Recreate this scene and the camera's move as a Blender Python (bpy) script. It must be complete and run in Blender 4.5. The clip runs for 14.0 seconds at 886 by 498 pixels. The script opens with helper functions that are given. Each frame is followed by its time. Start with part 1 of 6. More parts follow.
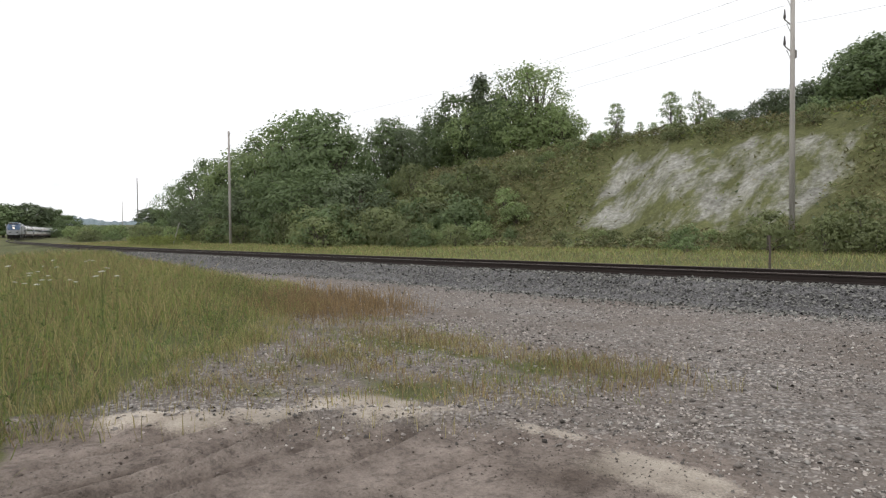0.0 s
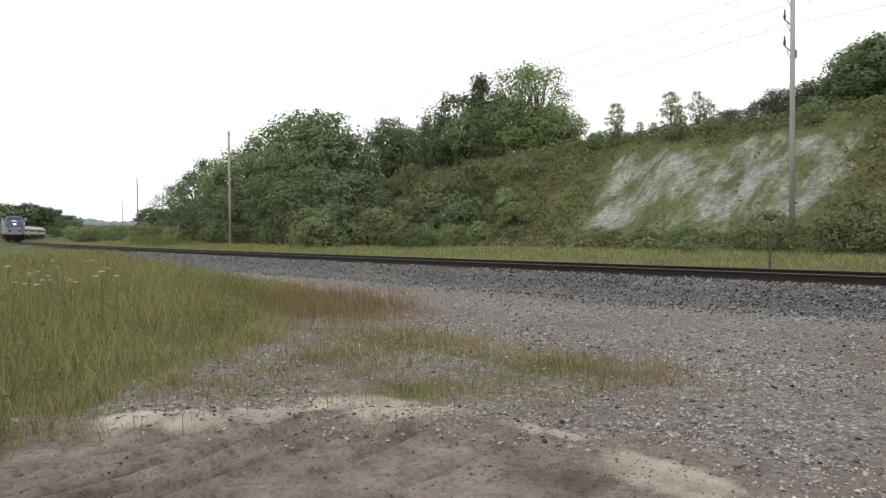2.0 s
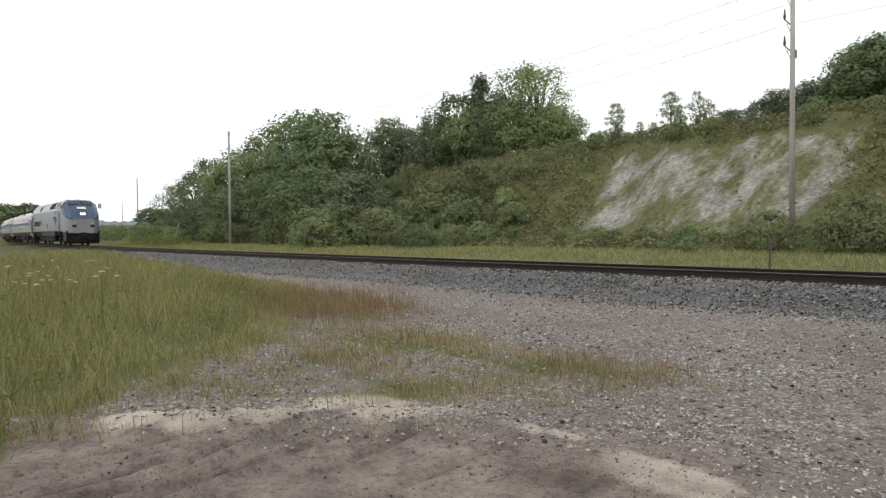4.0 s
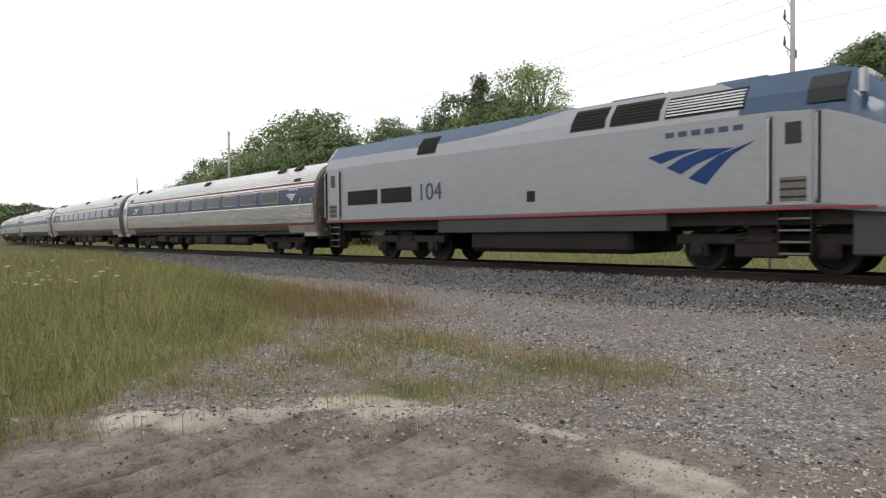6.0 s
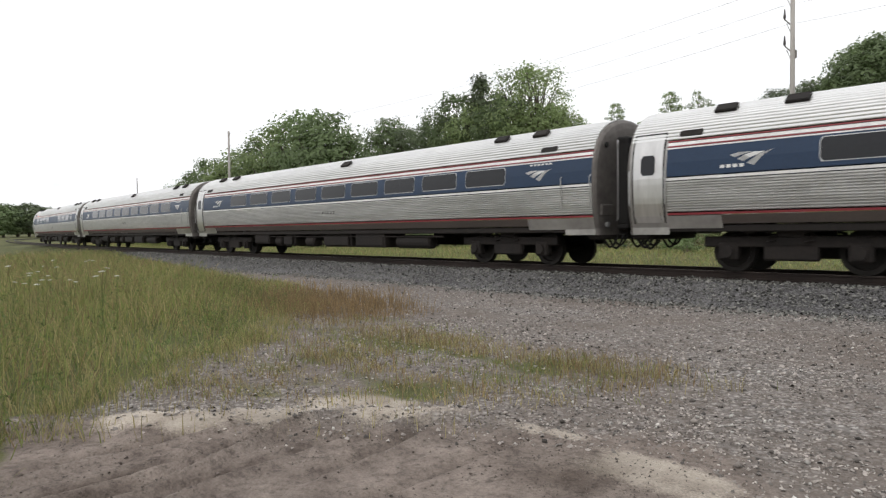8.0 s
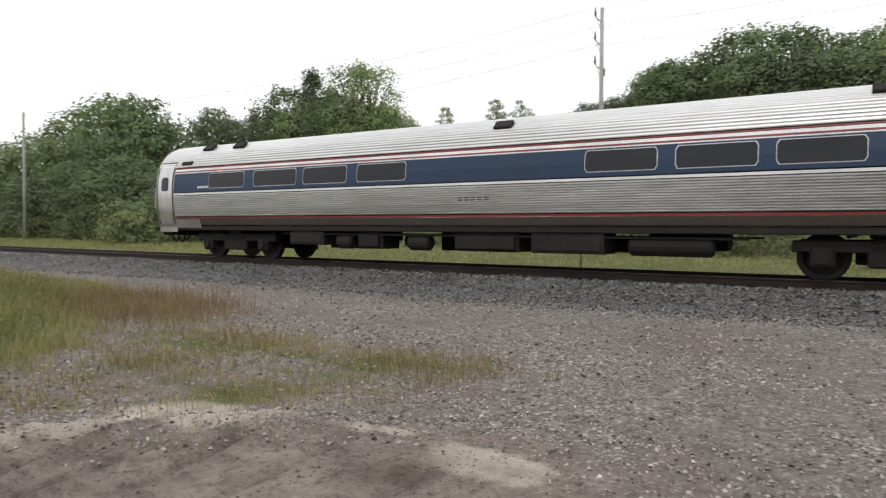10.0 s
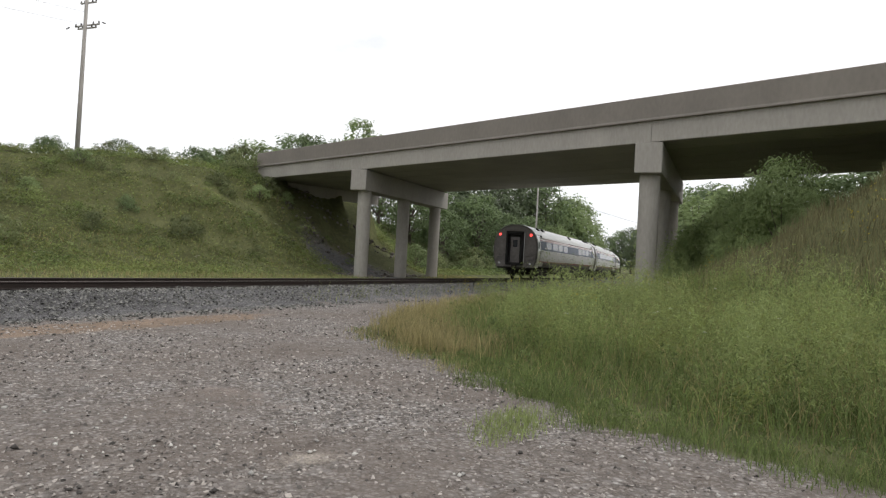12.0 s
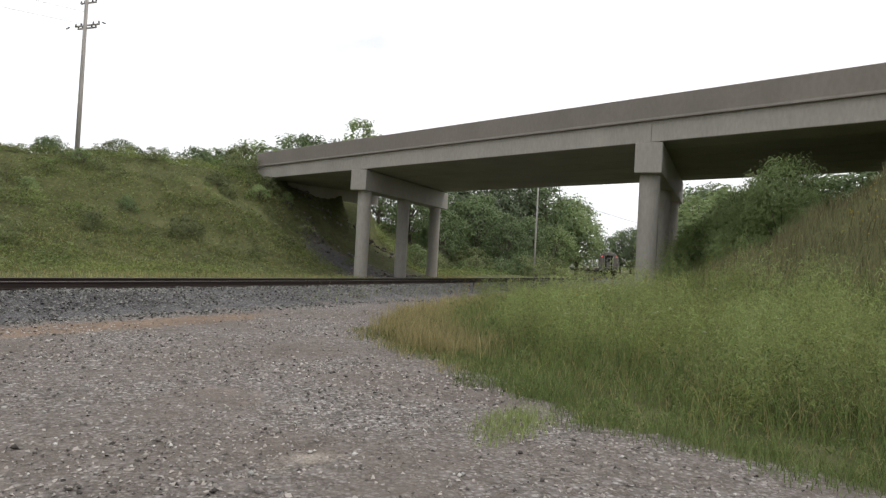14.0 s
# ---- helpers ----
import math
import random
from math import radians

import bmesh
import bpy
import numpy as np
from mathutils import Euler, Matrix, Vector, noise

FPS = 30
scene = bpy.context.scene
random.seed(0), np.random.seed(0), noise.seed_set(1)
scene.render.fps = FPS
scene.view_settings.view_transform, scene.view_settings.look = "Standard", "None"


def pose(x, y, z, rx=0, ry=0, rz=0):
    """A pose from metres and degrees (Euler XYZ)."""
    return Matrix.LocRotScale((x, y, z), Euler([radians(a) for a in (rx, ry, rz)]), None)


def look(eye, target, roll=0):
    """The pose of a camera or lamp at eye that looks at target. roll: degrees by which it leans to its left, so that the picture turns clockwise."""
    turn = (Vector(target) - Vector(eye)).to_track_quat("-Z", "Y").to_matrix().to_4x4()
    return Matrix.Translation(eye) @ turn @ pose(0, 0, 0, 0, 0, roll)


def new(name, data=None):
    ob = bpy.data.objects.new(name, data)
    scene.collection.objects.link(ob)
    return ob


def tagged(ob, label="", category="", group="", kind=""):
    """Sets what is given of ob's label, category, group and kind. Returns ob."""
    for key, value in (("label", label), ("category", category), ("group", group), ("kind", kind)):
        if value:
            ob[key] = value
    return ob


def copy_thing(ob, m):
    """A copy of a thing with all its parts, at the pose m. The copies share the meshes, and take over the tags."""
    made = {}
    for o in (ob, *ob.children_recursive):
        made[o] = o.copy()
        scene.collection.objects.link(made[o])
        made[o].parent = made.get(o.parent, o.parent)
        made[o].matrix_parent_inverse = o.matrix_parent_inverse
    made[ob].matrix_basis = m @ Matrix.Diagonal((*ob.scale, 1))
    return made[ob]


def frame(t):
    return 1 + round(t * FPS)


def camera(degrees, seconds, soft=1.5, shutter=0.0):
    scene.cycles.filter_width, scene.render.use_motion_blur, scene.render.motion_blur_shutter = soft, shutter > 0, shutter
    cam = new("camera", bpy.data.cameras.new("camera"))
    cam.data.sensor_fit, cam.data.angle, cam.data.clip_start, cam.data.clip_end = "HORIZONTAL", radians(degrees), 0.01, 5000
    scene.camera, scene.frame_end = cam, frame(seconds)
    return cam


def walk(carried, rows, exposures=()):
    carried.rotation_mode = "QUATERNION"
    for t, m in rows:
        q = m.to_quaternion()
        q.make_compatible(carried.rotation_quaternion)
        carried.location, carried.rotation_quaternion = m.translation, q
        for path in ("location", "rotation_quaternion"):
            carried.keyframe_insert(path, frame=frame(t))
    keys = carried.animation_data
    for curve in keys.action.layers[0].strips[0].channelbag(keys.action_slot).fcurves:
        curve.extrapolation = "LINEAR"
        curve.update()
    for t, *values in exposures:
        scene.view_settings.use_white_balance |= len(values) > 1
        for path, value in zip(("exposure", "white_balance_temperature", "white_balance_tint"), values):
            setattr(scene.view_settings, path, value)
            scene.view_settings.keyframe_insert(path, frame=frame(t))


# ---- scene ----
# ---------------------------------------------------------------- camera
EYE_H = 1.5
cam = camera(67.17, 14.0, soft=1.3, shutter=0.05)
V1 = (0.0, -1.52, 0.59)
V2 = (-107.41, 1.04, -3.15)


def eye(yaw, pitch, roll):
    return pose(0, 0, EYE_H, 90 + pitch, roll, yaw)


PAN = [(9.8, -2.1, -1.53, 0.5), (9.9, -7.2, -1.6, 0.2), (10.0, -14.4, -1.69, -0.3), (10.1, -21.4, -1.68, -0.6),
       (10.2, -29.7, -1.6, -0.9), (10.3, -38.8, -1.5, -1.5), (10.4, -48.9, -1.3, -2.2), (10.5, -59.4, -1.08, -2.85),
       (10.6, -69.6, -0.7, -3.05), (10.7, -79.7, -0.3, -3.15), (10.8, -89.3, 0.2, -3.2), (10.9, -98.0, 0.6, -3.25),
       (11.0, -104.9, 0.9, -3.28), (11.1, -107.2, 1.03, -3.18)]
walk(cam, [(0.0, eye(*V1)), (5.0, eye(*V1)), (9.5, eye(*V1)), (9.6, eye(0.0, -1.52, 0.58)), (9.7, eye(-0.15, -1.52, 0.57))]
     + [(t, eye(a, b, c)) for t, a, b, c in PAN] + [(11.3, eye(*V2)), (14.0, eye(*V2))])

# ---------------------------------------------------------------- world and sun
SUN_EL, SUN_AZ = 48, 215          # degrees; azimuth clockwise from +y
world = bpy.data.worlds.new("overcast_sky")
scene.world = world
world.use_nodes = True
wn, wl = world.node_tree.nodes, world.node_tree.links
wn.clear()
w_out = wn.new("ShaderNodeOutputWorld")
w_bg = wn.new("ShaderNodeBackground")
w_sky = wn.new("ShaderNodeTexSky")
w_sky.sky_type = "NISHITA"
w_sky.sun_disc = False
w_sky.sun_elevation, w_sky.sun_rotation = radians(SUN_EL), radians(SUN_AZ)
w_tc = wn.new("ShaderNodeTexCoord")
w_map = wn.new("ShaderNodeMapping")
w_map.inputs["Scale"].default_value = (1.0, 1.0, 2.6)
w_map.inputs["Location"].default_value = (1.3, 5.2, 0.6)
w_noise = wn.new("ShaderNodeTexNoise")
w_noise.inputs["Scale"].default_value = 2.3
w_noise.inputs["Detail"].default_value = 7
w_noise.inputs["Roughness"].default_value = 0.55
w_ramp = wn.new("ShaderNodeValToRGB")
w_ramp.color_ramp.elements[0].position, w_ramp.color_ramp.elements[0].color = 0.24, (0.6, 0.6, 0.6, 1)
w_ramp.color_ramp.elements[1].position, w_ramp.color_ramp.elements[1].color = 0.40, (1, 1, 1, 1)
w_gain = wn.new("ShaderNodeMix")
w_gain.data_type = "RGBA"
w_gain.inputs["B"].default_value = (11.1, 11.2, 11.4, 1)
wl.new(w_tc.outputs["Generated"], w_map.inputs["Vector"])
wl.new(w_map.outputs["Vector"], w_noise.inputs["Vector"])
wl.new(w_noise.outputs["Fac"], w_ramp.inputs["Fac"])
wl.new(w_ramp.outputs["Color"], w_gain.inputs["Factor"])
wl.new(w_sky.outputs["Color"], w_gain.inputs["A"])
wl.new(w_gain.outputs["Result"], w_bg.inputs["Color"])
wl.new(w_bg.outputs["Background"], w_out.inputs["Surface"])
w_bg.inputs["Strength"].default_value = 0.1

sun_data = bpy.data.lights.new("sun", "SUN")
sun_data.energy, sun_data.angle, sun_data.color = 0.7, radians(14), (1.0, 0.95, 0.88)
sun = new("sun", sun_data)
sun.matrix_world = look((0, 0, 60), (-60 * math.sin(radians(SUN_AZ)) / math.tan(radians(SUN_EL)),
                                     -60 * math.cos(radians(SUN_AZ)) / math.tan(radians(SUN_EL)), 0))
scene.view_settings.exposure = 0.0

# ---------------------------------------------------------------- materials
def material(name, colour, rough=0.8, metal=0.0, dark=0.75, light=1.2, big=0.7, small=18.0, bump=0.2, depth=0.01,
             spread=0.0, island=0.0, through_light=0.0, streak=None, spec=0.4, coat=0.0):
    """A surface with variation at two scales. spread: change from object to object; island: from piece to piece."""
    m = bpy.data.materials.new(name)
    m.use_nodes = True
    nt = m.node_tree
    n, l = nt.nodes, nt.links
    b = n["Principled BSDF"]
    tc = n.new("ShaderNodeTexCoord")
    vec = tc.outputs["Object"]
    if streak:
        mp = n.new("ShaderNodeMapping")
        mp.inputs["Scale"].default_value = streak
        l.new(vec, mp.inputs["Vector"])
        vec = mp.outputs["Vector"]
    a1, a2 = n.new("ShaderNodeTexNoise"), n.new("ShaderNodeTexNoise")
    for a, sc, det in ((a1, big, 4), (a2, small, 5)):
        a.inputs["Scale"].default_value, a.inputs["Detail"].default_value = sc, det
        l.new(vec, a.inputs["Vector"])
    mixn = n.new("ShaderNodeMath")
    mixn.operation = "MULTIPLY_ADD"
    l.new(a1.outputs["Fac"], mixn.inputs[0])
    mixn.inputs[1].default_value = 0.6
    half = n.new("ShaderNodeMath")
    half.operation = "MULTIPLY"
    half.inputs[1].default_value = 0.4
    l.new(a2.outputs["Fac"], half.inputs[0])
    l.new(half.outputs[0], mixn.inputs[2])
    ramp = n.new("ShaderNodeMapRange")
    ramp.inputs["From Min"].default_value, ramp.inputs["From Max"].default_value = 0.33, 0.67
    ramp.inputs["To Min"].default_value, ramp.inputs["To Max"].default_value = dark, light
    l.new(mixn.outputs[0], ramp.inputs["Value"])
    val = ramp.outputs["Result"]
    if spread:
        oi = n.new("ShaderNodeObjectInfo")
        mr = n.new("ShaderNodeMapRange")
        mr.inputs["To Min"].default_value, mr.inputs["To Max"].default_value = 1 - spread, 1 + spread
        l.new(oi.outputs["Random"], mr.inputs["Value"])
        mu = n.new("ShaderNodeMath")
        mu.operation = "MULTIPLY"
        l.new(val, mu.inputs[0])
        l.new(mr.outputs["Result"], mu.inputs[1])
        val = mu.outputs[0]
    base = n.new("ShaderNodeMix")
    base.data_type, base.blend_type = "RGBA", "MULTIPLY"
    base.inputs["Factor"].default_value = 1
    base.inputs["A"].default_value = (*colour, 1)
    l.new(val, base.inputs["B"])
    col = base.outputs["Result"]
    if island:
        ge = n.new("ShaderNodeNewGeometry")
        hs = n.new("ShaderNodeHueSaturation")
        for key, lo, hi, src in (("Value", 1 - island, 1 + island, ge.outputs["Random Per Island"]),
                                 ("Hue", 0.5 - 0.05 * island, 0.5 + 0.05 * island, a2.outputs["Fac"])):
            mr = n.new("ShaderNodeMapRange")
            mr.inputs["To Min"].default_value, mr.inputs["To Max"].default_value = lo, hi
            l.new(src, mr.inputs["Value"])
            l.new(mr.outputs["Result"], hs.inputs[key])
        l.new(col, hs.inputs["Color"])
        col = hs.outputs["Color"]
    l.new(col, b.inputs["Base Color"])
    rr = n.new("ShaderNodeMapRange")
    rr.inputs["To Min"].default_value, rr.inputs["To Max"].default_value = max(0.02, rough - 0.12), min(1, rough + 0.12)
    l.new(a1.outputs["Fac"], rr.inputs["Value"])
    l.new(rr.outputs["Result"], b.inputs["Roughness"])
    b.inputs["Metallic"].default_value = metal
    b.inputs["Specular IOR Level"].default_value = spec
    b.inputs["Coat Weight"].default_value = coat
    if bump:
        bp = n.new("ShaderNodeBump")
        bp.inputs["Strength"].default_value, bp.inputs["Distance"].default_value = bump, depth
        l.new(a2.outputs["Fac"], bp.inputs["Height"])
        l.new(bp.outputs["Normal"], b.inputs["Normal"])
    if through_light:
        tr = n.new("ShaderNodeBsdfTranslucent")
        l.new(col, tr.inputs["Color"])
        mx = n.new("ShaderNodeMixShader")
        mx.inputs["Fac"].default_value = through_light
        l.new(b.outputs["BSDF"], mx.inputs[1])
        l.new(tr.outputs["BSDF"], mx.inputs[2])
        l.new(mx.outputs["Shader"], n["Material Output"].inputs["Surface"])
    return m


def glow(name, colour, strength):
    m = bpy.data.materials.new(name)
    m.use_nodes = True
    b = m.node_tree.nodes["Principled BSDF"]
    b.inputs["Base Color"].default_value = (*colour, 1)
    b.inputs["Emission Color"].default_value = (*colour, 1)
    b.inputs["Emission Strength"].default_value = strength
    return m


def ground_material():
    """Gravel, dirt, pale sand, grassy soil and bare clay, by the zones of the sheet."""
    m = bpy.data.materials.new("ground")
    m.use_nodes = True
    n, l = m.node_tree.nodes, m.node_tree.links
    b = n["Principled BSDF"]
    b.inputs["Specular IOR Level"].default_value = 0.15
    tc = n.new("ShaderNodeTexCoord")

    def tex(scale, detail=5, rough=0.6):
        t = n.new("ShaderNodeTexNoise")
        t.inputs["Scale"].default_value, t.inputs["Detail"].default_value, t.inputs["Roughness"].default_value = scale, detail, rough
        l.new(tc.outputs["Object"], t.inputs["Vector"])
        return t.outputs["Fac"]

    def ramp(src, *stops):
        r = n.new("ShaderNodeValToRGB")
        e = r.color_ramp.elements
        while len(e) < len(stops):
            e.new(0.5)
        for k, (p, c) in zip(e, stops):
            k.position, k.color = p, (*c, 1)
        l.new(src, r.inputs["Fac"])
        return r.outputs["Color"]

    def mix(fac, a, c, mode="MIX"):
        x = n.new("ShaderNodeMix")
        x.data_type, x.blend_type = "RGBA", mode
        if isinstance(fac, (int, float)):
            x.inputs["Factor"].default_value = fac
        else:
            l.new(fac, x.inputs["Factor"])
        l.new(a, x.inputs["A"])
        l.new(c, x.inputs["B"])
        return x.outputs["Result"]
    vor = n.new("ShaderNodeTexVoronoi")
    vor.inputs["Scale"].default_value = 38
    l.new(tc.outputs["Object"], vor.inputs["Vector"])
    cob = n.new("ShaderNodeTexVoronoi")
    cob.inputs["Scale"].default_value = 17
    l.new(tc.outputs["Object"], cob.inputs["Vector"])
    n_big, n_mid, n_fine = tex(0.45), tex(3.5), tex(60, 6, 0.7)
    pebble = ramp(vor.outputs["Color"], (0.12, (0.085, 0.073, 0.065)), (0.5, (0.215, 0.19, 0.172)), (0.88, (0.46, 0.43, 0.40)))
    silt = ramp(n_mid, (0.3, (0.175, 0.143, 0.123)), (0.7, (0.29, 0.246, 0.215)))
    # shade between the pebbles, painted: colour falls off towards the cell edges
    gap_shade = ramp(vor.outputs["Distance"], (0.25, (1.12,) * 3), (0.62, (0.62,) * 3))
    pebble = mix(1.0, pebble, gap_shade, "MULTIPLY")
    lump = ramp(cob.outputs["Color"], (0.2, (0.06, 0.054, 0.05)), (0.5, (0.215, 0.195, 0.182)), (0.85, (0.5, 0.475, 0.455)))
    # the larger lumps get the same painted shade round their edges
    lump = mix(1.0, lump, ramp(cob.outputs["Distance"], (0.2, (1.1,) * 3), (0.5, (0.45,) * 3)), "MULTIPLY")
    lumpy = n.new("ShaderNodeSeparateColor")
    l.new(cob.outputs["Color"], lumpy.inputs["Color"])
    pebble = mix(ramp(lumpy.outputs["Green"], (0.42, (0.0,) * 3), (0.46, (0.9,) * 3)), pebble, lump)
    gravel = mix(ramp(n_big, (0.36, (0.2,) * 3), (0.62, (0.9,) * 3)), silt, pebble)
    dirt = ramp(n_mid, (0.28, (0.14, 0.112, 0.097)), (0.5, (0.235, 0.195, 0.17)), (0.75, (0.31, 0.262, 0.228)))
    dirt = mix(1.0, dirt, ramp(tex(16, 7, 0.75), (0.36, (0.6,) * 3), (0.5, (1.02,) * 3), (0.68, (1.15,) * 3)), "MULTIPLY")
    sand = ramp(n_mid, (0.25, (0.31, 0.265, 0.22)), (0.7, (0.53, 0.47, 0.40)))
    rust = ramp(n_mid, (0.3, (0.2, 0.15, 0.115)), (0.7, (0.30, 0.225, 0.165)))
    soil = ramp(n_mid, (0.3, (0.085, 0.093, 0.04)), (0.7, (0.155, 0.158, 0.07)))
    clay = ramp(n_mid, (0.3, (0.21, 0.20, 0.17)), (0.52, (0.33, 0.325, 0.29)), (0.75, (0.43, 0.425, 0.39)))
    stone = ramp(vor.outputs["Color"], (0.1, (0.06, 0.058, 0.06)), (0.5, (0.125, 0.12, 0.12)), (0.9, (0.24, 0.235, 0.235)))
    za, zb = n.new("ShaderNodeVertexColor"), n.new("ShaderNodeVertexColor")
    za.layer_name, zb.layer_name = "zone_a", "zone_b"
    sa, sb = n.new("ShaderNodeSeparateColor"), n.new("ShaderNodeSeparateColor")
    l.new(za.outputs["Color"], sa.inputs["Color"])
    l.new(zb.outputs["Color"], sb.inputs["Color"])

    def ragged(src):
        """A zone's edge, broken up by the grain."""
        x = n.new("ShaderNodeMath")
        x.operation = "MULTIPLY_ADD"
        l.new(n_fine, x.inputs[0])
        x.inputs[1].default_value = 0.5
        y = n.new("ShaderNodeMath")
        y.operation = "ADD"
        l.new(src, x.inputs[2])
        l.new(x.outputs[0], y.inputs[0])
        z = n.new("ShaderNodeMapRange")
        z.inputs["From Min"].default_value, z.inputs["From Max"].default_value = 1.10, 1.34
        w = n.new("ShaderNodeMath")
        w.operation = "MULTIPLY_ADD"
        l.new(n_mid, w.inputs[0])
        w.inputs[1].default_value = 0.5
        l.new(y.outputs[0], w.inputs[2])
        l.new(w.outputs[0], z.inputs["Value"])
        y.inputs[1].default_value = 0.2
        return z.outputs["Result"]
    col = gravel
    for src, c in ((sa.outputs["Red"], dirt), (sa.outputs["Green"], sand), (sb.outputs["Green"], rust), (sb.outputs["Red"], stone),
                   (sa.outputs["Blue"], soil)):
        col = mix(ragged(src), col, c)
    # bare clay in runnels down the cutting: noise drawn out along the fall of the slope
    turn = n.new("ShaderNodeMapping")
    turn.vector_type = "TEXTURE"
    turn.inputs["Rotation"].default_value = (0, 0, radians(-54))
    turn.inputs["Scale"].default_value = (1.7, 4.2, 4.2)
    l.new(tc.outputs["Object"], turn.inputs["Vector"])
    run = n.new("ShaderNodeTexNoise")
    run.inputs["Scale"].default_value, run.inputs["Detail"].default_value, run.inputs["Roughness"].default_value = 1.0, 8, 0.68
    l.new(turn.outputs["Vector"], run.inputs["Vector"])
    summed = n.new("ShaderNodeMath")
    summed.operation = "MULTIPLY_ADD"
    l.new(run.outputs["Fac"], summed.inputs[0])
    summed.inputs[1].default_value = 1.9
    l.new(sb.outputs["Blue"], summed.inputs[2])
    bare = n.new("ShaderNodeMapRange")
    bare.inputs["From Min"].default_value, bare.inputs["From Max"].default_value = 1.58, 1.9
    l.new(summed.outputs[0], bare.inputs["Value"])
    crumb = ramp(tex(2.2, 6, 0.75), (0.36, (0.68,) * 3), (0.6, (1.12,) * 3))
    col = mix(bare.outputs["Result"], col, mix(1.0, clay, crumb, "MULTIPLY"))
    damp = ramp(za.outputs["Alpha"], (0.0, (1.0,) * 3), (0.8, (0.42, 0.39, 0.37)))
    col = mix(1.0, col, damp, "MULTIPLY")
    tone = ramp(n_big, (0.3, (0.74,) * 3), (0.68, (1.16,) * 3))
    grain = ramp(n_fine, (0.25, (0.72,) * 3), (0.75, (1.22,) * 3))
    col = mix(1.0, mix(1.0, col, tone, "MULTIPLY"), grain, "MULTIPLY")
    l.new(col, b.inputs["Base Color"])
    b.inputs["Roughness"].default_value = 0.93
    bp = n.new("ShaderNodeBump")
    bp.inputs["Strength"].default_value, bp.inputs["Distance"].default_value = 0.6, 0.02
    add = n.new("ShaderNodeMath")
    add.operation = "ADD"
    l.new(vor.outputs["Distance"], add.inputs[0])
    l.new(n_fine, add.inputs[1])
    l.new(add.outputs[0], bp.inputs["Height"])
    l.new(bp.outputs["Normal"], b.inputs["Normal"])
    return m


GROUND = ground_material()
BALLAST = material("crushed_ballast", (0.15, 0.147, 0.135), 0.9, island=0.9, bump=0.3, small=40)
PEBBLE = material("gravel_stone", (0.26, 0.234, 0.213), 0.9, island=0.8, bump=0.3, small=40)
RAIL_RUST = material("rusty_rail", (0.032, 0.023, 0.02), 0.75, 0.3, big=1.5, small=30)
RAIL_TOP = material("worn_rail_head", (0.13, 0.11, 0.10), 0.6, 0.4, big=1.5, small=30)
TIE_WOOD = material("creosoted_tie", (0.05, 0.04, 0.034), 0.9, spread=0.25, streak=(1, 8, 8))
CONCRETE = material("weathered_concrete", (0.38, 0.355, 0.32), 0.85, dark=0.8, light=1.12, big=0.35, small=9, bump=0.15, streak=(1, 1, 0.35))
CONCRETE_DARK = material("parapet_concrete", (0.235, 0.21, 0.185), 0.88, dark=0.85, light=1.1, big=0.4, small=7, bump=0.15, streak=(1, 1, 0.5))
STEEL_GREY = material("girder_paint", (0.2, 0.185, 0.17), 0.7, big=0.4)
POLE_WOOD = material("weathered_pole_wood", (0.39, 0.365, 0.34), 0.9, dark=0.7, big=0.8, small=25, streak=(6, 6, 0.5))
POLE_DARK = material("dark_pole_wood", (0.11, 0.09, 0.08), 0.9, streak=(6, 6, 0.5))
INSULATOR = material("brown_insulator", (0.06, 0.05, 0.05), 0.4)
WIRE = material("wire", (0.12, 0.12, 0.13), 0.6, 0.5)
STAINLESS = material("fluted_stainless", (0.74, 0.735, 0.73), 0.33, 0.8, dark=0.82, light=1.1, big=0.5, small=6, bump=0.03, streak=(0.25, 1, 1.6))
# brown sill stain, with the shadow under the red stripe painted into it
SILL_BROWN_SHADE = material("sill_grime", (0.07, 0.055, 0.048), 0.8)
# copy of the stainless for the sides, coloured darker for the ground they mirror
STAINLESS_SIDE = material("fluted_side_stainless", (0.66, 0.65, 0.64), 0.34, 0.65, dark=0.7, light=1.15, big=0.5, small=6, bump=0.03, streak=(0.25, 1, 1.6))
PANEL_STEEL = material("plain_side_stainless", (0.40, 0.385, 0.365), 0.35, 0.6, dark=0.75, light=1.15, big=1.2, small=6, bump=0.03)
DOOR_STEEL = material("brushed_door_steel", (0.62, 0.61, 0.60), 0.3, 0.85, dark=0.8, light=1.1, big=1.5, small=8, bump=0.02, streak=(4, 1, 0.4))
# darker than the other steel: the car ends' shade is in the base colour
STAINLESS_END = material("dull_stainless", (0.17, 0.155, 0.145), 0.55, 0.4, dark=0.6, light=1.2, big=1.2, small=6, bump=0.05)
BAND_BLUE = material("blue_band", (0.014, 0.036, 0.082), 0.42, dark=0.85, light=1.15, big=0.6)
STRIPE_RED = material("red_stripe", (0.24, 0.036, 0.044), 0.45)
STRIPE_WHITE = material("white_stripe", (0.78, 0.77, 0.76), 0.4)
GLASS = material("tinted_window", (0.014, 0.015, 0.018), 0.12, dark=0.8, light=1.2, bump=0, spec=0.35)
SCREEN = material("windscreen_glass", (0.02, 0.022, 0.025), 0.08, dark=0.9, light=1.1, bump=0, spec=1.0, coat=1.0)
FRAME_METAL = material("window_frame_metal", (0.5, 0.5, 0.5), 0.35, 0.7)
UNDER = material("underframe_dirt", (0.017, 0.0135, 0.012), 0.85, dark=0.6, light=1.5, big=2, small=14, spread=0.25)
RUBBER = material("black_rubber", (0.018, 0.017, 0.017), 0.8)
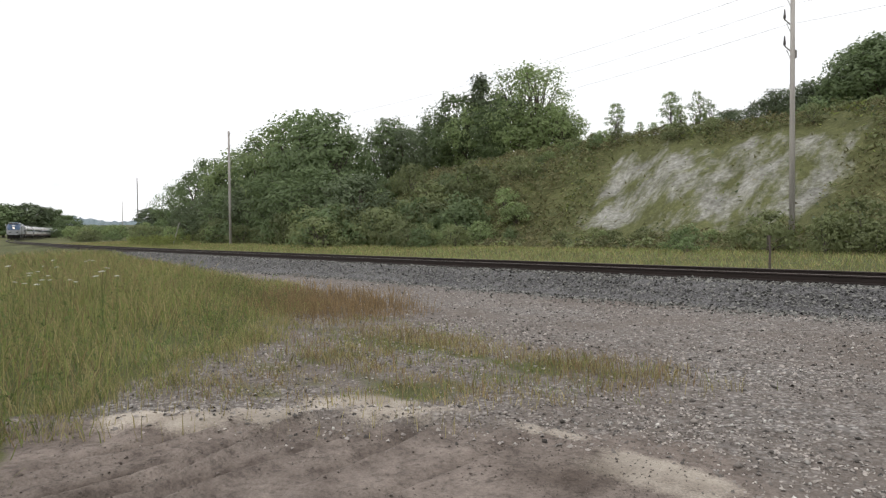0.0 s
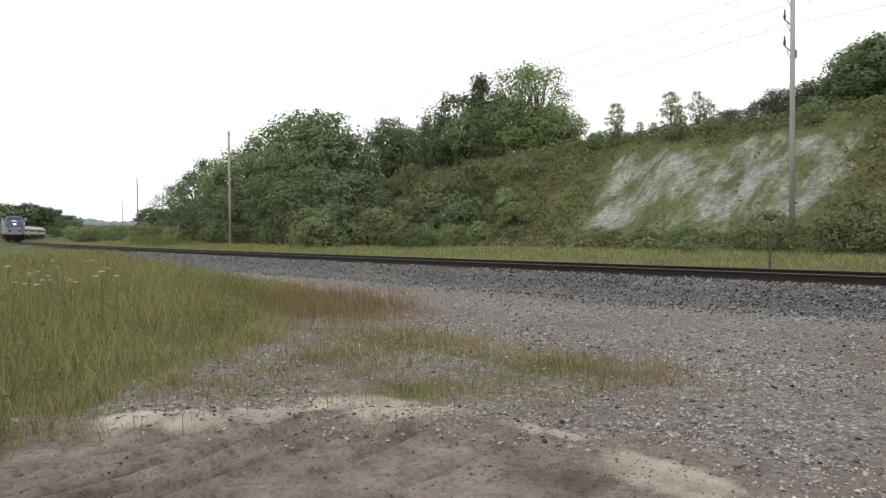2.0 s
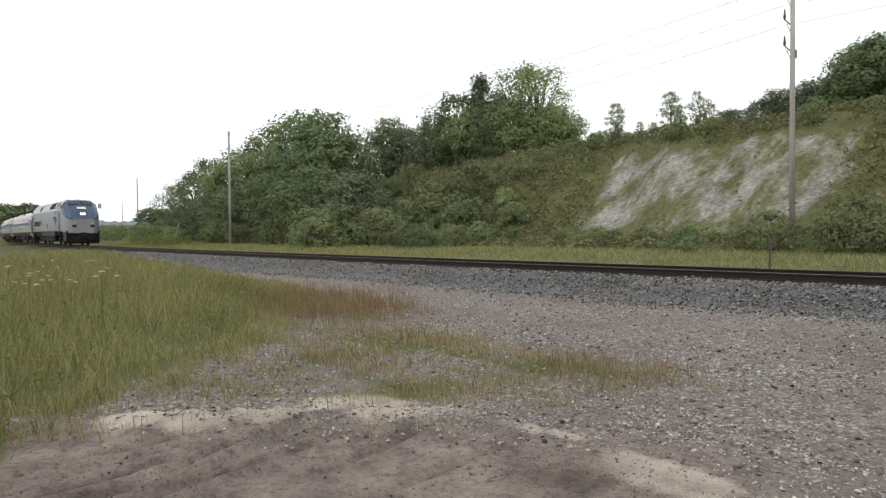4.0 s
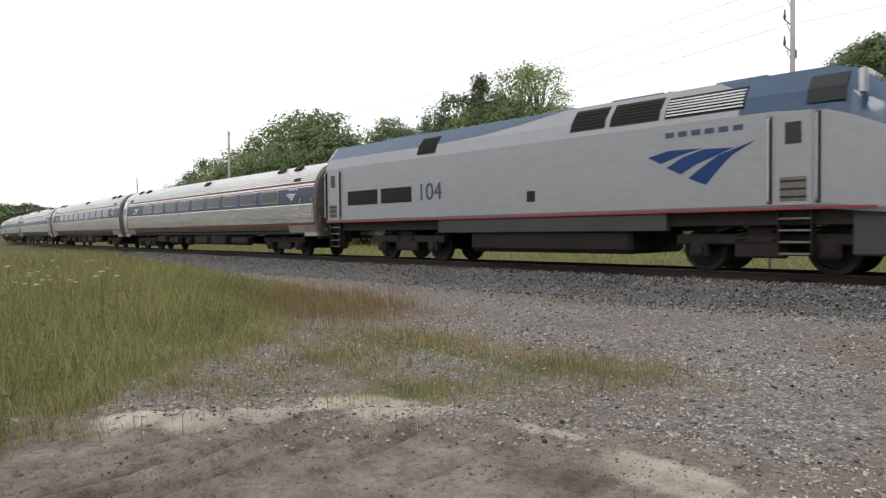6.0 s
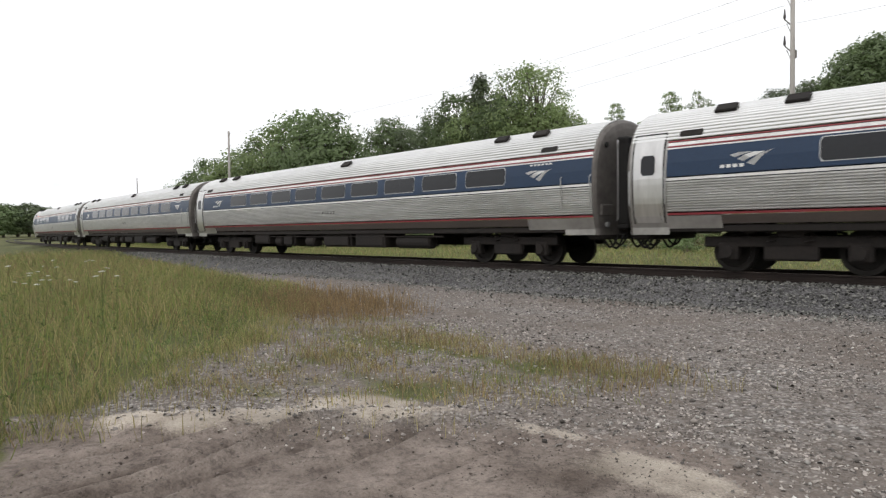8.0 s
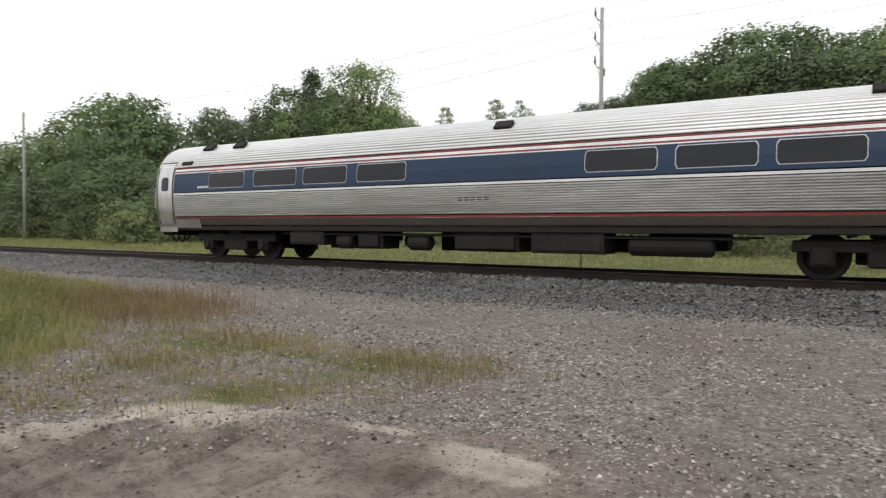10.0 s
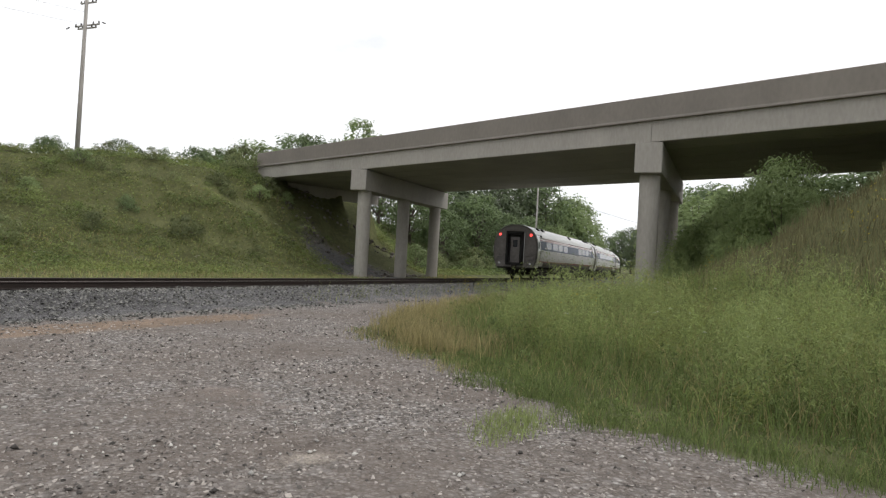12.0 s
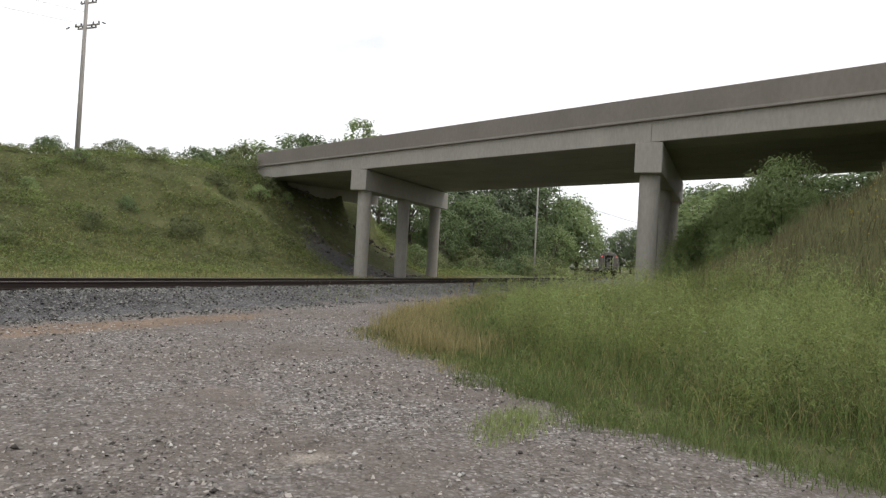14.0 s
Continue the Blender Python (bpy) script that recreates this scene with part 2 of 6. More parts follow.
WHEEL = material("wheel_steel", (0.018, 0.015, 0.013), 0.7, 0.2)
LOCO_SILVER = material("locomotive_silver_paint", (0.30, 0.305, 0.32), 0.36, 0.5, dark=0.88, light=1.06, big=0.5, small=8, bump=0.02, streak=(0.4, 1, 1), coat=0.2)
LOCO_BLUE = material("locomotive_blue_paint", (0.022, 0.06, 0.125), 0.32, dark=0.85, light=1.1, big=0.7, coat=0.4)
LOGO_BLUE = material("logo_blue", (0.03, 0.085, 0.30), 0.4)
LETTER = material("lettering", (0.05, 0.065, 0.12), 0.5)
LAMP_WHITE = glow("headlight_glow", (1.0, 0.86, 0.72), 3)
LAMP_RED = glow("marker_glow", (1.0, 0.06, 0.05), 3.0)
BARK = material("bark", (0.11, 0.09, 0.075), 0.95, streak=(4, 4, 0.7))
LEAF = material("leaf_green", (0.165, 0.222, 0.100), 0.6, island=0.14, spread=0.2, through_light=0.4, bump=0, big=0.25)
LEAF_DARK = material("leaf_dark", (0.128, 0.162, 0.088), 0.65, island=0.14, spread=0.18, through_light=0.33, bump=0, big=0.25)
LEAF_LIGHT = material("leaf_light", (0.244, 0.311, 0.134), 0.6, island=0.14, spread=0.18, through_light=0.42, bump=0, big=0.25)
LEAF_FRESH = material("fresh_bush_leaf", (0.25, 0.32, 0.13), 0.6, island=0.14, through_light=0.45, bump=0, big=0.25)
LEAF_BUSH = material("shrub_leaf", (0.183, 0.210, 0.095), 0.65, island=0.14, spread=0.28, through_light=0.4, bump=0, big=0.4)
GRASS_GREEN = material("grass_green", (0.225, 0.255, 0.082), 0.7, island=0.4, through_light=0.45, bump=0, big=0.3)
GRASS_LUSH = material("grass_lush_green", (0.185, 0.24, 0.08), 0.7, island=0.4, through_light=0.45, bump=0, big=0.3)
GRASS_DEEP = material("grass_deep_green", (0.15, 0.195, 0.065), 0.7, island=0.4, through_light=0.42, bump=0, big=0.3)
GRASS_DRY = material("grass_dry", (0.36, 0.31, 0.15), 0.8, island=0.35, through_light=0.4, bump=0, big=0.3)
GRASS_RUST = material("grass_rusty", (0.27, 0.192, 0.102), 0.8, island=0.4, through_light=0.35, bump=0, big=0.3)
GRASS_LIGHT = material("grass_light_green", (0.29, 0.345, 0.13), 0.7, island=0.3, through_light=0.45, bump=0, big=0.3)
# distance haze is painted into this pale blue-green base colour
FAR_WOOD_HAZED = material("distant_wood", (0.175, 0.225, 0.245), 0.9, dark=0.8, light=1.2, big=0.02, small=0.15, bump=0)
LOCO_SKIRT = material("dusty_grey_skirt", (0.05, 0.051, 0.05), 0.75, dark=0.7, light=1.2, big=0.8, small=12)
BRUSH_RED = material("reddish_brush", (0.115, 0.085, 0.07), 0.8, island=0.3, through_light=0.3, bump=0, big=0.3)
HILL_GRASS = material("hill_grass", (0.19, 0.178, 0.09), 0.8, island=0.4, through_light=0.35, bump=0, big=0.12)
PETAL = material("white_petals", (0.75, 0.75, 0.70), 0.7, bump=0)
PETAL_YELLOW = material("yellow_petals", (0.55, 0.42, 0.03), 0.7, bump=0)

# ---------------------------------------------------------------- small mesh helpers
def mesh_ob(name, verts, faces, mat, parent=None, smooth=False, label=""):
    me = bpy.data.meshes.new(name)
    me.from_pydata([tuple(v) for v in verts], [], [tuple(f) for f in faces])
    me.materials.append(mat)
    if smooth:
        me.polygons.foreach_set("use_smooth", [True] * len(me.polygons))
    me.update()
    ob = new(name, me)
    ob.parent = parent
    if label:
        tagged(ob, label)
    return ob


def part(name, bm, mat, parent=None, label="", smooth=False):
    me = bpy.data.meshes.new(name)
    bmesh.ops.recalc_face_normals(bm, faces=bm.faces[:])
    bm.to_mesh(me)
    bm.free()
    me.materials.append(mat)
    if smooth:
        me.polygons.foreach_set("use_smooth", [True] * len(me.polygons))
    ob = new(name, me)
    ob.parent = parent
    if label:
        tagged(ob, label)
    return ob


def again(ob, m, parent=None):
    """Another object on the same mesh."""
    o = new(ob.name.split(".")[0], ob.data)
    o.parent = parent or ob.parent
    o.matrix_basis = m
    if "label" in ob:
        o["label"] = ob["label"]
    return o


def add_box(bm, x0, x1, y0, y1, z0, z1, bevel=0.0, m=None):
    v = bmesh.ops.create_cube(bm, size=1, matrix=(m or Matrix()) @ Matrix.Translation(((x0 + x1) / 2, (y0 + y1) / 2, (z0 + z1) / 2))
                              @ Matrix.Diagonal((x1 - x0, y1 - y0, z1 - z0, 1)))["verts"]
    if bevel:
        e = list({k for q in v for k in q.link_edges})
        bmesh.ops.bevel(bm, geom=e, offset=bevel, segments=1, affect="EDGES")
    return bm


def add_tube(bm, points, radii, sides=8, caps=True):
    """A tube through points, with a radius at each."""
    rings = []
    pts = [Vector(p) for p in points]
    for i, p in enumerate(pts):
        d = (pts[min(i + 1, len(pts) - 1)] - pts[max(i - 1, 0)]).normalized()
        a = d.orthogonal().normalized() if abs(d.z) > 0.9 else d.cross(Vector((0, 0, 1))).normalized()
        c = d.cross(a)
        r = radii[i] if isinstance(radii, (list, tuple)) else radii
        rings.append([bm.verts.new(p + r * (math.cos(k * math.tau / sides) * a + math.sin(k * math.tau / sides) * c)) for k in range(sides)])
    for r0, r1 in zip(rings, rings[1:]):
        for k in range(sides):
            bm.faces.new((r0[k], r0[(k + 1) % sides], r1[(k + 1) % sides], r1[k]))
    if caps:
        bm.faces.new(rings[0][::-1])
        bm.faces.new(rings[-1])
    return bm


def thing(name, label, category, group="", kind="", m=None):
    ob = new(name)
    ob.empty_display_size = 0.3
    if m is not None:
        ob.matrix_basis = m
    return tagged(ob, label, category, group, kind)


def smooth01(a, b, x):
    t = np.clip((x - a) / (b - a), 0, 1)
    return t * t * (3 - 2 * t)


# ---------------------------------------------------------------- the line of the track
RAIL_Z = EYE_H - 0.972
CURVE_S = np.array([-420, -265, -200, -80, 0, 80, 200, 420.0])
CURVE_K = np.array([1.0, 0.5, 1.673, 0.892, 1.793, 2.019, 1.517, 1.512]) / 1000
TS = np.arange(-460, 461, 2.0)
_k = np.interp(TS, CURVE_S, CURVE_K)
_c = np.concatenate([[0], np.cumsum(_k[1:] + _k[:-1])])
_i = len(TS) // 2
TH = 0.79244 + math.pi / 2 - (_c - _c[_i])            # heading, clockwise from +y
_dx, _dy = np.sin(TH), np.cos(TH)
TX = np.concatenate([[0], np.cumsum(_dx[1:] + _dx[:-1])])
TY = np.concatenate([[0], np.cumsum(_dy[1:] + _dy[:-1])])
TX = TX - TX[_i] + 15.963 * math.sin(0.79244)
TY = TY - TY[_i] + 15.963 * math.cos(0.79244)


def on_track(s, u=0.0):
    """The place s metres along the track, u metres to its hill side, and the heading there."""
    h = np.interp(s, TS, TH)
    return np.interp(s, TS, TX) - u * np.cos(h), np.interp(s, TS, TY) + u * np.sin(h), h


def track_su(x, y):
    """s and u of places (arrays)."""
    x, y = np.asarray(x, float).ravel(), np.asarray(y, float).ravel()
    s, u = np.empty_like(x), np.empty_like(x)
    for k in range(0, len(x), 20000):
        a, b = x[k:k + 20000, None], y[k:k + 20000, None]
        i = ((a - TX) ** 2 + (b - TY) ** 2).argmin(1)
        h = TH[i]
        dx, dy = a[:, 0] - TX[i], b[:, 0] - TY[i]
        s[k:k + 20000] = TS[i] + dx * np.sin(h) + dy * np.cos(h)
        u[k:k + 20000] = -dx * np.cos(h) + dy * np.sin(h)
    return s, u


# the overpass: its near edge starts over the near pier and runs along AXIS to the near approach
BR_P = np.array([26.7, -18.4])
BR_AX = np.array([-0.884, -0.467])
BR_AX = BR_AX / np.linalg.norm(BR_AX)
BR_N = np.array([0.467, -0.884])                      # away from the near edge, across the deck
BR_N = BR_N / np.linalg.norm(BR_N)
DECK_W, SOFFIT, DECK_TOP = 13.0, 7.6, 8.75


def wave(x, y, f, seed=0.0):
    return (np.sin(x * f + 1.3 + seed) * np.cos(y * f * 1.13 - 0.7 + 2 * seed) + 0.5 * np.sin(x * f * 2.3 + y * f * 1.7 + seed * 3)) / 1.5


RUTS = ((-0.62, 0.06), (-0.18, 0.04), (0.02, 0.085), (0.42, 0.05), (0.9, 0.04), (1.5, 0.03))


def rut_line(x, y, off):
    """Distance across a wheel rut; each rut wanders and runs at its own slight angle."""
    a = (x + 1.95) * 0.84 - (y - 3.86) * 0.54 + 0.07 * np.sin(y * 2.1) + 0.05 * np.sin(x * 3.3 + y)
    return a - off + 0.16 * math.sin(off * 7 + 1) * (y - 4.2) + 0.03 * np.sin(x * 5.1 + off * 9)


def height(x, y, fine=True):
    x, y = np.asarray(x, float), np.asarray(y, float)
    shape = x.shape
    x, y = x.ravel(), y.ravel()
    s, u = track_su(x, y)
    z = 0.05 * wave(x, y, 0.25) * np.clip(np.hypot(x, y) / 10, 0, 1)
    far = smooth01(150, 900, np.hypot(x, y))
    z = z + far * (6 + 7 * wave(x, y, 0.004, 2.0))
    # cutting on the hill side
    base = np.interp(s, [-120, -20, 15, 36, 56, 90], [21, 22, 15, 11, 12, 22])
    crest = np.interp(s, [-120, -20, 15, 26, 35, 54, 66, 90], [43, 40, 40, 37, 25, 25, 31, 40])
    top = np.interp(s, [-330, -180, -90, -60, -40, -12, 6, 20, 40, 60, 90, 160], [1.5, 3, 7.5, 9.0, 9.8, 9.8, 8.1, 7.3, 7.7, 8.4, 8, 5])
    rough = 0.8 * wave(s, u, 0.33, 1.0) + 0.35 * wave(s, u, 0.9, 4.0)
    rise = smooth01(base, crest, u + rough)
    z = np.where(u > 8, z * (1 - rise) + rise * top + 0.25 * rise * (1 - rise) * 4 * rough, z)
    z = z + np.where(u > 3, 0.25 * smooth01(6, 20, u), 0)
    z = np.where((u > 42), z + np.clip((u - 42) * 0.03, 0, 5) * (s > -200), z)
    # gullies in the bare face
    g = smooth01(-36, -30, s) * (1 - smooth01(-13, -9, s)) * rise * (1 - rise) * 4
    z = z - g * (0.5 * np.abs(wave(s + 0.25 * u, u * 0.2, 1.1, 2.0)))
    # near approach embankment and its spill slope
    rx, ry = x - BR_P[0], y - BR_P[1]
    al, ac = rx * BR_AX[0] + ry * BR_AX[1], rx * BR_N[0] + ry * BR_N[1]
    dx = np.maximum(14.1 - al, 0)
    dy = np.maximum(np.maximum(-0.5 - ac, ac - DECK_W - 0.5), 0)
    d = np.hypot(dx * 1.05, dy)
    e = 8.2 - 0.645 * d + 0.25 * wave(x, y, 0.8)
    e = np.where(e > 1.2, e, 1.2 * np.exp(np.clip((e - 1.2) / 1.2, -20, 0)))
    z = np.where(u < -2.5, np.maximum(z, e - 0.02) * (e > 0.03) + z * (e <= 0.03), z)
    # far approach: the road at the crest behind the far abutment
    road = (ac > -0.5) & (ac < DECK_W + 0.5) & (al < -36)
    z = np.where(road & (u > 20), np.maximum(z, 8.6), z)
    # ballast bed
    bed = RAIL_Z - 0.19
    au = np.abs(u)
    slope = bed - (au - 1.95) / 3.6 - 0.02
    z = np.where(au < 1.95, bed, np.where(u < 0, np.where(au < 4.5, np.maximum(z, slope), z), np.where(au < 5, np.maximum(z, slope), z)))
    if fine:
        # wheel ruts and a pushed-up berm in the dirt
        on = smooth01(5.5, 4.9, y) * smooth01(1.6, 0.6, x) * (np.hypot(x, y) < 12)
        for off, dp in RUTS:
            across = rut_line(x, y, off)
            z = z + on * 1.35 * dp * (0.6 * np.exp(-((across - 0.13) / 0.06) ** 2) - np.exp(-(across / 0.07) ** 2)) * (0.75 + 0.4 * wave(x, y, 1.9, off))
        z = z + 0.06 * np.exp(-((y - 5.3 - 0.04 * x) / 0.25) ** 2) * smooth01(0.9, 0, x) * (y > 2)
        near = np.hypot(x, y) < 25
        z = z + near * (0.012 * wave(x, y, 3.1, 1) + 0.008 * wave(x, y, 7.3, 2))
    return z.reshape(shape)


def axis_lines(lo, hi, step, end, ratio):
    mid = list(np.arange(lo, hi, step))
    out, a, d = [], lo, step
    while a > -end:
        d *= ratio
        a -= d
        out.append(a)
    up, b, d = [], mid[-1], step
    while b < end:
        d *= ratio
        b += d
        up.append(b)
    return np.array(out[::-1] + mid + up)


def blob(x, y, cx, cy, rx, ry, rot=0.0):
    c, s = math.cos(rot), math.sin(rot)
    dx, dy = x - cx, y - cy
    return np.exp(-(((dx * c + dy * s) / rx) ** 2 + ((-dx * s + dy * c) / ry) ** 2))


def left_meadow(x, y):
    """1 inside the tall grass on the near side, where the train comes from."""
    edge = np.interp(y, [3.5, 4.7, 5.4, 6.9, 9.4, 12.0, 13.3, 16, 20, 32, 75, 160],
                     [-2.7, -3.2, -3.3, -3.1, -2.8, -3.2, -2.9, -3.6, -5.3, -13.5, -42, -100])
    return smooth01(0.5, -0.4, x - edge + 0.25 * wave(x, y, 1.3) + 0.2 * wave(x, y, 4.1, 1))


def right_meadow(x, y):
    """1 inside the tall grass below the near approach."""
    edge = np.interp(x, [3.0, 3.8, 4.7, 5.5, 7.4, 9.5, 13.0, 18, 24, 40, 80], [-5.2, -4.6, -4.15, -3.6, -3.3, -3.2, -2.7, -5.4, -9.4, -21, -54])
    return smooth01(0.4, -0.35, y - edge + 0.2 * wave(x, y, 1.5) + 0.2 * wave(x, y, 4.3, 1))


def patchy(x, y):
    """Where weeds come up through the gravel, between the meadow and the sand."""
    return np.clip(blob(x, y, -0.9, 9.6, 1.6, 3.0, 0.35) + blob(x, y, 0.5, 7.1, 2.2, 1.2, -0.25) + 0.8 * blob(x, y, -1.9, 6.2, 0.9, 0.5) + 0.9 * blob(x, y, -0.3, 6.9, 1.7, 0.9, -0.1), 0, 1)


gx = axis_lines(-3.8, 2.0, 0.05, 2600, 1.06)
gy = axis_lines(3.0, 6.2, 0.05, 2600, 1.06)
gx = np.unique(np.round(np.concatenate([gx[(gx < 2.0) | (gx > 11)], np.arange(2.0, 11, 0.16)]), 3))
gy = np.unique(np.round(np.concatenate([gy[(gy < -3) | ((gy > 2.9) & (gy < 6.2)) | (gy > 14)], np.arange(-3, 2.9, 0.16), np.arange(6.2, 14, 0.16)]), 3))
GX, GY = np.meshgrid(gx, gy)
GZ = height(GX, GY)
nx, ny = len(gx), len(gy)
idx = np.arange(nx * ny).reshape(ny, nx)
quads = np.stack([idx[:-1, :-1], idx[:-1, 1:], idx[1:, 1:], idx[1:, :-1]], -1).reshape(-1, 4)
gme = bpy.data.meshes.new("ground")
gme.from_pydata(np.stack([GX.ravel(), GY.ravel(), GZ.ravel()], -1).tolist(), [], quads.tolist())
gme.materials.append(GROUND)
gme.polygons.foreach_set("use_smooth", [True] * len(gme.polygons))
gs, gu = track_su(GX, GY)
fx, fy = GX.ravel(), GY.ravel()
lm, rm = left_meadow(fx, fy), right_meadow(fx, fy)
zone_dirt = np.maximum(smooth01(5.6, 4.6, fy + 0.22 * fx * (fx > 0) + 0.2 * wave(fx, fy, 1.1)) * smooth01(2.6, 1.2, fx) * (gu < -4),
                       (0.42 + 0.3 * wave(fx, fy, 1.9, 2) + 0.2 * wave(fx, fy, 4.3, 1)) * blob(fx, fy, 6.2, 0.0, 2.6, 1.5, 0.2))
b_line = fy - (5.35 + 0.04 * fx)
zone_sand = np.maximum.reduce([0.85 * np.exp(-(b_line / 0.42) ** 2) * smooth01(-3.4, -2.4, fx) * smooth01(0.7, -0.3, fx),
                               blob(fx, fy, -0.75, 5.7, 0.75, 0.4), 0.95 * blob(fx, fy, 1.25, 4.0, 0.32, 0.75, 0.75), 0.85 * blob(fx, fy, 0.75, 4.9, 0.5, 0.16, -0.6),
                               0.5 * blob(fx, fy, 5.0, -0.6, 0.7, 0.8), 0.45 * blob(fx, fy, 4.2, 0.9, 0.5, 0.7)])
zone_soil = np.maximum.reduce([lm, rm, smooth01(2.9, 3.6, gu + 0.3 * wave(fx, fy, 0.8)), smooth01(-40, -60, fx - fy * 0)])
zone_soil = np.maximum(zone_soil, (0.42 + 0.35 * wave(fx, fy, 1.7, 1) + 0.25 * wave(fx, fy, 4.1, 2)) * patchy(fx, fy))
zone_soil = np.maximum(zone_soil, ((fy < -6) & (rm < 0.5) & (fx < 3)) * 0.8)
talus = np.clip(1.1 * blob(fx, fy, 51, -8.5, 4.5, 7, 0.5) * (gu > 9) + 0.2 * wave(fx, fy, 0.9), 0, 1) * (gu > 9)
deck_ac = (fx - BR_P[0]) * BR_N[0] + (fy - BR_P[1]) * BR_N[1]
talus = talus * smooth01(-1.2, 0.6, deck_ac + 0.5 * wave(fx, fy, 1.3))
zone_soil = zone_soil * (1 - talus)
zone_stone = np.maximum(smooth01(-3.9, -3.2, gu + 0.2 * wave(fx, fy, 1.7)) * (gu < 3.1), talus)
zone_rust = np.maximum(1.15 * np.exp(-((gu + 4.9) / 0.7) ** 2) * smooth01(1, 4, gs) * smooth01(14, 10, gs), 0.5 * blob(fx, fy, 7.5, 9.2, 1.4, 0.5, -0.8))
face = smooth01(-35, -30, gs + 0.3 * (gu - 30)) * smooth01(-10.5, -14, gs) * smooth01(24.2, 26.0, gu + 0.7 * wave(fx, fy, 0.9)) * smooth01(37, 34.5, gu + 0.7 * wave(fx, fy, 0.7, 2))
zone_clay = 0.80 * face
zone_clay = np.maximum(zone_clay, 0.5 * blob(gs, gu, -47, 25, 2.5, 2.0))
zone_damp = np.zeros_like(fx)
for off, wd in RUTS:
    zone_damp = np.maximum(zone_damp, np.exp(-(rut_line(fx, fy, off) / (0.05 + wd * 0.9)) ** 2) * (0.6 + 0.4 * wave(fx, fy, 5.7, off)) * smooth01(-0.9, 0.2, wave(fx, fy, 1.3, off * 2)))
zone_damp = zone_damp * smooth01(5.4, 4.8, fy) * smooth01(1.6, 0.6, fx) * (np.hypot(fx, fy) < 12)
zone_damp = np.maximum(zone_damp, 0.7 * blob(fx, fy, 0.75, 3.95, 0.3, 0.25))
zone_damp = np.maximum(zone_damp, 0.85 * smooth01(1.0, 0.8, np.abs(gu)))     # oily ballast between the rails
zone_sand = zone_sand * (0.85 + 0.3 * wave(fx, fy, 2.9, 3) + 0.25 * wave(fx, fy, 6.7, 1))
for name, chans in (("zone_a", (zone_dirt, zone_sand, zone_soil, np.clip(zone_damp, 0, 1))), ("zone_b", (zone_stone, zone_rust, zone_clay, np.ones_like(fx)))):
    at = gme.color_attributes.new(name, "FLOAT_COLOR", "POINT")
    at.data.foreach_set("color", np.stack(chans, -1).astype(np.float32).ravel())
ground = tagged(new("ground", gme), "gravel lot, dirt ruts, ballast edge and grassy cutting", "ground", kind="structure")


def ground_z(x, y):
    return float(height(np.array([x]), np.array([y]))[0])


# ---------------------------------------------------------------- track
def sweep(name, profile, u0, s0, s1, step, mat, parent, label=""):
    """A closed profile (across, up) carried along the track."""
    ss = np.arange(s0, s1 + 0.1, step)
    verts, faces, k = [], [], len(profile)
    for s in ss:
        for a, b in profile:
            x, y, _ = on_track(s, u0 + a)
            verts.append((x, y, b))
    for i in range(len(ss) - 1):
        for j in range(k):
            a, b = i * k + j, i * k + (j + 1) % k
            faces.append((a, b, b + k, a + k))
    return mesh_ob(name, verts, faces, mat, parent, label=label)


track = thing("railway_track", "single railway track on dark crushed ballast", "railway track", kind="structure")
RZ = RAIL_Z
web = [(-0.075, RZ - 0.17), (-0.075, RZ - 0.155), (-0.012, RZ - 0.135), (-0.012, RZ - 0.045), (-0.036, RZ - 0.035), (-0.036, RZ - 0.006),
       (0.036, RZ - 0.006), (0.036, RZ - 0.035), (0.012, RZ - 0.045), (0.012, RZ - 0.135), (0.075, RZ - 0.155), (0.075, RZ - 0.17)]
head = [(-0.034, RZ - 0.006), (-0.028, RZ), (0.028, RZ), (0.034, RZ - 0.006)]
for side in (-0.755, 0.755):
    r = sweep("rail", web, side, -440, 440, 4, RAIL_RUST, track, "rust-brown steel rail")
    sweep("rail_head", head, side, -440, 440, 4, RAIL_TOP, r, "worn bright rail head")
tie_bm = bmesh.new()
add_box(tie_bm, -0.11, 0.11, -1.3, 1.3, -0.18, 0.0, 0.012)
tie = None
for k in range(280):
    s = -75 + k * 0.55
    x, y, h = on_track(s)
    m = pose(x, y, RZ - 0.172, 0, 0, 90 - math.degrees(h))
    if tie is None:
        tie = part("tie", tie_bm, TIE_WOOD, track)
        tie.matrix_basis = m
    else:
        again(tie, m)

# ---------------------------------------------------------------- overpass
def br(al, ac, z=0.0):
    p = BR_P + BR_AX * al + BR_N * ac
    return Vector((p[0], p[1], z))


bridge = thing("road_overpass", "concrete road overpass on round columns across the track", "bridge", m=Matrix.Identity(4))
A0, A1 = -36.2, 20.0


def deck_prism(name, section, mat, a0=A0, a1=A1, label=""):
    """A closed section (across, up) carried straight along the bridge."""
    v = [br(a, c, z) for a in (a0, a1) for c, z in section]
    k = len(section)
    f = [(j, (j + 1) % k, (j + 1) % k + k, j + k) for j in range(k)] + [tuple(range(k))[::-1], tuple(range(k, 2 * k))]
    return mesh_ob(name, v, f, mat, bridge, label=label)


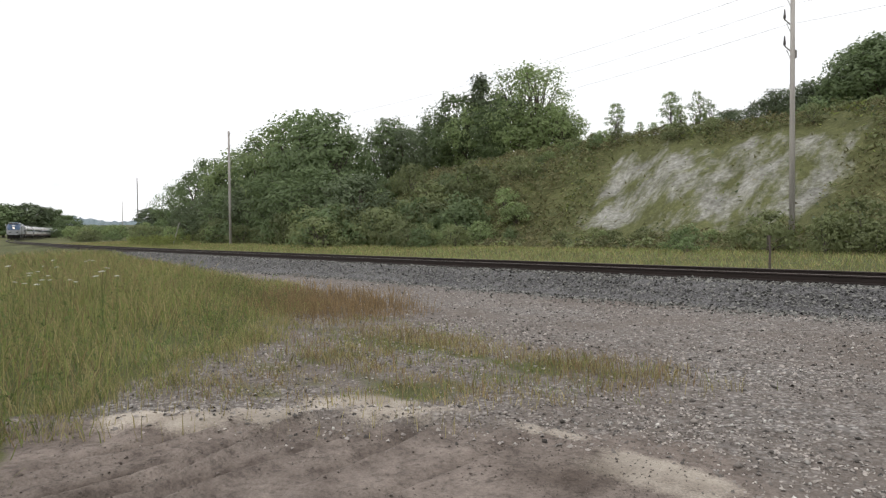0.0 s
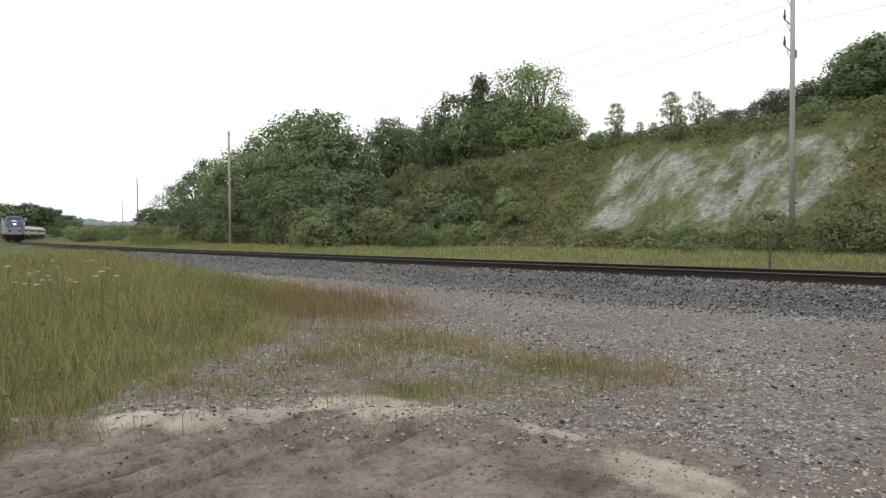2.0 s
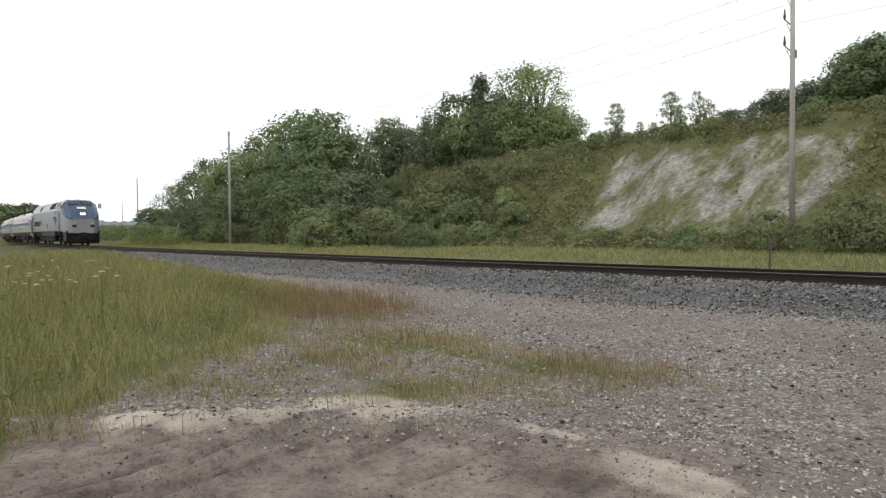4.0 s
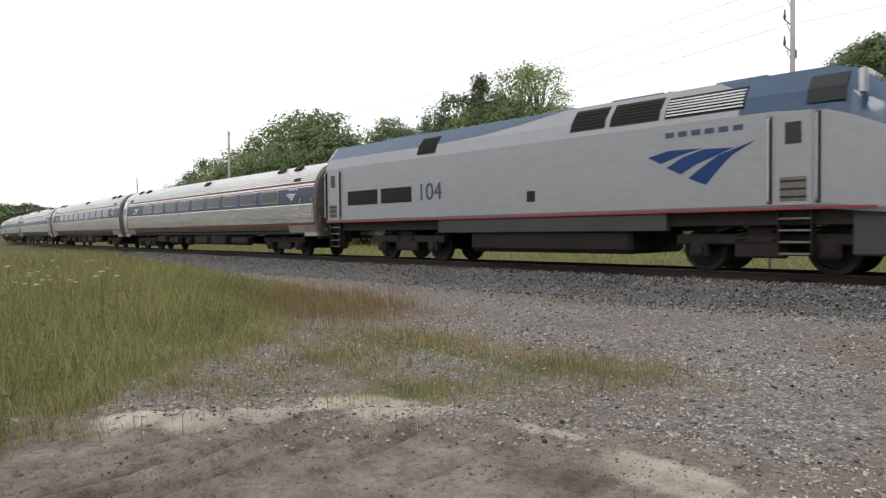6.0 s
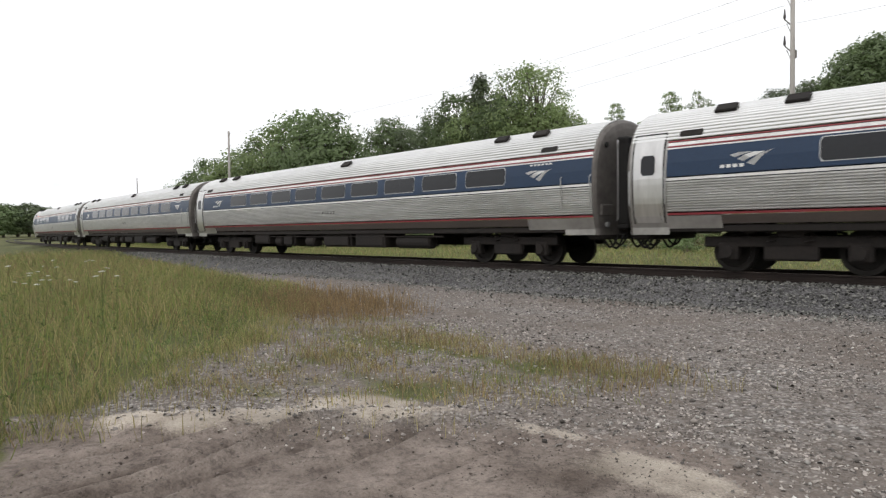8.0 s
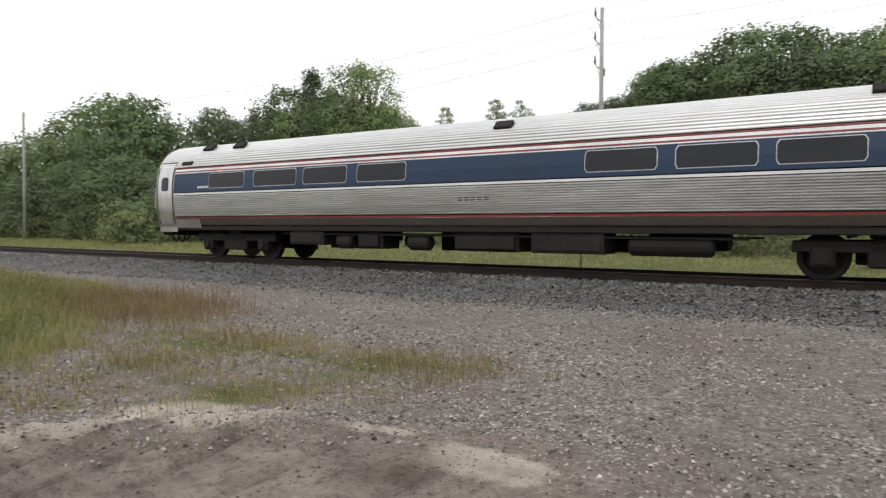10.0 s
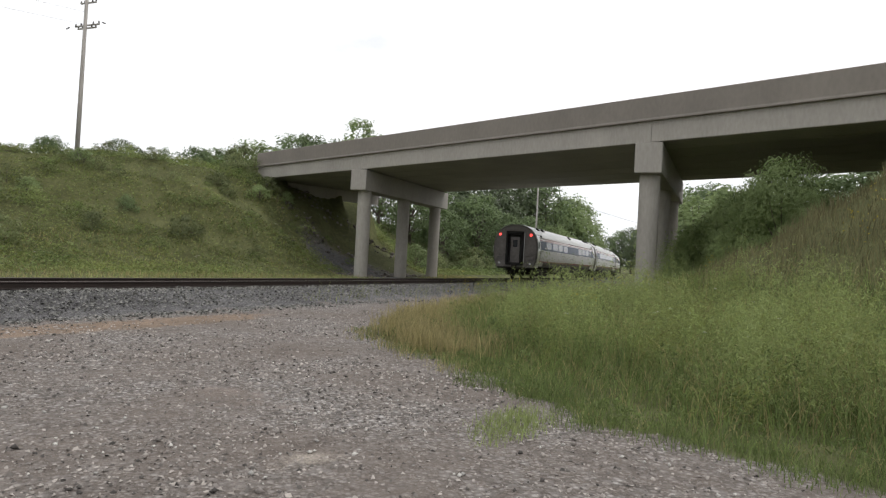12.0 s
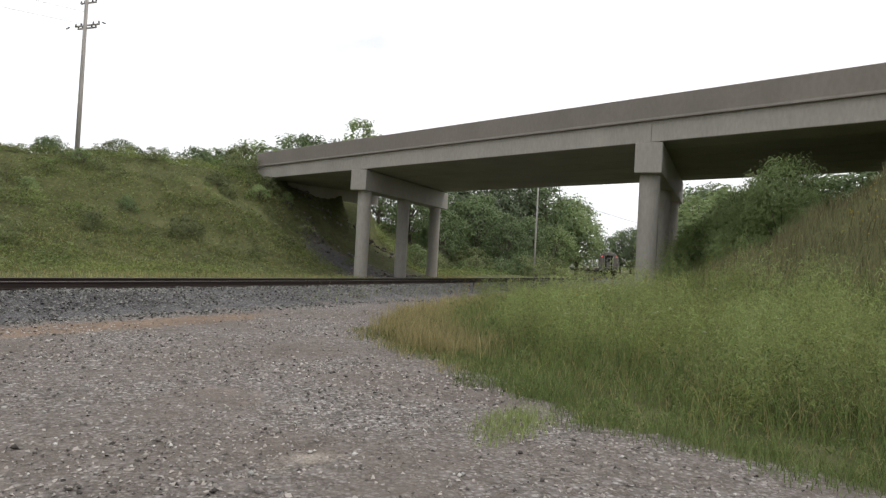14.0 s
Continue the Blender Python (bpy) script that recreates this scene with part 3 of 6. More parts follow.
deck_prism("deck_slab", [(0.05, 8.42), (DECK_W - 0.05, 8.42), (DECK_W - 0.05, 8.78), (0.05, 8.78)], CONCRETE)
for c0, sg in ((0.0, 1), (DECK_W, -1)):
    deck_prism("parapet", [(c0 - sg * 0.12, 8.60), (c0 - sg * 0.12, 8.66), (c0 - sg * 0.07, 8.74), (c0 - sg * 0.07, 9.72), (c0 - sg * 0.02, 9.76), (c0 + sg * 0.2, 9.76), (c0 + sg * 0.34, 8.86), (c0 + sg * 0.34, 8.60)],
               CONCRETE_DARK, label="brownish concrete parapet with a shadow groove below")
spans = ((A0, -22.05), (-22.02, -0.26), (-0.23, A1))
for k in range(6):
    c = 1.12 + k * (DECK_W - 2.24) / 5               # wide box beams, side by side
    for a0, a1 in spans:
        deck_prism("girder", [(c - 1.06, SOFFIT + 0.03), (c - 1.03, SOFFIT), (c + 1.03, SOFFIT), (c + 1.06, SOFFIT + 0.03), (c + 1.06, 8.44), (c - 1.06, 8.44)],
                   CONCRETE, a0, a1)
SKEW = np.array([math.sin(np.interp(44, TS, TH)), math.cos(np.interp(44, TS, TH))])


def pier(al):
    """Three round columns and a cap beam, in line with the track."""
    base = BR_P + BR_AX * al
    cap = bmesh.new()
    yaw = math.degrees(math.atan2(SKEW[1], SKEW[0]))
    m = pose(base[0], base[1], 0, 0, 0, yaw)
    add_box(cap, -0.25, 14.3, -0.62, 0.62, 6.12, SOFFIT - 0.06, 0.03, m)
    part("cap_beam", cap, CONCRETE, bridge, "pale concrete cap beam")
    for k in range(6):
        pb = bmesh.new()
        add_box(pb, 0.2 + k * 2.6, 0.75 + k * 2.6, -0.4, 0.4, SOFFIT - 0.06, SOFFIT, 0, m)
        part("bearing_pad", pb, RUBBER, bridge)
    for d in (0.75, 6.9, 13.0):
        p = base + SKEW * d
        z0 = ground_z(*p) - 0.5
        cb = bmesh.new()
        add_tube(cb, [(p[0], p[1], z0), (p[0], p[1], 3.0), (p[0], p[1], 6.14)], [0.48, 0.48, 0.48], 28)
        part("column", cb, CONCRETE, bridge, "round weathered concrete column", smooth=False)


pier(-22.03)
pier(-0.27)
for a0, a1 in ((A0 + 0.1, A0 + 0.6), (A1 - 0.3, A1 + 1.2)):
    deck_prism("abutment", [(0.1, 6.6), (DECK_W - 0.1, 6.6), (DECK_W - 0.1, 8.42), (0.1, 8.42)], CONCRETE, a0, a1)


# ---------------------------------------------------------------- poles and wires
def pole(x, y, z, h, style, mat, tilt=(0, 0), r=0.15, label=""):
    ob = thing("utility_pole", label, "utility pole", "poles along the railway", m=pose(x, y, z, tilt[0], tilt[1], 0))
    b = bmesh.new()
    add_tube(b, [(0, 0, -0.8), (0, 0, h * 0.5), (0, 0, h)], [r, r * 0.85, r * 0.68], 12)
    part("shaft", b, mat, ob, smooth=True)
    hd = np.interp(track_su([x], [y])[0][0], TS, TH)
    dirx, diry = math.sin(hd), math.cos(hd)
    ax, ay = -diry, dirx                              # across the track
    if style == "bracket":
        for zz in (h - 0.4, h - 1.82, h - 3.28):
            k = bmesh.new()
            e = Vector((dirx * -0.42, diry * -0.42, 0))
            add_tube(k, [(0, 0, zz - 0.5), e * 0.6 + Vector((0, 0, zz - 0.25)), e + Vector((0, 0, zz - 0.05))], [0.045, 0.04, 0.035], 6)
            add_tube(k, [(0, 0, zz - 1.1), e * 0.75 + Vector((0, 0, zz - 0.3))], [0.02, 0.02], 5)
            part("bracket", k, STEEL_GREY, ob, "grey steel stand-off bracket")
            k = bmesh.new()
            add_tube(k, [e + Vector((0, 0, zz - 0.05)), e + Vector((0, 0, zz + 0.1)), e + Vector((0, 0, zz + 0.28)), e + Vector((0, 0, zz + 0.5))], [0.05, 0.08, 0.05, 0.035], 8)
            part("insulator", k, INSULATOR, ob, "dark ceramic insulator")
        k = bmesh.new()
        add_box(k, 0.1, 0.2, -0.1, 0.1, h - 4.1, h - 3.65, 0.01)
        part("equipment_box", k, STEEL_GREY, ob)
    elif style == "arms":
        for zz, w in ((h - 0.4, 0.8), (h - 2.0, 1.25), (h - 2.2, 0.95)):
            k = bmesh.new()
            d = Vector((ax, ay, 0))
            o = Vector((dirx, diry, 0)) * 0.16
            add_tube(k, [d * -w + o + Vector((0, 0, zz)), d * w + o + Vector((0, 0, zz + 0.05))], [0.06, 0.06], 6)
            arm = part("crossarm", k, mat, ob)
            for q in (-0.95, -0.5, 0.5, 0.95):
                k = bmesh.new()
                p0 = d * (w * q) + o + Vector((0, 0, zz))
                add_tube(k, [p0, p0 + Vector((0, 0, 0.12)), p0 + Vector((0, 0, 0.24))], [0.03, 0.06, 0.03], 6)
                part("insulator", k, INSULATOR, arm)
        for q in (-1.75, 1.65):
            k = bmesh.new()
            p0 = Vector((ax, ay, 0)) * q + Vector((0, 0, h - 2.0))
            add_tube(k, [p0, p0 + Vector((ax, ay, 0)) * 0.3 * np.sign(q) + Vector((0, 0, -0.1))], [0.05, 0.05], 6)
            part("strain_insulator", k, INSULATOR, ob)
    else:
        for zz, sg in ((h - 0.4, 1), (h - 1.8, 1), (h - 3.1, -1)):
            k = bmesh.new()
            add_tube(k, [(0, 0, zz - 0.15), (dirx * 0.4 * sg, diry * 0.4 * sg, zz), (dirx * 0.4 * sg, diry * 0.4 * sg, zz + 0.15)], [0.035, 0.03, 0.04], 5)
            part("bracket", k, STEEL_GREY, ob)
    return ob


pole(19.5, 37.3, ground_z(19.5, 37.3), 13.9, "bracket", POLE_WOOD, r=0.165, label="tall weathered grey wooden pole with stand-off brackets on the slope")
pole(-24.4, 76.6, ground_z(-24.4, 76.6), 13.0, "plain", POLE_WOOD, r=0.16, label="bare weathered wooden pole before the trees")
pole(-92.8, 203.2, ground_z(-92.8, 203.2), 17.4, "plain", POLE_DARK, r=0.17, label="dark distant wooden pole above shrubs")
pole(-138.7, 289.1, ground_z(-138.7, 289.1), 15.1, "plain", POLE_WOOD, r=0.17, label="small far wooden pole above shrubs")
pole(52.3, 10.9, ground_z(52.3, 10.9), 18.7 - ground_z(52.3, 10.9), "arms", POLE_WOOD, r=0.165, label="tall wooden pole with crossarms and insulators on the grassy slope")
pole(129.0, -43.5, ground_z(129.0, -43.5), 13.6, "plain", POLE_WOOD, label="pale wooden pole with guy wires behind the overpass")
pole(84.6, -39.8, ground_z(84.6, -39.8), 12.4, "plain", POLE_WOOD, r=0.14, label="slim wooden pole beside the track behind the overpass")
k = bmesh.new()
add_tube(k, [(-34.0, 84.0, 0.2), (-33.0, 83.6, 2.9)], [0.07, 0.06], 8)
tagged(part("leaning_post", k, POLE_WOOD), "short pale post leaning in the weeds", "post")
k = bmesh.new()
add_tube(k, [(11.4, 23.3, 0.0), (11.42, 23.3, 0.6), (11.4, 23.32, 1.25)], [0.045, 0.04, 0.035], 8)
tagged(part("marker_post", k, POLE_DARK), "thin dark marker post in the grass beside the track", "post")


def wire(a, b, sag, r=0.009, label="thin overhead wire between poles"):
    a, b = Vector(a), Vector(b)
    k = bmesh.new()
    pts = [a.lerp(b, t / 16) - Vector((0, 0, sag * 4 * (t / 16) * (1 - t / 16))) for t in range(17)]
    add_tube(k, pts, r, 5, False)
    return tagged(part("overhead_wire", k, WIRE), label, "wire", "overhead wires")


za = ground_z(19.5, 37.3) + 13.9
zb = ground_z(-24.4, 76.6) + 13.0
zc = 18.7
for dz in (0.1, -1.1, -2.2):
    wire((19.2, 37.6, za + dz), (-24.4, 76.6, zb + dz * 1.2 - 0.3), 1.3)
    wire((19.2, 37.6, za + dz), (52.3, 10.9, zc + dz * 0.8 - 0.2), 0.9, 0.007)
wire((84.6, -39.8, 12.0), (150, -110, 12.5), 0.4, 0.03, "far overhead wire seen below the overpass")

# ---------------------------------------------------------------- train: x ahead, y to the left, z up from the rail head
def strip(bm, pts, x0, x1, side=-1):
    """A strip of wall through (across, up) points on one side, between two places along the car."""
    a = [bm.verts.new((x0, side * w, z)) for w, z in pts]
    b = [bm.verts.new((x1, side * w, z)) for w, z in pts]
    for i in range(len(pts) - 1):
        bm.faces.new((a[i], b[i], b[i + 1], a[i + 1]))


SHELL = [(1.0, 1.44), (1.25, 1.52), (1.6, 1.575), (2.1, 1.6), (2.5, 1.585), (2.8, 1.54), (3.05, 1.455), (3.25, 1.35), (3.45, 1.19), (3.62, 0.97), (3.75, 0.70), (3.83, 0.38), (3.86, 0.0)]


def shell_w(z):
    return float(np.interp(z, [a for a, _ in SHELL], [b for _, b in SHELL]))


def fluted(z0, z1, n, depth):
    """Points of a ribbed wall between two heights."""
    out = []
    for k in range(n):
        a = z0 + (z1 - z0) * k / n
        d = (z1 - z0) / n
        for f, o in ((0.0, 0.0), (0.08, 0.6 * depth), (0.3, depth), (0.52, depth), (0.68, 0.5 * depth), (0.74, -0.6 * depth), (0.94, -0.6 * depth)):
            out.append((shell_w(a + f * d) + o, a + f * d))
    out.append((shell_w(z1), z1))
    return out


def fluted_roof(n, depth, z0=3.0):
    """Ribs round the roof from the eave to the crown, spaced by arc length."""
    zs = np.linspace(z0, 3.86, 200)
    ws = np.array([shell_w(z) for z in zs])
    arc = np.concatenate([[0], np.cumsum(np.hypot(np.diff(zs), np.diff(ws)))])
    out = []
    for k in range(n):
        for f, o in ((0.0, 0.0), (0.1, 0.7 * depth), (0.35, depth), (0.62, 0.8 * depth), (0.74, 0.2 * depth), (0.8, -0.6 * depth), (0.94, -0.6 * depth)):
            s = arc[-1] * (k + f) / n
            w, z = np.interp(s, arc, ws), np.interp(s, arc, zs)
            out.append((w + o * 0.5, z + o * 0.8))
    out.append((0.0, 3.86))
    return out


def plate(bm, x0, x1, z0, z1, out=0.01, side=-1, r=0.0, n=4):
    """A curved plate lying on the shell, a little proud of it, with cut corners."""
    zs = np.linspace(z0, z1, n + 1)
    rows = []
    for i, z in enumerate(zs):
        c = r if i in (0, n) else 0.0
        w = shell_w(z) + out
        rows.append([bm.verts.new((x0 + c, side * w, z)), bm.verts.new((x1 - c, side * w, z))])
    for a, b in zip(rows, rows[1:]):
        bm.faces.new((a[0], a[1], b[1], b[0]))
    back = []
    for i, z in enumerate(zs):
        c = r if i in (0, n) else 0.0
        w = shell_w(z) + out - 0.03
        back.append([bm.verts.new((x0 + c, side * w, z)), bm.verts.new((x1 - c, side * w, z))])
    for a, b, c, d in zip(rows, rows[1:], back, back[1:]):
        bm.faces.new((a[0], b[0], d[0], c[0]))
        bm.faces.new((a[1], c[1], d[1], b[1]))
    bm.faces.new((rows[0][0], back[0][0], back[0][1], rows[0][1]))
    bm.faces.new((rows[-1][0], rows[-1][1], back[-1][1], back[-1][0]))


def swoosh(parent, x, z, scale, mat, side=-1, flat=None):
    """Three tapering bars that sweep down from a common top edge: a plain emblem."""
    bars = (((0, .444), (.535, .564), (1.336, .547), (.80, .427), (.327, .273)),
            ((.475, .175), (.89, .391), (1.396, .524), (2.05, .499), (1.19, .195), (.83, 0)),
            ((1.01, -.1), (1.366, .15), (1.72, .371), (2.52, .607), (2.02, .344), (1.75, .087), (1.425, -.266)))
    for bar in bars:
        bm = bmesh.new()
        vs = []
        for px, pz in bar:
            zz = z + pz * scale
            w = flat if flat else shell_w(zz) + 0.008
            vs.append(bm.verts.new((x + px * scale, side * w, zz)))
        bm.faces.new(vs)
        bmesh.ops.solidify(bm, geom=bm.faces[:], thickness=0.006)
        part("emblem_bar", bm, mat, parent)


def lettering_bars(parent, x0, x1, z, h, n, mat, side=-1, flat=None):
    """Plain bars where a word stands."""
    for k in range(n):
        bm = bmesh.new()
        a = x0 + (x1 - x0) * k / n
        w = flat if flat else shell_w(z + h / 2) + 0.006
        ww = sorted((side * w, side * (w + 0.004)))
        add_box(bm, a, a + (x1 - x0) / n * 0.68, ww[0], ww[1], z, z + h)
        part("lettering_bar", bm, mat, parent)


WHEEL_MESH = {}


def wheel_set(parent, x, r=0.457):
    """Two wheels on an axle."""
    if r not in WHEEL_MESH:
        bm = bmesh.new()
        prof = [(0.0, 0.02), (0.18 * r, 0.06), (0.2 * r, -0.02), (0.72 * r, -0.005), (0.78 * r, 0.05), (1.0 * r, 0.055), (1.0 * r, -0.06), (1.06 * r, -0.068), (1.06 * r, -0.09), (0.75 * r, -0.085), (0.0, -0.06)]
        rings = [[bm.verts.new((q * math.cos(t * math.tau / 28), -o, q * math.sin(t * math.tau / 28))) for t in range(28)] for q, o in prof[1:-1]]
        for a, b in zip(rings, rings[1:]):
            for t in range(28):
                bm.faces.new((a[t], a[(t + 1) % 28], b[(t + 1) % 28], b[t]))
        bm.faces.new(rings[0])
        bm.faces.new(rings[-1][::-1])
        WHEEL_MESH[r] = part("wheel", bm, WHEEL, parent)
        WHEEL_MESH[r].matrix_basis = pose(x, -0.755, r)
    else:
        again(WHEEL_MESH[r], pose(x, -0.755, r), parent)
    again(WHEEL_MESH[r], pose(x, 0.755, r, 0, 0, 180), parent)
    bm = bmesh.new()
    add_tube(bm, [(x, -0.75, r), (x, 0.75, r)], 0.09, 10)
    part("axle", bm, UNDER, parent)


def bogie(parent, xc, base=2.6, r=0.457, heavy=False):
    t = new("bogie")
    t.parent = parent
    for dx in (-base / 2, base / 2):
        wheel_set(t, xc + dx, r)
    for sy in (-1, 1):
        bm = bmesh.new()
        y0, y1 = sorted((sy * 0.98, sy * 1.16))
        L = base / 2 + 0.55
        add_box(bm, xc - L, xc + L, y0, y1, r + 0.1, r + 0.34, 0.03)
        add_box(bm, xc - 0.55, xc + 0.55, y0, y1, r - 0.18, r + 0.2, 0.04)
        for dx in (-base / 2, base / 2):
            add_box(bm, xc + dx - 0.22, xc + dx + 0.22, y0 - 0.04, y1 + 0.04, r - 0.2, r + 0.22, 0.05)
            add_tube(bm, [(xc + dx, sy * 1.1, r), (xc + dx, sy * 1.26, r)], 0.13, 12)
        part("side_frame", bm, UNDER, t, "dirt-brown cast side frame")
        for dx in (-0.38, 0.38):
            bm = bmesh.new()
            pts = [(xc + dx + 0.11 * math.cos(a * 0.9), sy * 1.12 + 0.09 * math.sin(a * 0.9), r + 0.16 + a * 0.014) for a in range(26)]
            add_tube(bm, pts, 0.022, 5)
            part("coil_spring", bm, UNDER, t)
        bm = bmesh.new()
        add_tube(bm, [(xc - 0.9, sy * 1.2, r + 0.42), (xc - 0.25, sy * 1.2, r + 0.62)], 0.05, 8)
        part("damper", bm, UNDER, t)
    bm = bmesh.new()
    add_box(bm, xc - 0.3, xc + 0.3, -1.15, 1.15, r + 0.3, r + 0.52, 0.04)
    add_box(bm, xc - base / 2 + 0.55, xc + base / 2 - 0.55, -0.45, 0.45, r - 0.15, r + 0.3, 0.04)
    part("bolster", bm, UNDER, t)
    return t


def coupler(parent, x, sg):
    bm = bmesh.new()
    add_box(bm, min(x, x + sg * 0.6), max(x, x + sg * 0.6), -0.11, 0.11, 0.78, 0.98, 0.02)
    add_box(bm, min(x + sg * 0.5, x + sg * 0.78), max(x + sg * 0.5, x + sg * 0.78), -0.2, 0.16, 0.72, 1.04, 0.05)
    part("coupler", bm, UNDER, parent, "rusty knuckle coupler")
    for sy, dr in ((-0.55, 0.38), (-0.36, 0.3), (-0.8, 0.34), (0.5, 0.36), (0.75, 0.3)):
        bm = bmesh.new()
        pts = [(x + sg * (0.05 + 0.5 * t), sy, 0.86 - dr * math.sin(math.pi * t)) for t in np.linspace(0, 1, 9)]
        add_tube(bm, pts, 0.028, 6)
        part("air_hose", bm, RUBBER, parent)


def coach(kind, windows, last=False, front_door=False):
    """A fluted stainless passenger car. windows: stretches measured from the rear coupler."""
    car = thing("passenger_car", ("fluted stainless last passenger car, blue band, lit red marker lamps" if last else
                                  "stainless steel fluted passenger car with blue window band and red stripes"), "railway car", "cars of the train")
    L = 12.65
    ends = 12.5                                      # where the straight shell stops
    fore = ends - 0.95 if front_door else ends        # the front end has a door on some cars only
    # walls on both sides
    for sd in (-1, 1):
        bm = bmesh.new()
        strip(bm, fluted(1.36, 2.05, 12, 0.022), -ends + 0.95, fore, sd)
        part("fluted_side", bm, STAINLESS_SIDE, car, "horizontally fluted stainless lower side")
        bm = bmesh.new()
        strip(bm, [(shell_w(z), z) for z in (1.08, 1.16, 1.22, 1.275)], -ends + 2.2, ends - 2.2, sd)
        part("side_sill", bm, SILL_BROWN_SHADE, car, "brown-stained lower sill, darkened for the shadow below the stripe")
        for z0, z1, mt, nm in ((1.285, 1.335, STRIPE_RED, "red_stripe"), (2.07, 2.13, STRIPE_WHITE, "white_stripe"), (2.16, 2.78, BAND_BLUE, "window_band"),
                               (2.785, 2.815, STRIPE_WHITE, "white_stripe"), (2.825, 2.855, STRIPE_RED, "red_stripe"), (2.86, 2.93, STRIPE_WHITE, "white_stripe"), (2.945, 2.975, STRIPE_RED, "red_stripe")):
            bm = bmesh.new()
            plate(bm, -ends + 0.95, fore, z0, z1, 0.004, sd, n=4 if z1 - z0 > 0.3 else 1)
            part(nm, bm, mt, car)
        bm = bmesh.new()
        strip(bm, fluted_roof(20, 0.019), -ends, ends, sd)
        part("roof_side", bm, STAINLESS, car, "ribbed bright stainless roof")
        # end panels with the vestibule doors
        for sg in (-1, 1):
            bm = bmesh.new()
            xa, xb = sorted((sg * (ends - 0.95), sg * ends))
            strip(bm, [(shell_w(z), z) for z in (np.linspace(0.84, 3.02, 14) if sg < 0 or front_door else np.linspace(0.84, 1.27, 4))], xa, xb, sd)
            xc, xd = sorted((sg * (ends - 0.95), sg * (ends - 2.2)))
            strip(bm, [(shell_w(z), z) for z in np.linspace(0.98, 1.27, 4)], xc, xd, sd)
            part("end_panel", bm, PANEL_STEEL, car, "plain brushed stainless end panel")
            if sg > 0 and not front_door:
                continue
            d0, d1 = sorted((sg * (ends - 0.86), sg * (ends - 0.1)))
            bm = bmesh.new()
            plate(bm, d0, d1, 1.12, 3.16, 0.012, sd, 0.06, 14)
            door = part("vestibule_door", bm, DOOR_STEEL, car, "brushed stainless side door")
            bm = bmesh.new()
            plate(bm, d0 + 0.2, d1 - 0.2, 2.22, 2.68, 0.022, sd, 0.05, 6)
            part("door_window", bm, GLASS, door)
            for q in (d0 - 0.03, d1 + 0.0):
                bm = bmesh.new()
                plate(bm, q, q + 0.03, 1.1, 3.19, 0.016, sd, 0, 12)
                part("door_seal", bm, RUBBER, door)
            bm = bmesh.new()
            plate(bm, d0 - 0.03, d1 + 0.03, 3.17, 3.2, 0.016, sd, 0, 1)
            part("door_seal", bm, RUBBER, door)
        # windows
        for a, b in windows:
            x0, x1 = a - 13, b - 13
            if sd > 0:
                x0, x1 = -(b - 13), -(a - 13)
            bm = bmesh.new()
            plate(bm, x0 - 0.018, x1 + 0.018, 2.252, 2.748, 0.010, sd, 0.05, 6)
            w = part("window", bm, FRAME_METAL, car)
            bm = bmesh.new()
            plate(bm, x0, x1, 2.27, 2.73, 0.016, sd, 0.05, 6)
            part("pane", bm, GLASS, w, "dark tinted pane")
        # grab rails, roof lamps and small letters
        for sg in (-1, 1):
            for q in (0.02, 0.93):
                bm = bmesh.new()
                x = sg * (ends - q)
                add_tube(bm, [(x, sd * (shell_w(1.5) + 0.02), 1.5), (x, sd * (shell_w(1.6) + 0.07), 1.55), (x, sd * (shell_w(2.3) + 0.07), 2.3), (x, sd * (shell_w(2.35) + 0.02), 2.35)], 0.014, 6)
                part("grab_rail", bm, FRAME_METAL, car)
            bm = bmesh.new()
            xq = sorted((sg * (ends - 1.2), sg * (ends - 1.75)))
            plate(bm, xq[0], xq[1], 3.06, 3.2, 0.03, sd, 0.02, 3)
            part("roof_vent", bm, UNDER, car, "small dark louvred vent")
            for o in (2.1, 3.6):
                bm = bmesh.new()
                add_box(bm, sg * (ends - o) - 0.24, sg * (ends - o) + 0.24, -0.14, 0.14, 0, 0.09, 0.02, Matrix.Translation((0, sd * 0.98, 3.62)) @ Matrix.Rotation(sd * radians(-38), 4, "X"))
                part("roof_hatch", bm, UNDER, car)
        bm = bmesh.new()
        add_box(bm, 0.6, 1.1, -0.14, 0.14, 0, 0.08, 0.02, Matrix.Translation((0, sd * 1.1, 3.53)) @ Matrix.Rotation(sd * radians(-42), 4, "X"))
        part("roof_hatch", bm, UNDER, car)
        lettering_bars(car, -0.2, 0.75, 1.66, 0.13, 5, UNDER, sd)
        lettering_bars(car, -ends + 2.2, -ends + 2.75, 2.27, 0.07, 4, STRIPE_WHITE, sd)
        if not front_door:
            swoosh(car, -10.1 if sd < 0 else 9.2, 2.38, 0.36, STRIPE_WHITE, sd)
        ex = 9.15 if front_door else 10.3
        swoosh(car, ex if sd < 0 else -ex - 0.9, 2.38, 0.36, STRIPE_WHITE, sd)
        lettering_bars(car, (ex + 0.15) if sd < 0 else (-ex - 0.75), (ex + 0.95) if sd < 0 else (-ex + 0.05), 2.71, 0.045, 6, STRIPE_WHITE, sd)
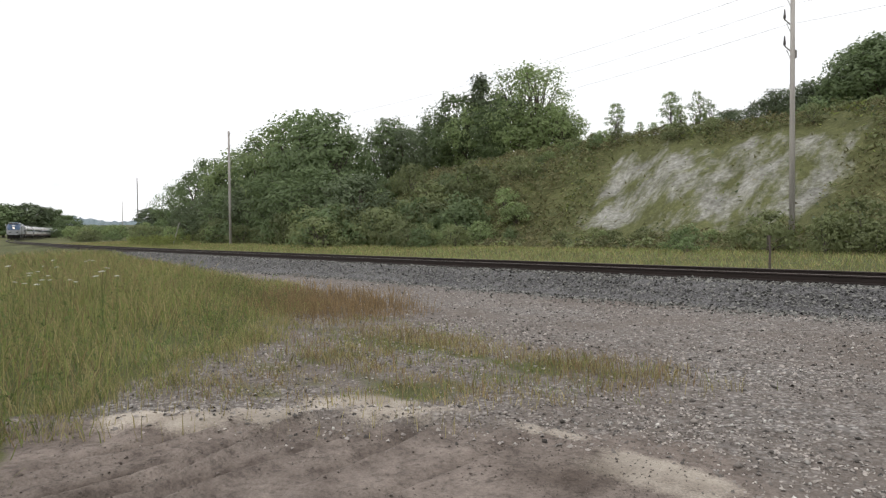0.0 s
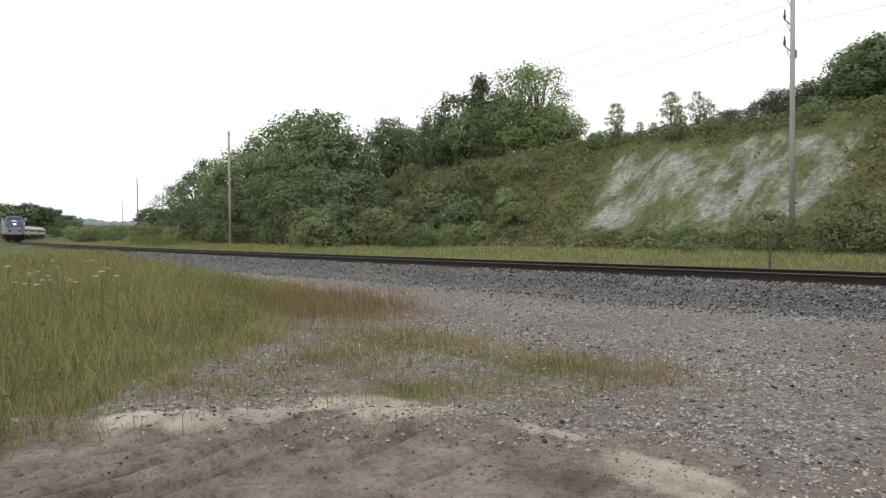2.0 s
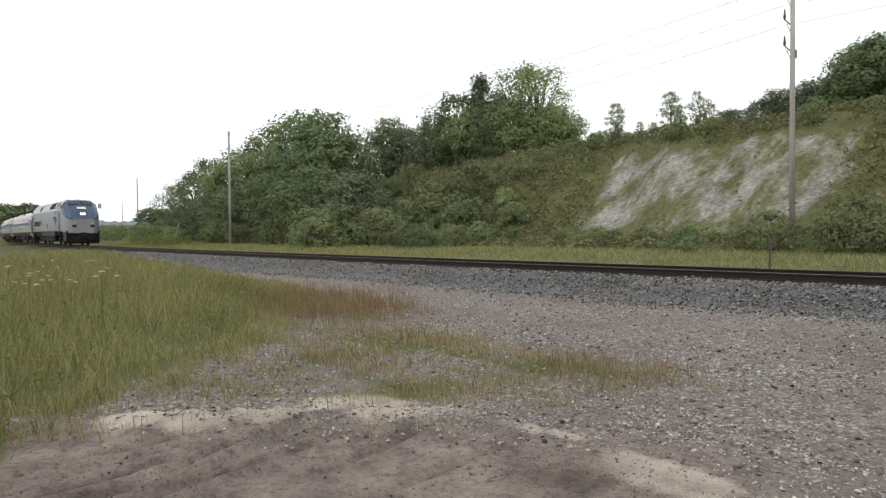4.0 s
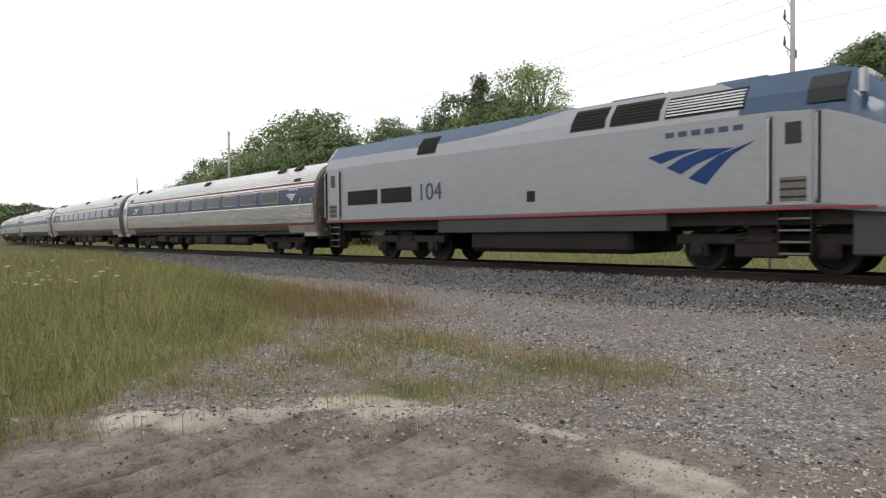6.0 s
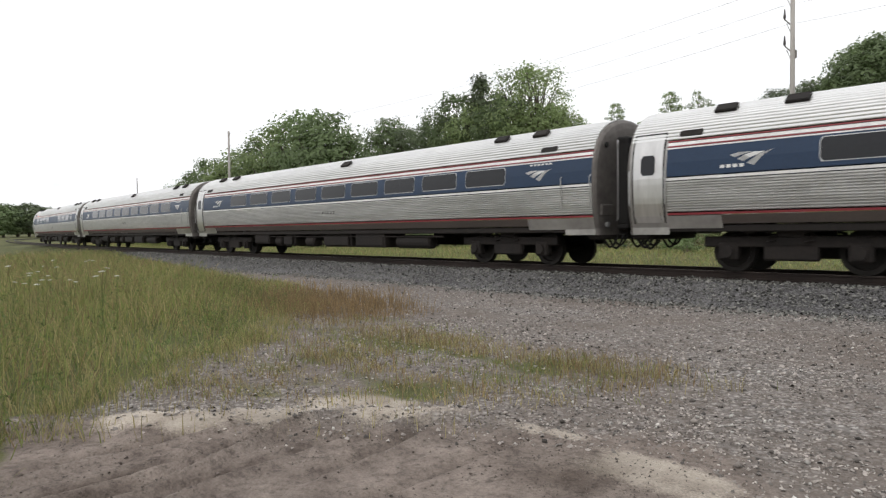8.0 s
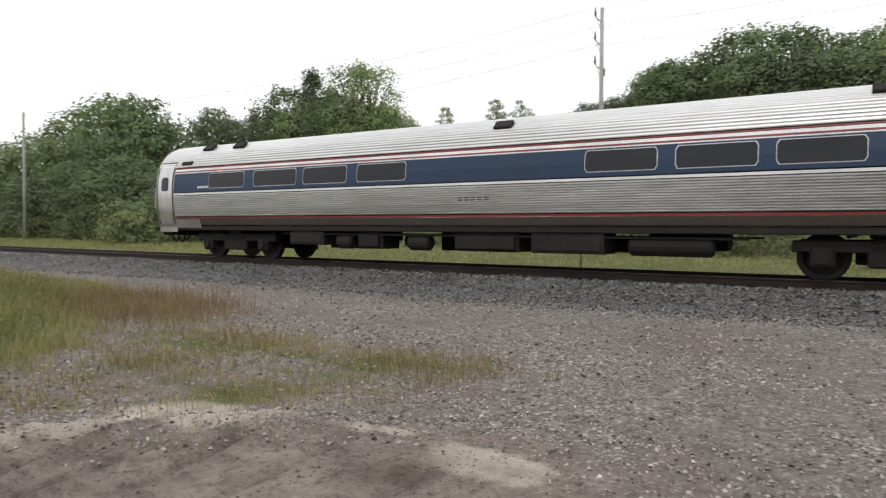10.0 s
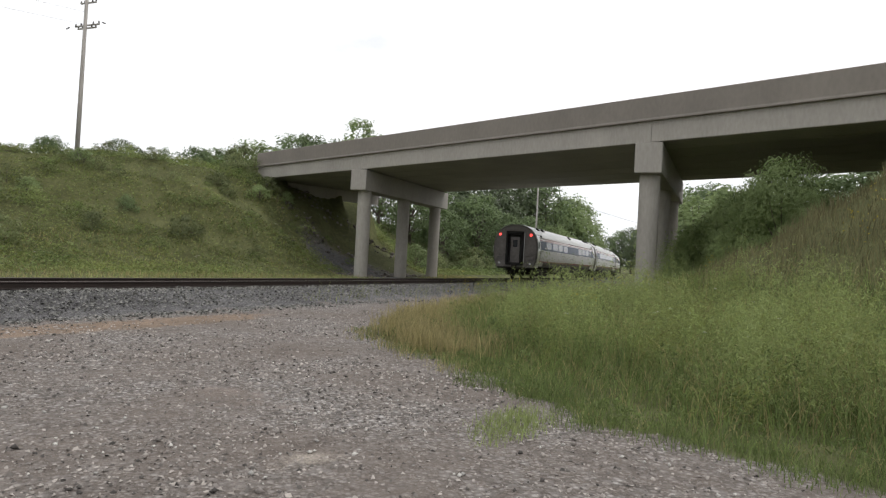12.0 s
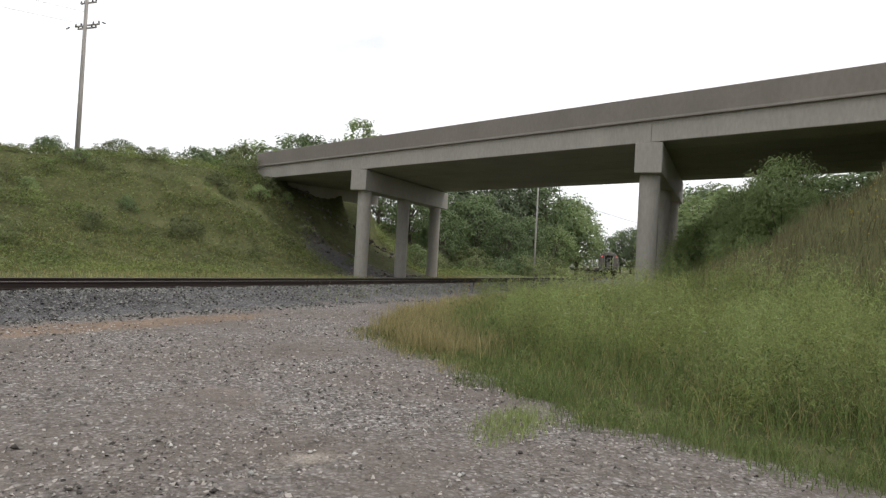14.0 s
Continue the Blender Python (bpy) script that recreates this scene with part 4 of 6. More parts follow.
    # car ends: rounded shoulder, dark diaphragm and gangway door
    for sg in (-1, 1):
        bm = bmesh.new()
        prof = [(w, z) for z, w in [(0.84, shell_w(1.0))] + [(z, shell_w(z)) for z in np.linspace(1.0, 3.8, 22)]] + [(0.2, 3.86)]
        loop = [(-w, z) for w, z in prof] + [(w, z) for w, z in prof[::-1]]
        rings = []
        for dx, sh in ((ends, 0.0), (ends + 0.05, 0.02), (ends + 0.1, 0.09), (ends + 0.12, 0.25)):
            rings.append([bm.verts.new((sg * dx, y * (1 - sh * 0.55), z if z < 1.2 else 1.2 + (z - 1.2) * (1 - sh * 0.35))) for y, z in loop])
        for a, b in zip(rings, rings[1:]):
            for i in range(len(loop) - 1):
                bm.faces.new((a[i], a[i + 1], b[i + 1], b[i]))
        bm.faces.new(rings[-1])
        part("end_wall", bm, STAINLESS_END, car, "stainless car end, its shaded dimness put into the colour", smooth=False)
        bm = bmesh.new()
        x0, x1 = sorted((sg * (ends + 0.08), sg * (ends + 0.42)))
        for y0, y1, z0, z1 in ((-0.62, -0.45, 1.1, 3.3), (0.45, 0.62, 1.1, 3.3), (-0.62, 0.62, 3.15, 3.36), (-0.62, 0.62, 0.98, 1.14)):
            add_box(bm, x0, x1, y0, y1, z0, z1, 0.04)
        part("diaphragm", bm, RUBBER, car, "black rubber gangway diaphragm")
        bm = bmesh.new()
        x0, x1 = sorted((sg * (ends + 0.09), sg * (ends + 0.13)))
        add_box(bm, x0, x1, -0.44, 0.44, 1.12, 3.14)
        gd = part("gangway_recess", bm, RUBBER, car)
        bm = bmesh.new()
        x0, x1 = sorted((sg * (ends + 0.12), sg * (ends + 0.15)))
        add_box(bm, x0, x1, -0.33, 0.33, 1.16, 2.95, 0.01)
        gdoor = part("gangway_door", bm, STAINLESS_END, car, "grey gangway door")
        bm = bmesh.new()
        x0, x1 = sorted((sg * (ends + 0.14), sg * (ends + 0.16)))
        add_box(bm, x0, x1, -0.17, 0.17, 2.25, 2.75, 0.01)
        part("door_window", bm, GLASS, gdoor)
        for sy in (-0.66, 0.66):
            bm = bmesh.new()
            add_tube(bm, [(sg * (ends + 0.1), sy, 1.2), (sg * (ends + 0.16), sy, 1.25), (sg * (ends + 0.16), sy, 3.2), (sg * (ends + 0.1), sy * 0.8, 3.36)], 0.025, 6)
            part("end_rail", bm, FRAME_METAL, car)
        for sy in (-1.12, 1.12):
            bm = bmesh.new()
            add_box(bm, *sorted((sg * (ends + 0.04), sg * (ends + 0.16))), sy - 0.26, sy + 0.26, 1.32, 1.62, 0.03)
            part("end_box", bm, STAINLESS_END, car)
            bm = bmesh.new()
            add_tube(bm, [(sg * (ends + 0.02), sy, 3.12), (sg * (ends + 0.15), sy, 3.12)], 0.085 if last and sg < 0 else 0.07, 14)
            part("marker_lamp", bm, LAMP_RED if last and sg < 0 else RUBBER, car, "glowing red marker lamp" if last and sg < 0 else "")
            bm = bmesh.new()
            add_tube(bm, [(sg * (ends + 0.02), sy, 1.1), (sg * (ends + 0.18), sy, 1.1)], 0.07, 10)
            part("jumper_socket", bm, FRAME_METAL, car)
        bm = bmesh.new()
        add_box(bm, *sorted((sg * (ends - 0.35), sg * (ends + 0.1))), -1.3, 1.3, 0.72, 1.05, 0.05)
        part("end_sill", bm, UNDER, car)
        coupler(car, sg * (ends - 0.28), sg)
        bogie(car, 9.2 if sg > 0 else -9.0)
    # floor and boxes below it
    bm = bmesh.new()
    add_box(bm, -ends, ends, -1.42, 1.42, 0.9, 1.06, 0.02)
    part("underframe", bm, UNDER, car)
    rnd = random.Random(5)
    x = -6.3
    while x < 6.2:
        w = rnd.uniform(0.5, 1.9)
        for sd in (-1, 1):
            bm = bmesh.new()
            zb = rnd.choice((0.36, 0.42, 0.5, 0.6))
            if rnd.random() < 0.2:
                add_tube(bm, [(x, sd * 1.12, 0.62), (x + 0.06, sd * 1.12, 0.62), (x + w - 0.06, sd * 1.12, 0.62), (x + w, sd * 1.12, 0.62)], [0.16, 0.22, 0.22, 0.16], 14)
            else:
                add_box(bm, x, x + w, *sorted((sd * 0.45, sd * rnd.uniform(1.25, 1.38))), zb, 0.92, 0.03)
                add_box(bm, x + 0.08, x + w - 0.08, *sorted((sd * 1.2, sd * 1.4)), zb + 0.07, 0.8, 0.01)
            part("equipment_box", bm, UNDER, car)
        x += w + rnd.uniform(0.2, 1.0)
    for sd in (-1, 1):
        bm = bmesh.new()
        add_tube(bm, [(-6.6, sd * 1.3, 0.82), (6.6, sd * 1.3, 0.80)], 0.03, 6)
        part("conduit", bm, UNDER, car)
    return car


def locomotive():
    loco = thing("diesel_locomotive", "silver and blue diesel passenger locomotive with headlights lit", "locomotive", "")
    X0 = 10.5                                          # front coupler in the engine's own space

    def hull_part(name, stations, rows, mat, label=""):
        """rows: from which point to which of each station's half section; both sides."""
        for sd in (-1, 1):
            bm = bmesh.new()
            g = [[bm.verts.new((X0 + x, sd * sec[k][0], sec[k][1])) for k in range(rows[0], rows[1] + 1)] for x, sec in stations]
            for a, b in zip(g, g[1:]):
                for k in range(len(a) - 1):
                    bm.faces.new((a[k], a[k + 1], b[k + 1], b[k]))
            part(name, bm, mat, loco, label)

    def sec(w, z0, z1, a, b, c):
        return [(w - 0.03, z0), (w, z0 + 0.1), (w, z1), a, b, (0.0, c)]
    full = sec(1.53, 1.34, 3.35, (1.40, 3.72), (1.02, 4.20), 4.29)
    nose = [(-0.42, sec(0.86, 1.15, 2.30, (0.83, 2.38), (0.80, 2.44), 2.48)),
            (-0.62, sec(1.16, 1.15, 2.42, (1.10, 2.55), (0.98, 2.68), 2.74)),
            (-0.98, sec(1.38, 1.2, 2.60, (1.30, 2.85), (1.05, 3.06), 3.12)),
            (-1.62, sec(1.50, 1.25, 2.88, (1.38, 3.28), (1.03, 3.62), 3.70)),
            (-2.15, sec(1.53, 1.30, 3.12, (1.40, 3.60), (1.02, 4.06), 4.14)),
            (-2.55, sec(1.53, 1.34, 3.26, (1.40, 3.70), (1.02, 4.19), 4.28)),
            (-3.6, full)]
    hull_part("nose_lower", nose, (0, 2), LOCO_SILVER, "silver lower nose and cab sides")
    hull_part("nose_cowl", nose, (2, 5), LOCO_BLUE, "blue sloping nose and cab roof")
    hull_part("body_side", [(-3.6, full), (-20.25, full)], (0, 2), LOCO_SILVER, "silver painted body side")
    hull_part("roof_shoulder", [(-3.6, full), (-4.3, full)], (2, 4), LOCO_BLUE)
    hull_part("roof_shoulder", [(-4.3, full), (-14.0, full)], (2, 4), LOCO_SILVER)
    hull_part("roof_shoulder", [(-14.0, full), (-20.25, full)], (2, 3), LOCO_SILVER)
    hull_part("roof_shoulder", [(-14.0, full), (-20.1, full)], (3, 4), LOCO_BLUE, "blue rear roof shoulder")
    hull_part("roof_shoulder", [(-20.1, full), (-20.25, full)], (3, 4), LOCO_SILVER)
    hull_part("roof", [(-3.6, full), (-20.25, full)], (4, 5), LOCO_BLUE)
    # slanting ends of the blue areas on the roof shoulder
    for sd in (-1, 1):
        for pts in (((-14.0, 3.73), (-12.2, 3.80), (-10.8, 3.95), (-9.2, 4.19), (-14.0, 4.19)), ((-4.3, 4.19), (-4.9, 4.19), (-4.3, 3.9))):
            bm = bmesh.new()
            bm.faces.new([bm.verts.new((X0 + x, sd * (1.405 - (z - 3.72) * 0.38 / 0.48), z + 0.003)) for x, z in pts])
            part("blue_sweep", bm, LOCO_BLUE, loco)
        bm = bmesh.new()
        add_box(bm, X0 - 20.25, X0 - 1.7, *sorted((sd * 1.50, sd * 1.538)), 1.335, 1.385)
        part("red_stripe", bm, STRIPE_RED, loco, "thin red stripe along the sill")
        bm = bmesh.new()
        add_box(bm, X0 - 13.9, X0 - 6.0, *sorted((sd * 1.3, sd * 1.5)), 0.92, 1.33, 0.02)
        part("side_skirt", bm, LOCO_SKIRT, loco, "dusty dark grey skirt")
        bm = bmesh.new()
        add_box(bm, X0 - 2.15, X0 - 0.75, *sorted((sd * 1.2, sd * 1.38)), 0.42, 1.32, 0.04)
        part("pilot_panel", bm, LOCO_SKIRT, loco, "dark grey panel ahead of the front bogie")
        # grilles and louvres
        for a, b, z0, z1 in ((-18.8, -17.0, 1.95, 2.46), (-16.8, -15.15, 1.95, 2.46)):
            bm = bmesh.new()
            add_box(bm, X0 + a, X0 + b, *sorted((sd * 1.5, sd * 1.537)), z0, z1)
            g = part("radiator_grille", bm, RUBBER, loco, "black intake grille")
            for k in range(5):
                bm = bmesh.new()
                add_box(bm, X0 + a + 0.03, X0 + b - 0.03, *sorted((sd * 1.53, sd * 1.552)), z0 + 0.05 + k * 0.1, z0 + 0.08 + k * 0.1)
                part("slat", bm, UNDER, g)
        sh = lambda z: 1.53 + (z - 3.35) * (1.40 - 1.53) / 0.37 if z < 3.72 else 1.40 + (z - 3.72) * (1.02 - 1.40) / 0.48
        for a, b, z0, z1, mt in ((-8.75, -7.7, 3.5, 4.08, RUBBER), (-7.55, -6.2, 3.5, 4.08, RUBBER), (-6.05, -4.2, 3.5, 4.02, UNDER), (-14.9, -14.0, 3.45, 4.02, RUBBER), (-2.95, -2.25, 3.42, 4.0, GLASS)):
            bm = bmesh.new()
            zs = [z0, 3.72, z1]
            f = [[bm.verts.new((X0 + x, sd * (sh(z) + 0.012), z)) for x in (a, b)] for z in zs]
            bk = [[bm.verts.new((X0 + x, sd * (sh(z) - 0.05), z)) for x in (a, b)] for z in zs]
            for p, q in zip(f, f[1:]):
                bm.faces.new((p[0], p[1], q[1], q[0]))
            for k in range(2):
                for e in (0, 1):
                    bm.faces.new((f[k][e], f[k + 1][e], bk[k + 1][e], bk[k][e]))
            bm.faces.new((f[0][0], f[0][1], bk[0][1], bk[0][0]))
            bm.faces.new((f[2][0], f[2][1], bk[2][1], bk[2][0]))
            g = part("cab_side_window" if mt is GLASS else "roof_grille", bm, mt, loco)
            if mt is not GLASS:
                for k in range(6):
                    zz = z0 + 0.06 + k * (z1 - z0 - 0.08) / 6
                    bm = bmesh.new()
                    add_box(bm, X0 + a + 0.03, X0 + b - 0.03, *sorted((sd * (sh(zz) - 0.02), sd * (sh(zz) + 0.025))), zz, zz + 0.03)
                    part("slat", bm, UNDER if mt is RUBBER else STAINLESS, g)
        # doors with hand rails
        for a, b in ((-3.55, -2.82), (-20.1, -19.4)):
            bm = bmesh.new()
            add_box(bm, X0 + a, X0 + b, *sorted((sd * 1.49, sd * 1.545)), 1.42, 3.3, 0.01)
            d = part("side_door", bm, LOCO_SILVER, loco, "silver engine-room door")
            bm = bmesh.new()
            add_box(bm, X0 + a + 0.2, X0 + b - 0.2, *sorted((sd * 1.53, sd * 1.551)), 2.65, 3.1, 0.01)
            part("door_window", bm, GLASS, d)
            # stands in for the hollow step recess: a flat plate coloured dark as shade
            bm = bmesh.new()
            add_box(bm, X0 + a + 0.1, X0 + b - 0.1, *sorted((sd * 1.53, sd * 1.55)), 1.5, 2.0, 0.01)
            part("kick_plate", bm, STAINLESS_END, d, "step recess as a flat plate, its shade put into the colour")
            for k in range(3):
                bm = bmesh.new()
                add_box(bm, X0 + a + 0.12, X0 + b - 0.12, *sorted((sd * 1.54, sd * 1.565)), 1.58 + k * 0.16, 1.61 + k * 0.16)
                part("toe_bar", bm, UNDER, d)
            for q in (a - 0.1, b + 0.1):
                bm = bmesh.new()
                X = X0 + q
                add_tube(bm, [(X, sd * 1.53, 1.5), (X, sd * 1.61, 1.53), (X, sd * 1.61, 3.2), (X, sd * 1.53, 3.24)], 0.02, 6)
                part("hand_rail", bm, FRAME_METAL, loco)
                # recess behind the rail has no depth; its shade is this near-black strip
                bm = bmesh.new()
                add_box(bm, X - 0.05, X + 0.05, *sorted((sd * 1.5, sd * 1.536)), 1.46, 3.26)
                part("rail_recess", bm, UNDER, loco)
            for k in range(4):
                st = bmesh.new()
                add_box(st, X0 + a + 0.05, X0 + b - 0.05, *sorted((sd * 1.22, sd * 1.46)), 0.42 + k * 0.24, 0.46 + k * 0.24)
                part("step", st, STAINLESS_END, loco, "worn boarding step")
            for q in (a + 0.03, b - 0.06):
                st = bmesh.new()
                add_box(st, X0 + q, X0 + q + 0.03, *sorted((sd * 1.2, sd * 1.47)), 0.42, 1.36)
                part("step_bracket", st, UNDER, loco)
        swoosh(loco, X0 - 6.45, 2.2, 1.0, LOGO_BLUE, sd, 1.536)
        lettering_bars(loco, X0 - 6.0, X0 - 4.1, 3.05, 0.12, 6, LETTER, sd, 1.534)
        fc = bpy.data.curves.new("road_number", "FONT")
        fc.body, fc.size, fc.extrude, fc.align_x = "104", 0.78, 0.004, "CENTER"
        fc.materials.append(LETTER)
        num = new("road_number", fc)
        num.parent = loco
        num.matrix_basis = pose(X0 - 14.25, sd * 1.54, 1.98, 90, 0, 0 if sd < 0 else 180)
        bm = bmesh.new()
        add_box(bm, X0 - 10.2, X0 - 9.9, *sorted((sd * 1.5, sd * 1.54)), 1.75, 2.05, 0.01)
        part("filler_cap", bm, UNDER, loco)
        bm = bmesh.new()
        add_box(bm, X0 - 1.95, X0 - 1.85, *sorted((sd * 1.52, sd * 1.8)), 3.45, 3.9, 0.02)
        part("mirror", bm, FRAME_METAL, loco, "bright cab mirror")
    # windscreens on the sloping nose
    for sd in (-1, 1):
        bm = bmesh.new()
        q = [(-1.70, 0.06, 3.785), (-1.70, 0.98, 3.735), (-2.13, 0.98, 4.10), (-2.13, 0.06, 4.145)]
        v = [bm.verts.new((X0 + x + 0.02, sd * y, z + 0.015)) for x, y, z in q]
        bm.faces.new(v)
        bmesh.ops.solidify(bm, geom=bm.faces[:], thickness=0.02)
        part("windscreen", bm, SCREEN, loco, "dark sloping windscreen")
        bm = bmesh.new()
        add_tube(bm, [(X0 - 0.8, sd * 0.13, 2.92), (X0 - 0.66, sd * 0.13, 2.90)], 0.1, 16)
        part("headlight", bm, LAMP_WHITE, loco, "lit headlight")
        bm = bmesh.new()
        add_tube(bm, [(X0 - 0.6, sd * 0.78, 2.05), (X0 - 0.36, sd * 0.74, 2.05)], 0.09, 14)
        part("ditch_light", bm, FRAME_METAL, loco, "unlit ditch light")
        bm = bmesh.new()
        add_box(bm, X0 - 0.6, X0 - 0.4, *sorted((sd * 0.55, sd * 0.9)), 1.68, 1.9, 0.02)
        part("nose_vent", bm, RUBBER, loco)
    bm = bmesh.new()
    add_box(bm, X0 - 0.86, X0 - 0.7, -0.32, 0.32, 2.78, 3.04, 0.03)
    part("headlight_housing", bm, RUBBER, loco)
    bm = bmesh.new()
    bm.faces.new([bm.verts.new((X0 - x + 0.03, y, z + 0.03)) for x, y, z in ((1.22, -0.36, 3.33), (1.22, 0.36, 3.33), (1.42, 0.36, 3.52), (1.42, -0.36, 3.52))])
    part("number_panel", bm, STRIPE_WHITE, loco, "white number panel with plain bars")
    bm = bmesh.new()
    v = [bm.verts.new((X0 - 0.42, sd * w, z)) for sd, w, z in ((-1, 0.83, 1.15), (-1, 0.86, 1.25), (-1, 0.86, 2.30), (-1, 0.80, 2.44), (1, 0.80, 2.44), (1, 0.86, 2.30), (1, 0.86, 1.25), (1, 0.83, 1.15))]
    bm.faces.new(v)
    part("nose_face", bm, LOCO_SILVER, loco)
    bm = bmesh.new()
    v = []
    for sd in (-1, 1):
        p = [(1.50, 1.34), (1.53, 1.44), (1.53, 3.35), (1.40, 3.72), (1.02, 4.20)]
        v += [(sd * w, z) for w, z in (p if sd < 0 else p[::-1])]
    bm.faces.new([bm.verts.new((X0 - 20.25, y, z)) for y, z in v])
    part("rear_wall", bm, LOCO_SILVER, loco)
    bm = bmesh.new()
    add_box(bm, X0 - 20.6, X0 - 20.25, -0.6, 0.6, 1.1, 3.2, 0.04)
    part("diaphragm", bm, RUBBER, loco, "black rear gangway")
    # plough, underframe, fuel tank, roof gear
    bm = bmesh.new()
    a = [bm.verts.new((X0 + x, y, z)) for x, y, z in ((-0.75, -1.35, 0.2), (-0.15, 0, 0.2), (-0.75, 1.35, 0.2), (-0.75, 1.35, 1.2), (-0.35, 0, 1.2), (-0.75, -1.35, 1.2))]
    bm.faces.new((a[0], a[1], a[4], a[5]))
    bm.faces.new((a[1], a[2], a[3], a[4]))
    bmesh.ops.solidify(bm, geom=bm.faces[:], thickness=0.04)
    part("plough", bm, UNDER, loco, "dark grey pilot plough")
    bm = bmesh.new()
    add_box(bm, X0 - 20.25, X0 - 0.75, -1.35, 1.35, 1.02, 1.36, 0.02)
    part("underframe", bm, UNDER, loco)
    bm = bmesh.new()
    add_box(bm, X0 - 12.6, X0 - 7.0, -1.4, 1.4, 0.36, 1.02, 0.12)
    part("fuel_tank", bm, UNDER, loco, "dark fuel tank")
    for a, b in ((-5.2, -4.0), (-10.2, -9.2), (-17.5, -15.2), (-8.0, -6.5)):
        bm = bmesh.new()
        add_box(bm, X0 + a, X0 + b, -0.7, 0.7, 4.22, 4.31, 0.03)
        part("roof_hatch", bm, LOCO_BLUE, loco)
    for xc in (-4.0, -15.9):
        bogie(loco, X0 + xc, 2.74, 0.508)
    coupler(loco, X0 - 0.35, 1)
    coupler(loco, X0 - 20.3, -1)
    return loco


ROW = [(4.69 + k * 2.03, 6.29 + k * 2.03) for k in range(9)]
CAFE = [(3.27, 4.92), (5.37, 7.17), (7.47, 9.12), (9.52, 11.17), (16.17, 17.77), (18.17, 19.75), (20.1, 21.6)]
FIT = 0.98                                           # the stock is a little shorter than the drawn lengths


def shorten(car):
    """Draws a car in along its length; the wheels stay round."""
    for ob in car.children_recursive:
        m = ob.matrix_basis.copy()
        m.translation.x *= FIT
        ob.matrix_basis = m
        if ob.type == "MESH" and not ob.name.startswith("wheel"):
            ob.data.transform(Matrix.Diagonal((FIT, 1, 1, 1)))
    return car


engine = shorten(locomotive())
first = shorten(coach("coach_a", ROW))
cars = [first] + [copy_thing(first, Matrix.Identity(4)) for _ in range(3)]
cars.append(shorten(coach("cafe", CAFE, last=True, front_door=True)))

# ---------------------------------------------------------------- vegetation
def fast_mesh(name, verts, loops, sizes, mat):
    """A mesh from arrays: corners of all faces one after another, and the size of each face."""
    me = bpy.data.meshes.new(name)
    me.vertices.add(len(verts))
    me.vertices.foreach_set("co", np.asarray(verts, np.float32).ravel())
    me.loops.add(len(loops))
    me.loops.foreach_set("vertex_index", np.asarray(loops, np.int32))
    me.polygons.add(len(sizes))
    starts = np.concatenate([[0], np.cumsum(sizes)[:-1]]).astype(np.int32)
    me.polygons.foreach_set("loop_start", starts)
    me.materials.append(mat)
    me.update(calc_edges=True)
    return me


def leaf_faces(rng, centres, size, up=0.35, slim=0.33, out=None):
    """Small pointed leaves at the places given; out: which way each clump's leaves face."""
    n = len(centres)
    nrm = rng.normal(size=(n, 3))
    if out is None:
        nrm[:, 2] = np.abs(nrm[:, 2]) * 0.8 + up
    else:
        nrm = 0.5 * nrm + 1.3 * out + np.array([0, 0, up])
    nrm /= np.linalg.norm(nrm, axis=1)[:, None] + 1e-6
    ref = rng.normal(size=(n, 3))
    a = np.cross(nrm, ref)
    a /= np.linalg.norm(a, axis=1)[:, None] + 1e-6
    b = np.cross(nrm, a)
    sc = size * rng.uniform(0.6, 1.35, n)[:, None]
    q = np.stack([centres - a * sc * 0.45 - b * sc * slim * 1.25, centres - a * sc * 0.45 + b * sc * slim * 1.25, centres + a * sc * 0.6], 1)
    return q.reshape(-1, 3), np.arange(3 * n), np.full(n, 3)


def crown_points(rng, kind, clusters, per):
    """Leaf places of a crown ten metres high, and the cluster centres."""
    cs = []
    while len(cs) < clusters:
        h = rng.uniform(0, 1)
        if kind == "pine":
            r, z0 = 2.3 * (1 - h) ** 0.8 + 0.15, 1.5 + 8.3 * h
        elif kind == "sparse":
            r, z0 = 1.9 * math.sin(math.pi * (0.15 + 0.8 * h)) + 0.2, 2.2 + 7.5 * h
        elif kind == "shrub":
            r, z0 = 6.2 * math.sqrt(max(0.0, 1 - h * h)) , 0.5 + 8.6 * h
        else:
            r, z0 = 3.6 * math.sin(math.pi * (0.2 + 0.74 * h)) ** 0.7, 1.3 + 8.3 * h
        a = rng.uniform(0, math.tau)
        r = r * (0.55 + 0.45 * math.sqrt(rng.uniform(0, 1))) * (1 + 0.3 * math.sin(3 * a + 5 * h + rng.uniform(0, 0.7)))
        cs.append((r * math.cos(a), r * math.sin(a), z0))
    cs = np.array(cs)
    spread = {"pine": 0.42, "sparse": 0.38, "shrub": 0.95}.get(kind, 0.58)
    off = np.clip(rng.normal(size=(clusters, per, 3)), -1.35, 1.35) * np.array([1, 1, 0.68])
    pts = cs[:, None, :] + off * spread * rng.uniform(0.7, 1.3, (clusters, 1, 1))
    out = off / (np.linalg.norm(off, axis=2, keepdims=True) + 1e-6)
    mid = cs - np.array([0, 0, 4.5])
    out = out + 0.7 * (mid / (np.linalg.norm(mid, axis=1, keepdims=True) + 1e-6))[:, None, :]
    return cs, pts.reshape(-1, 3), out.reshape(-1, 3)


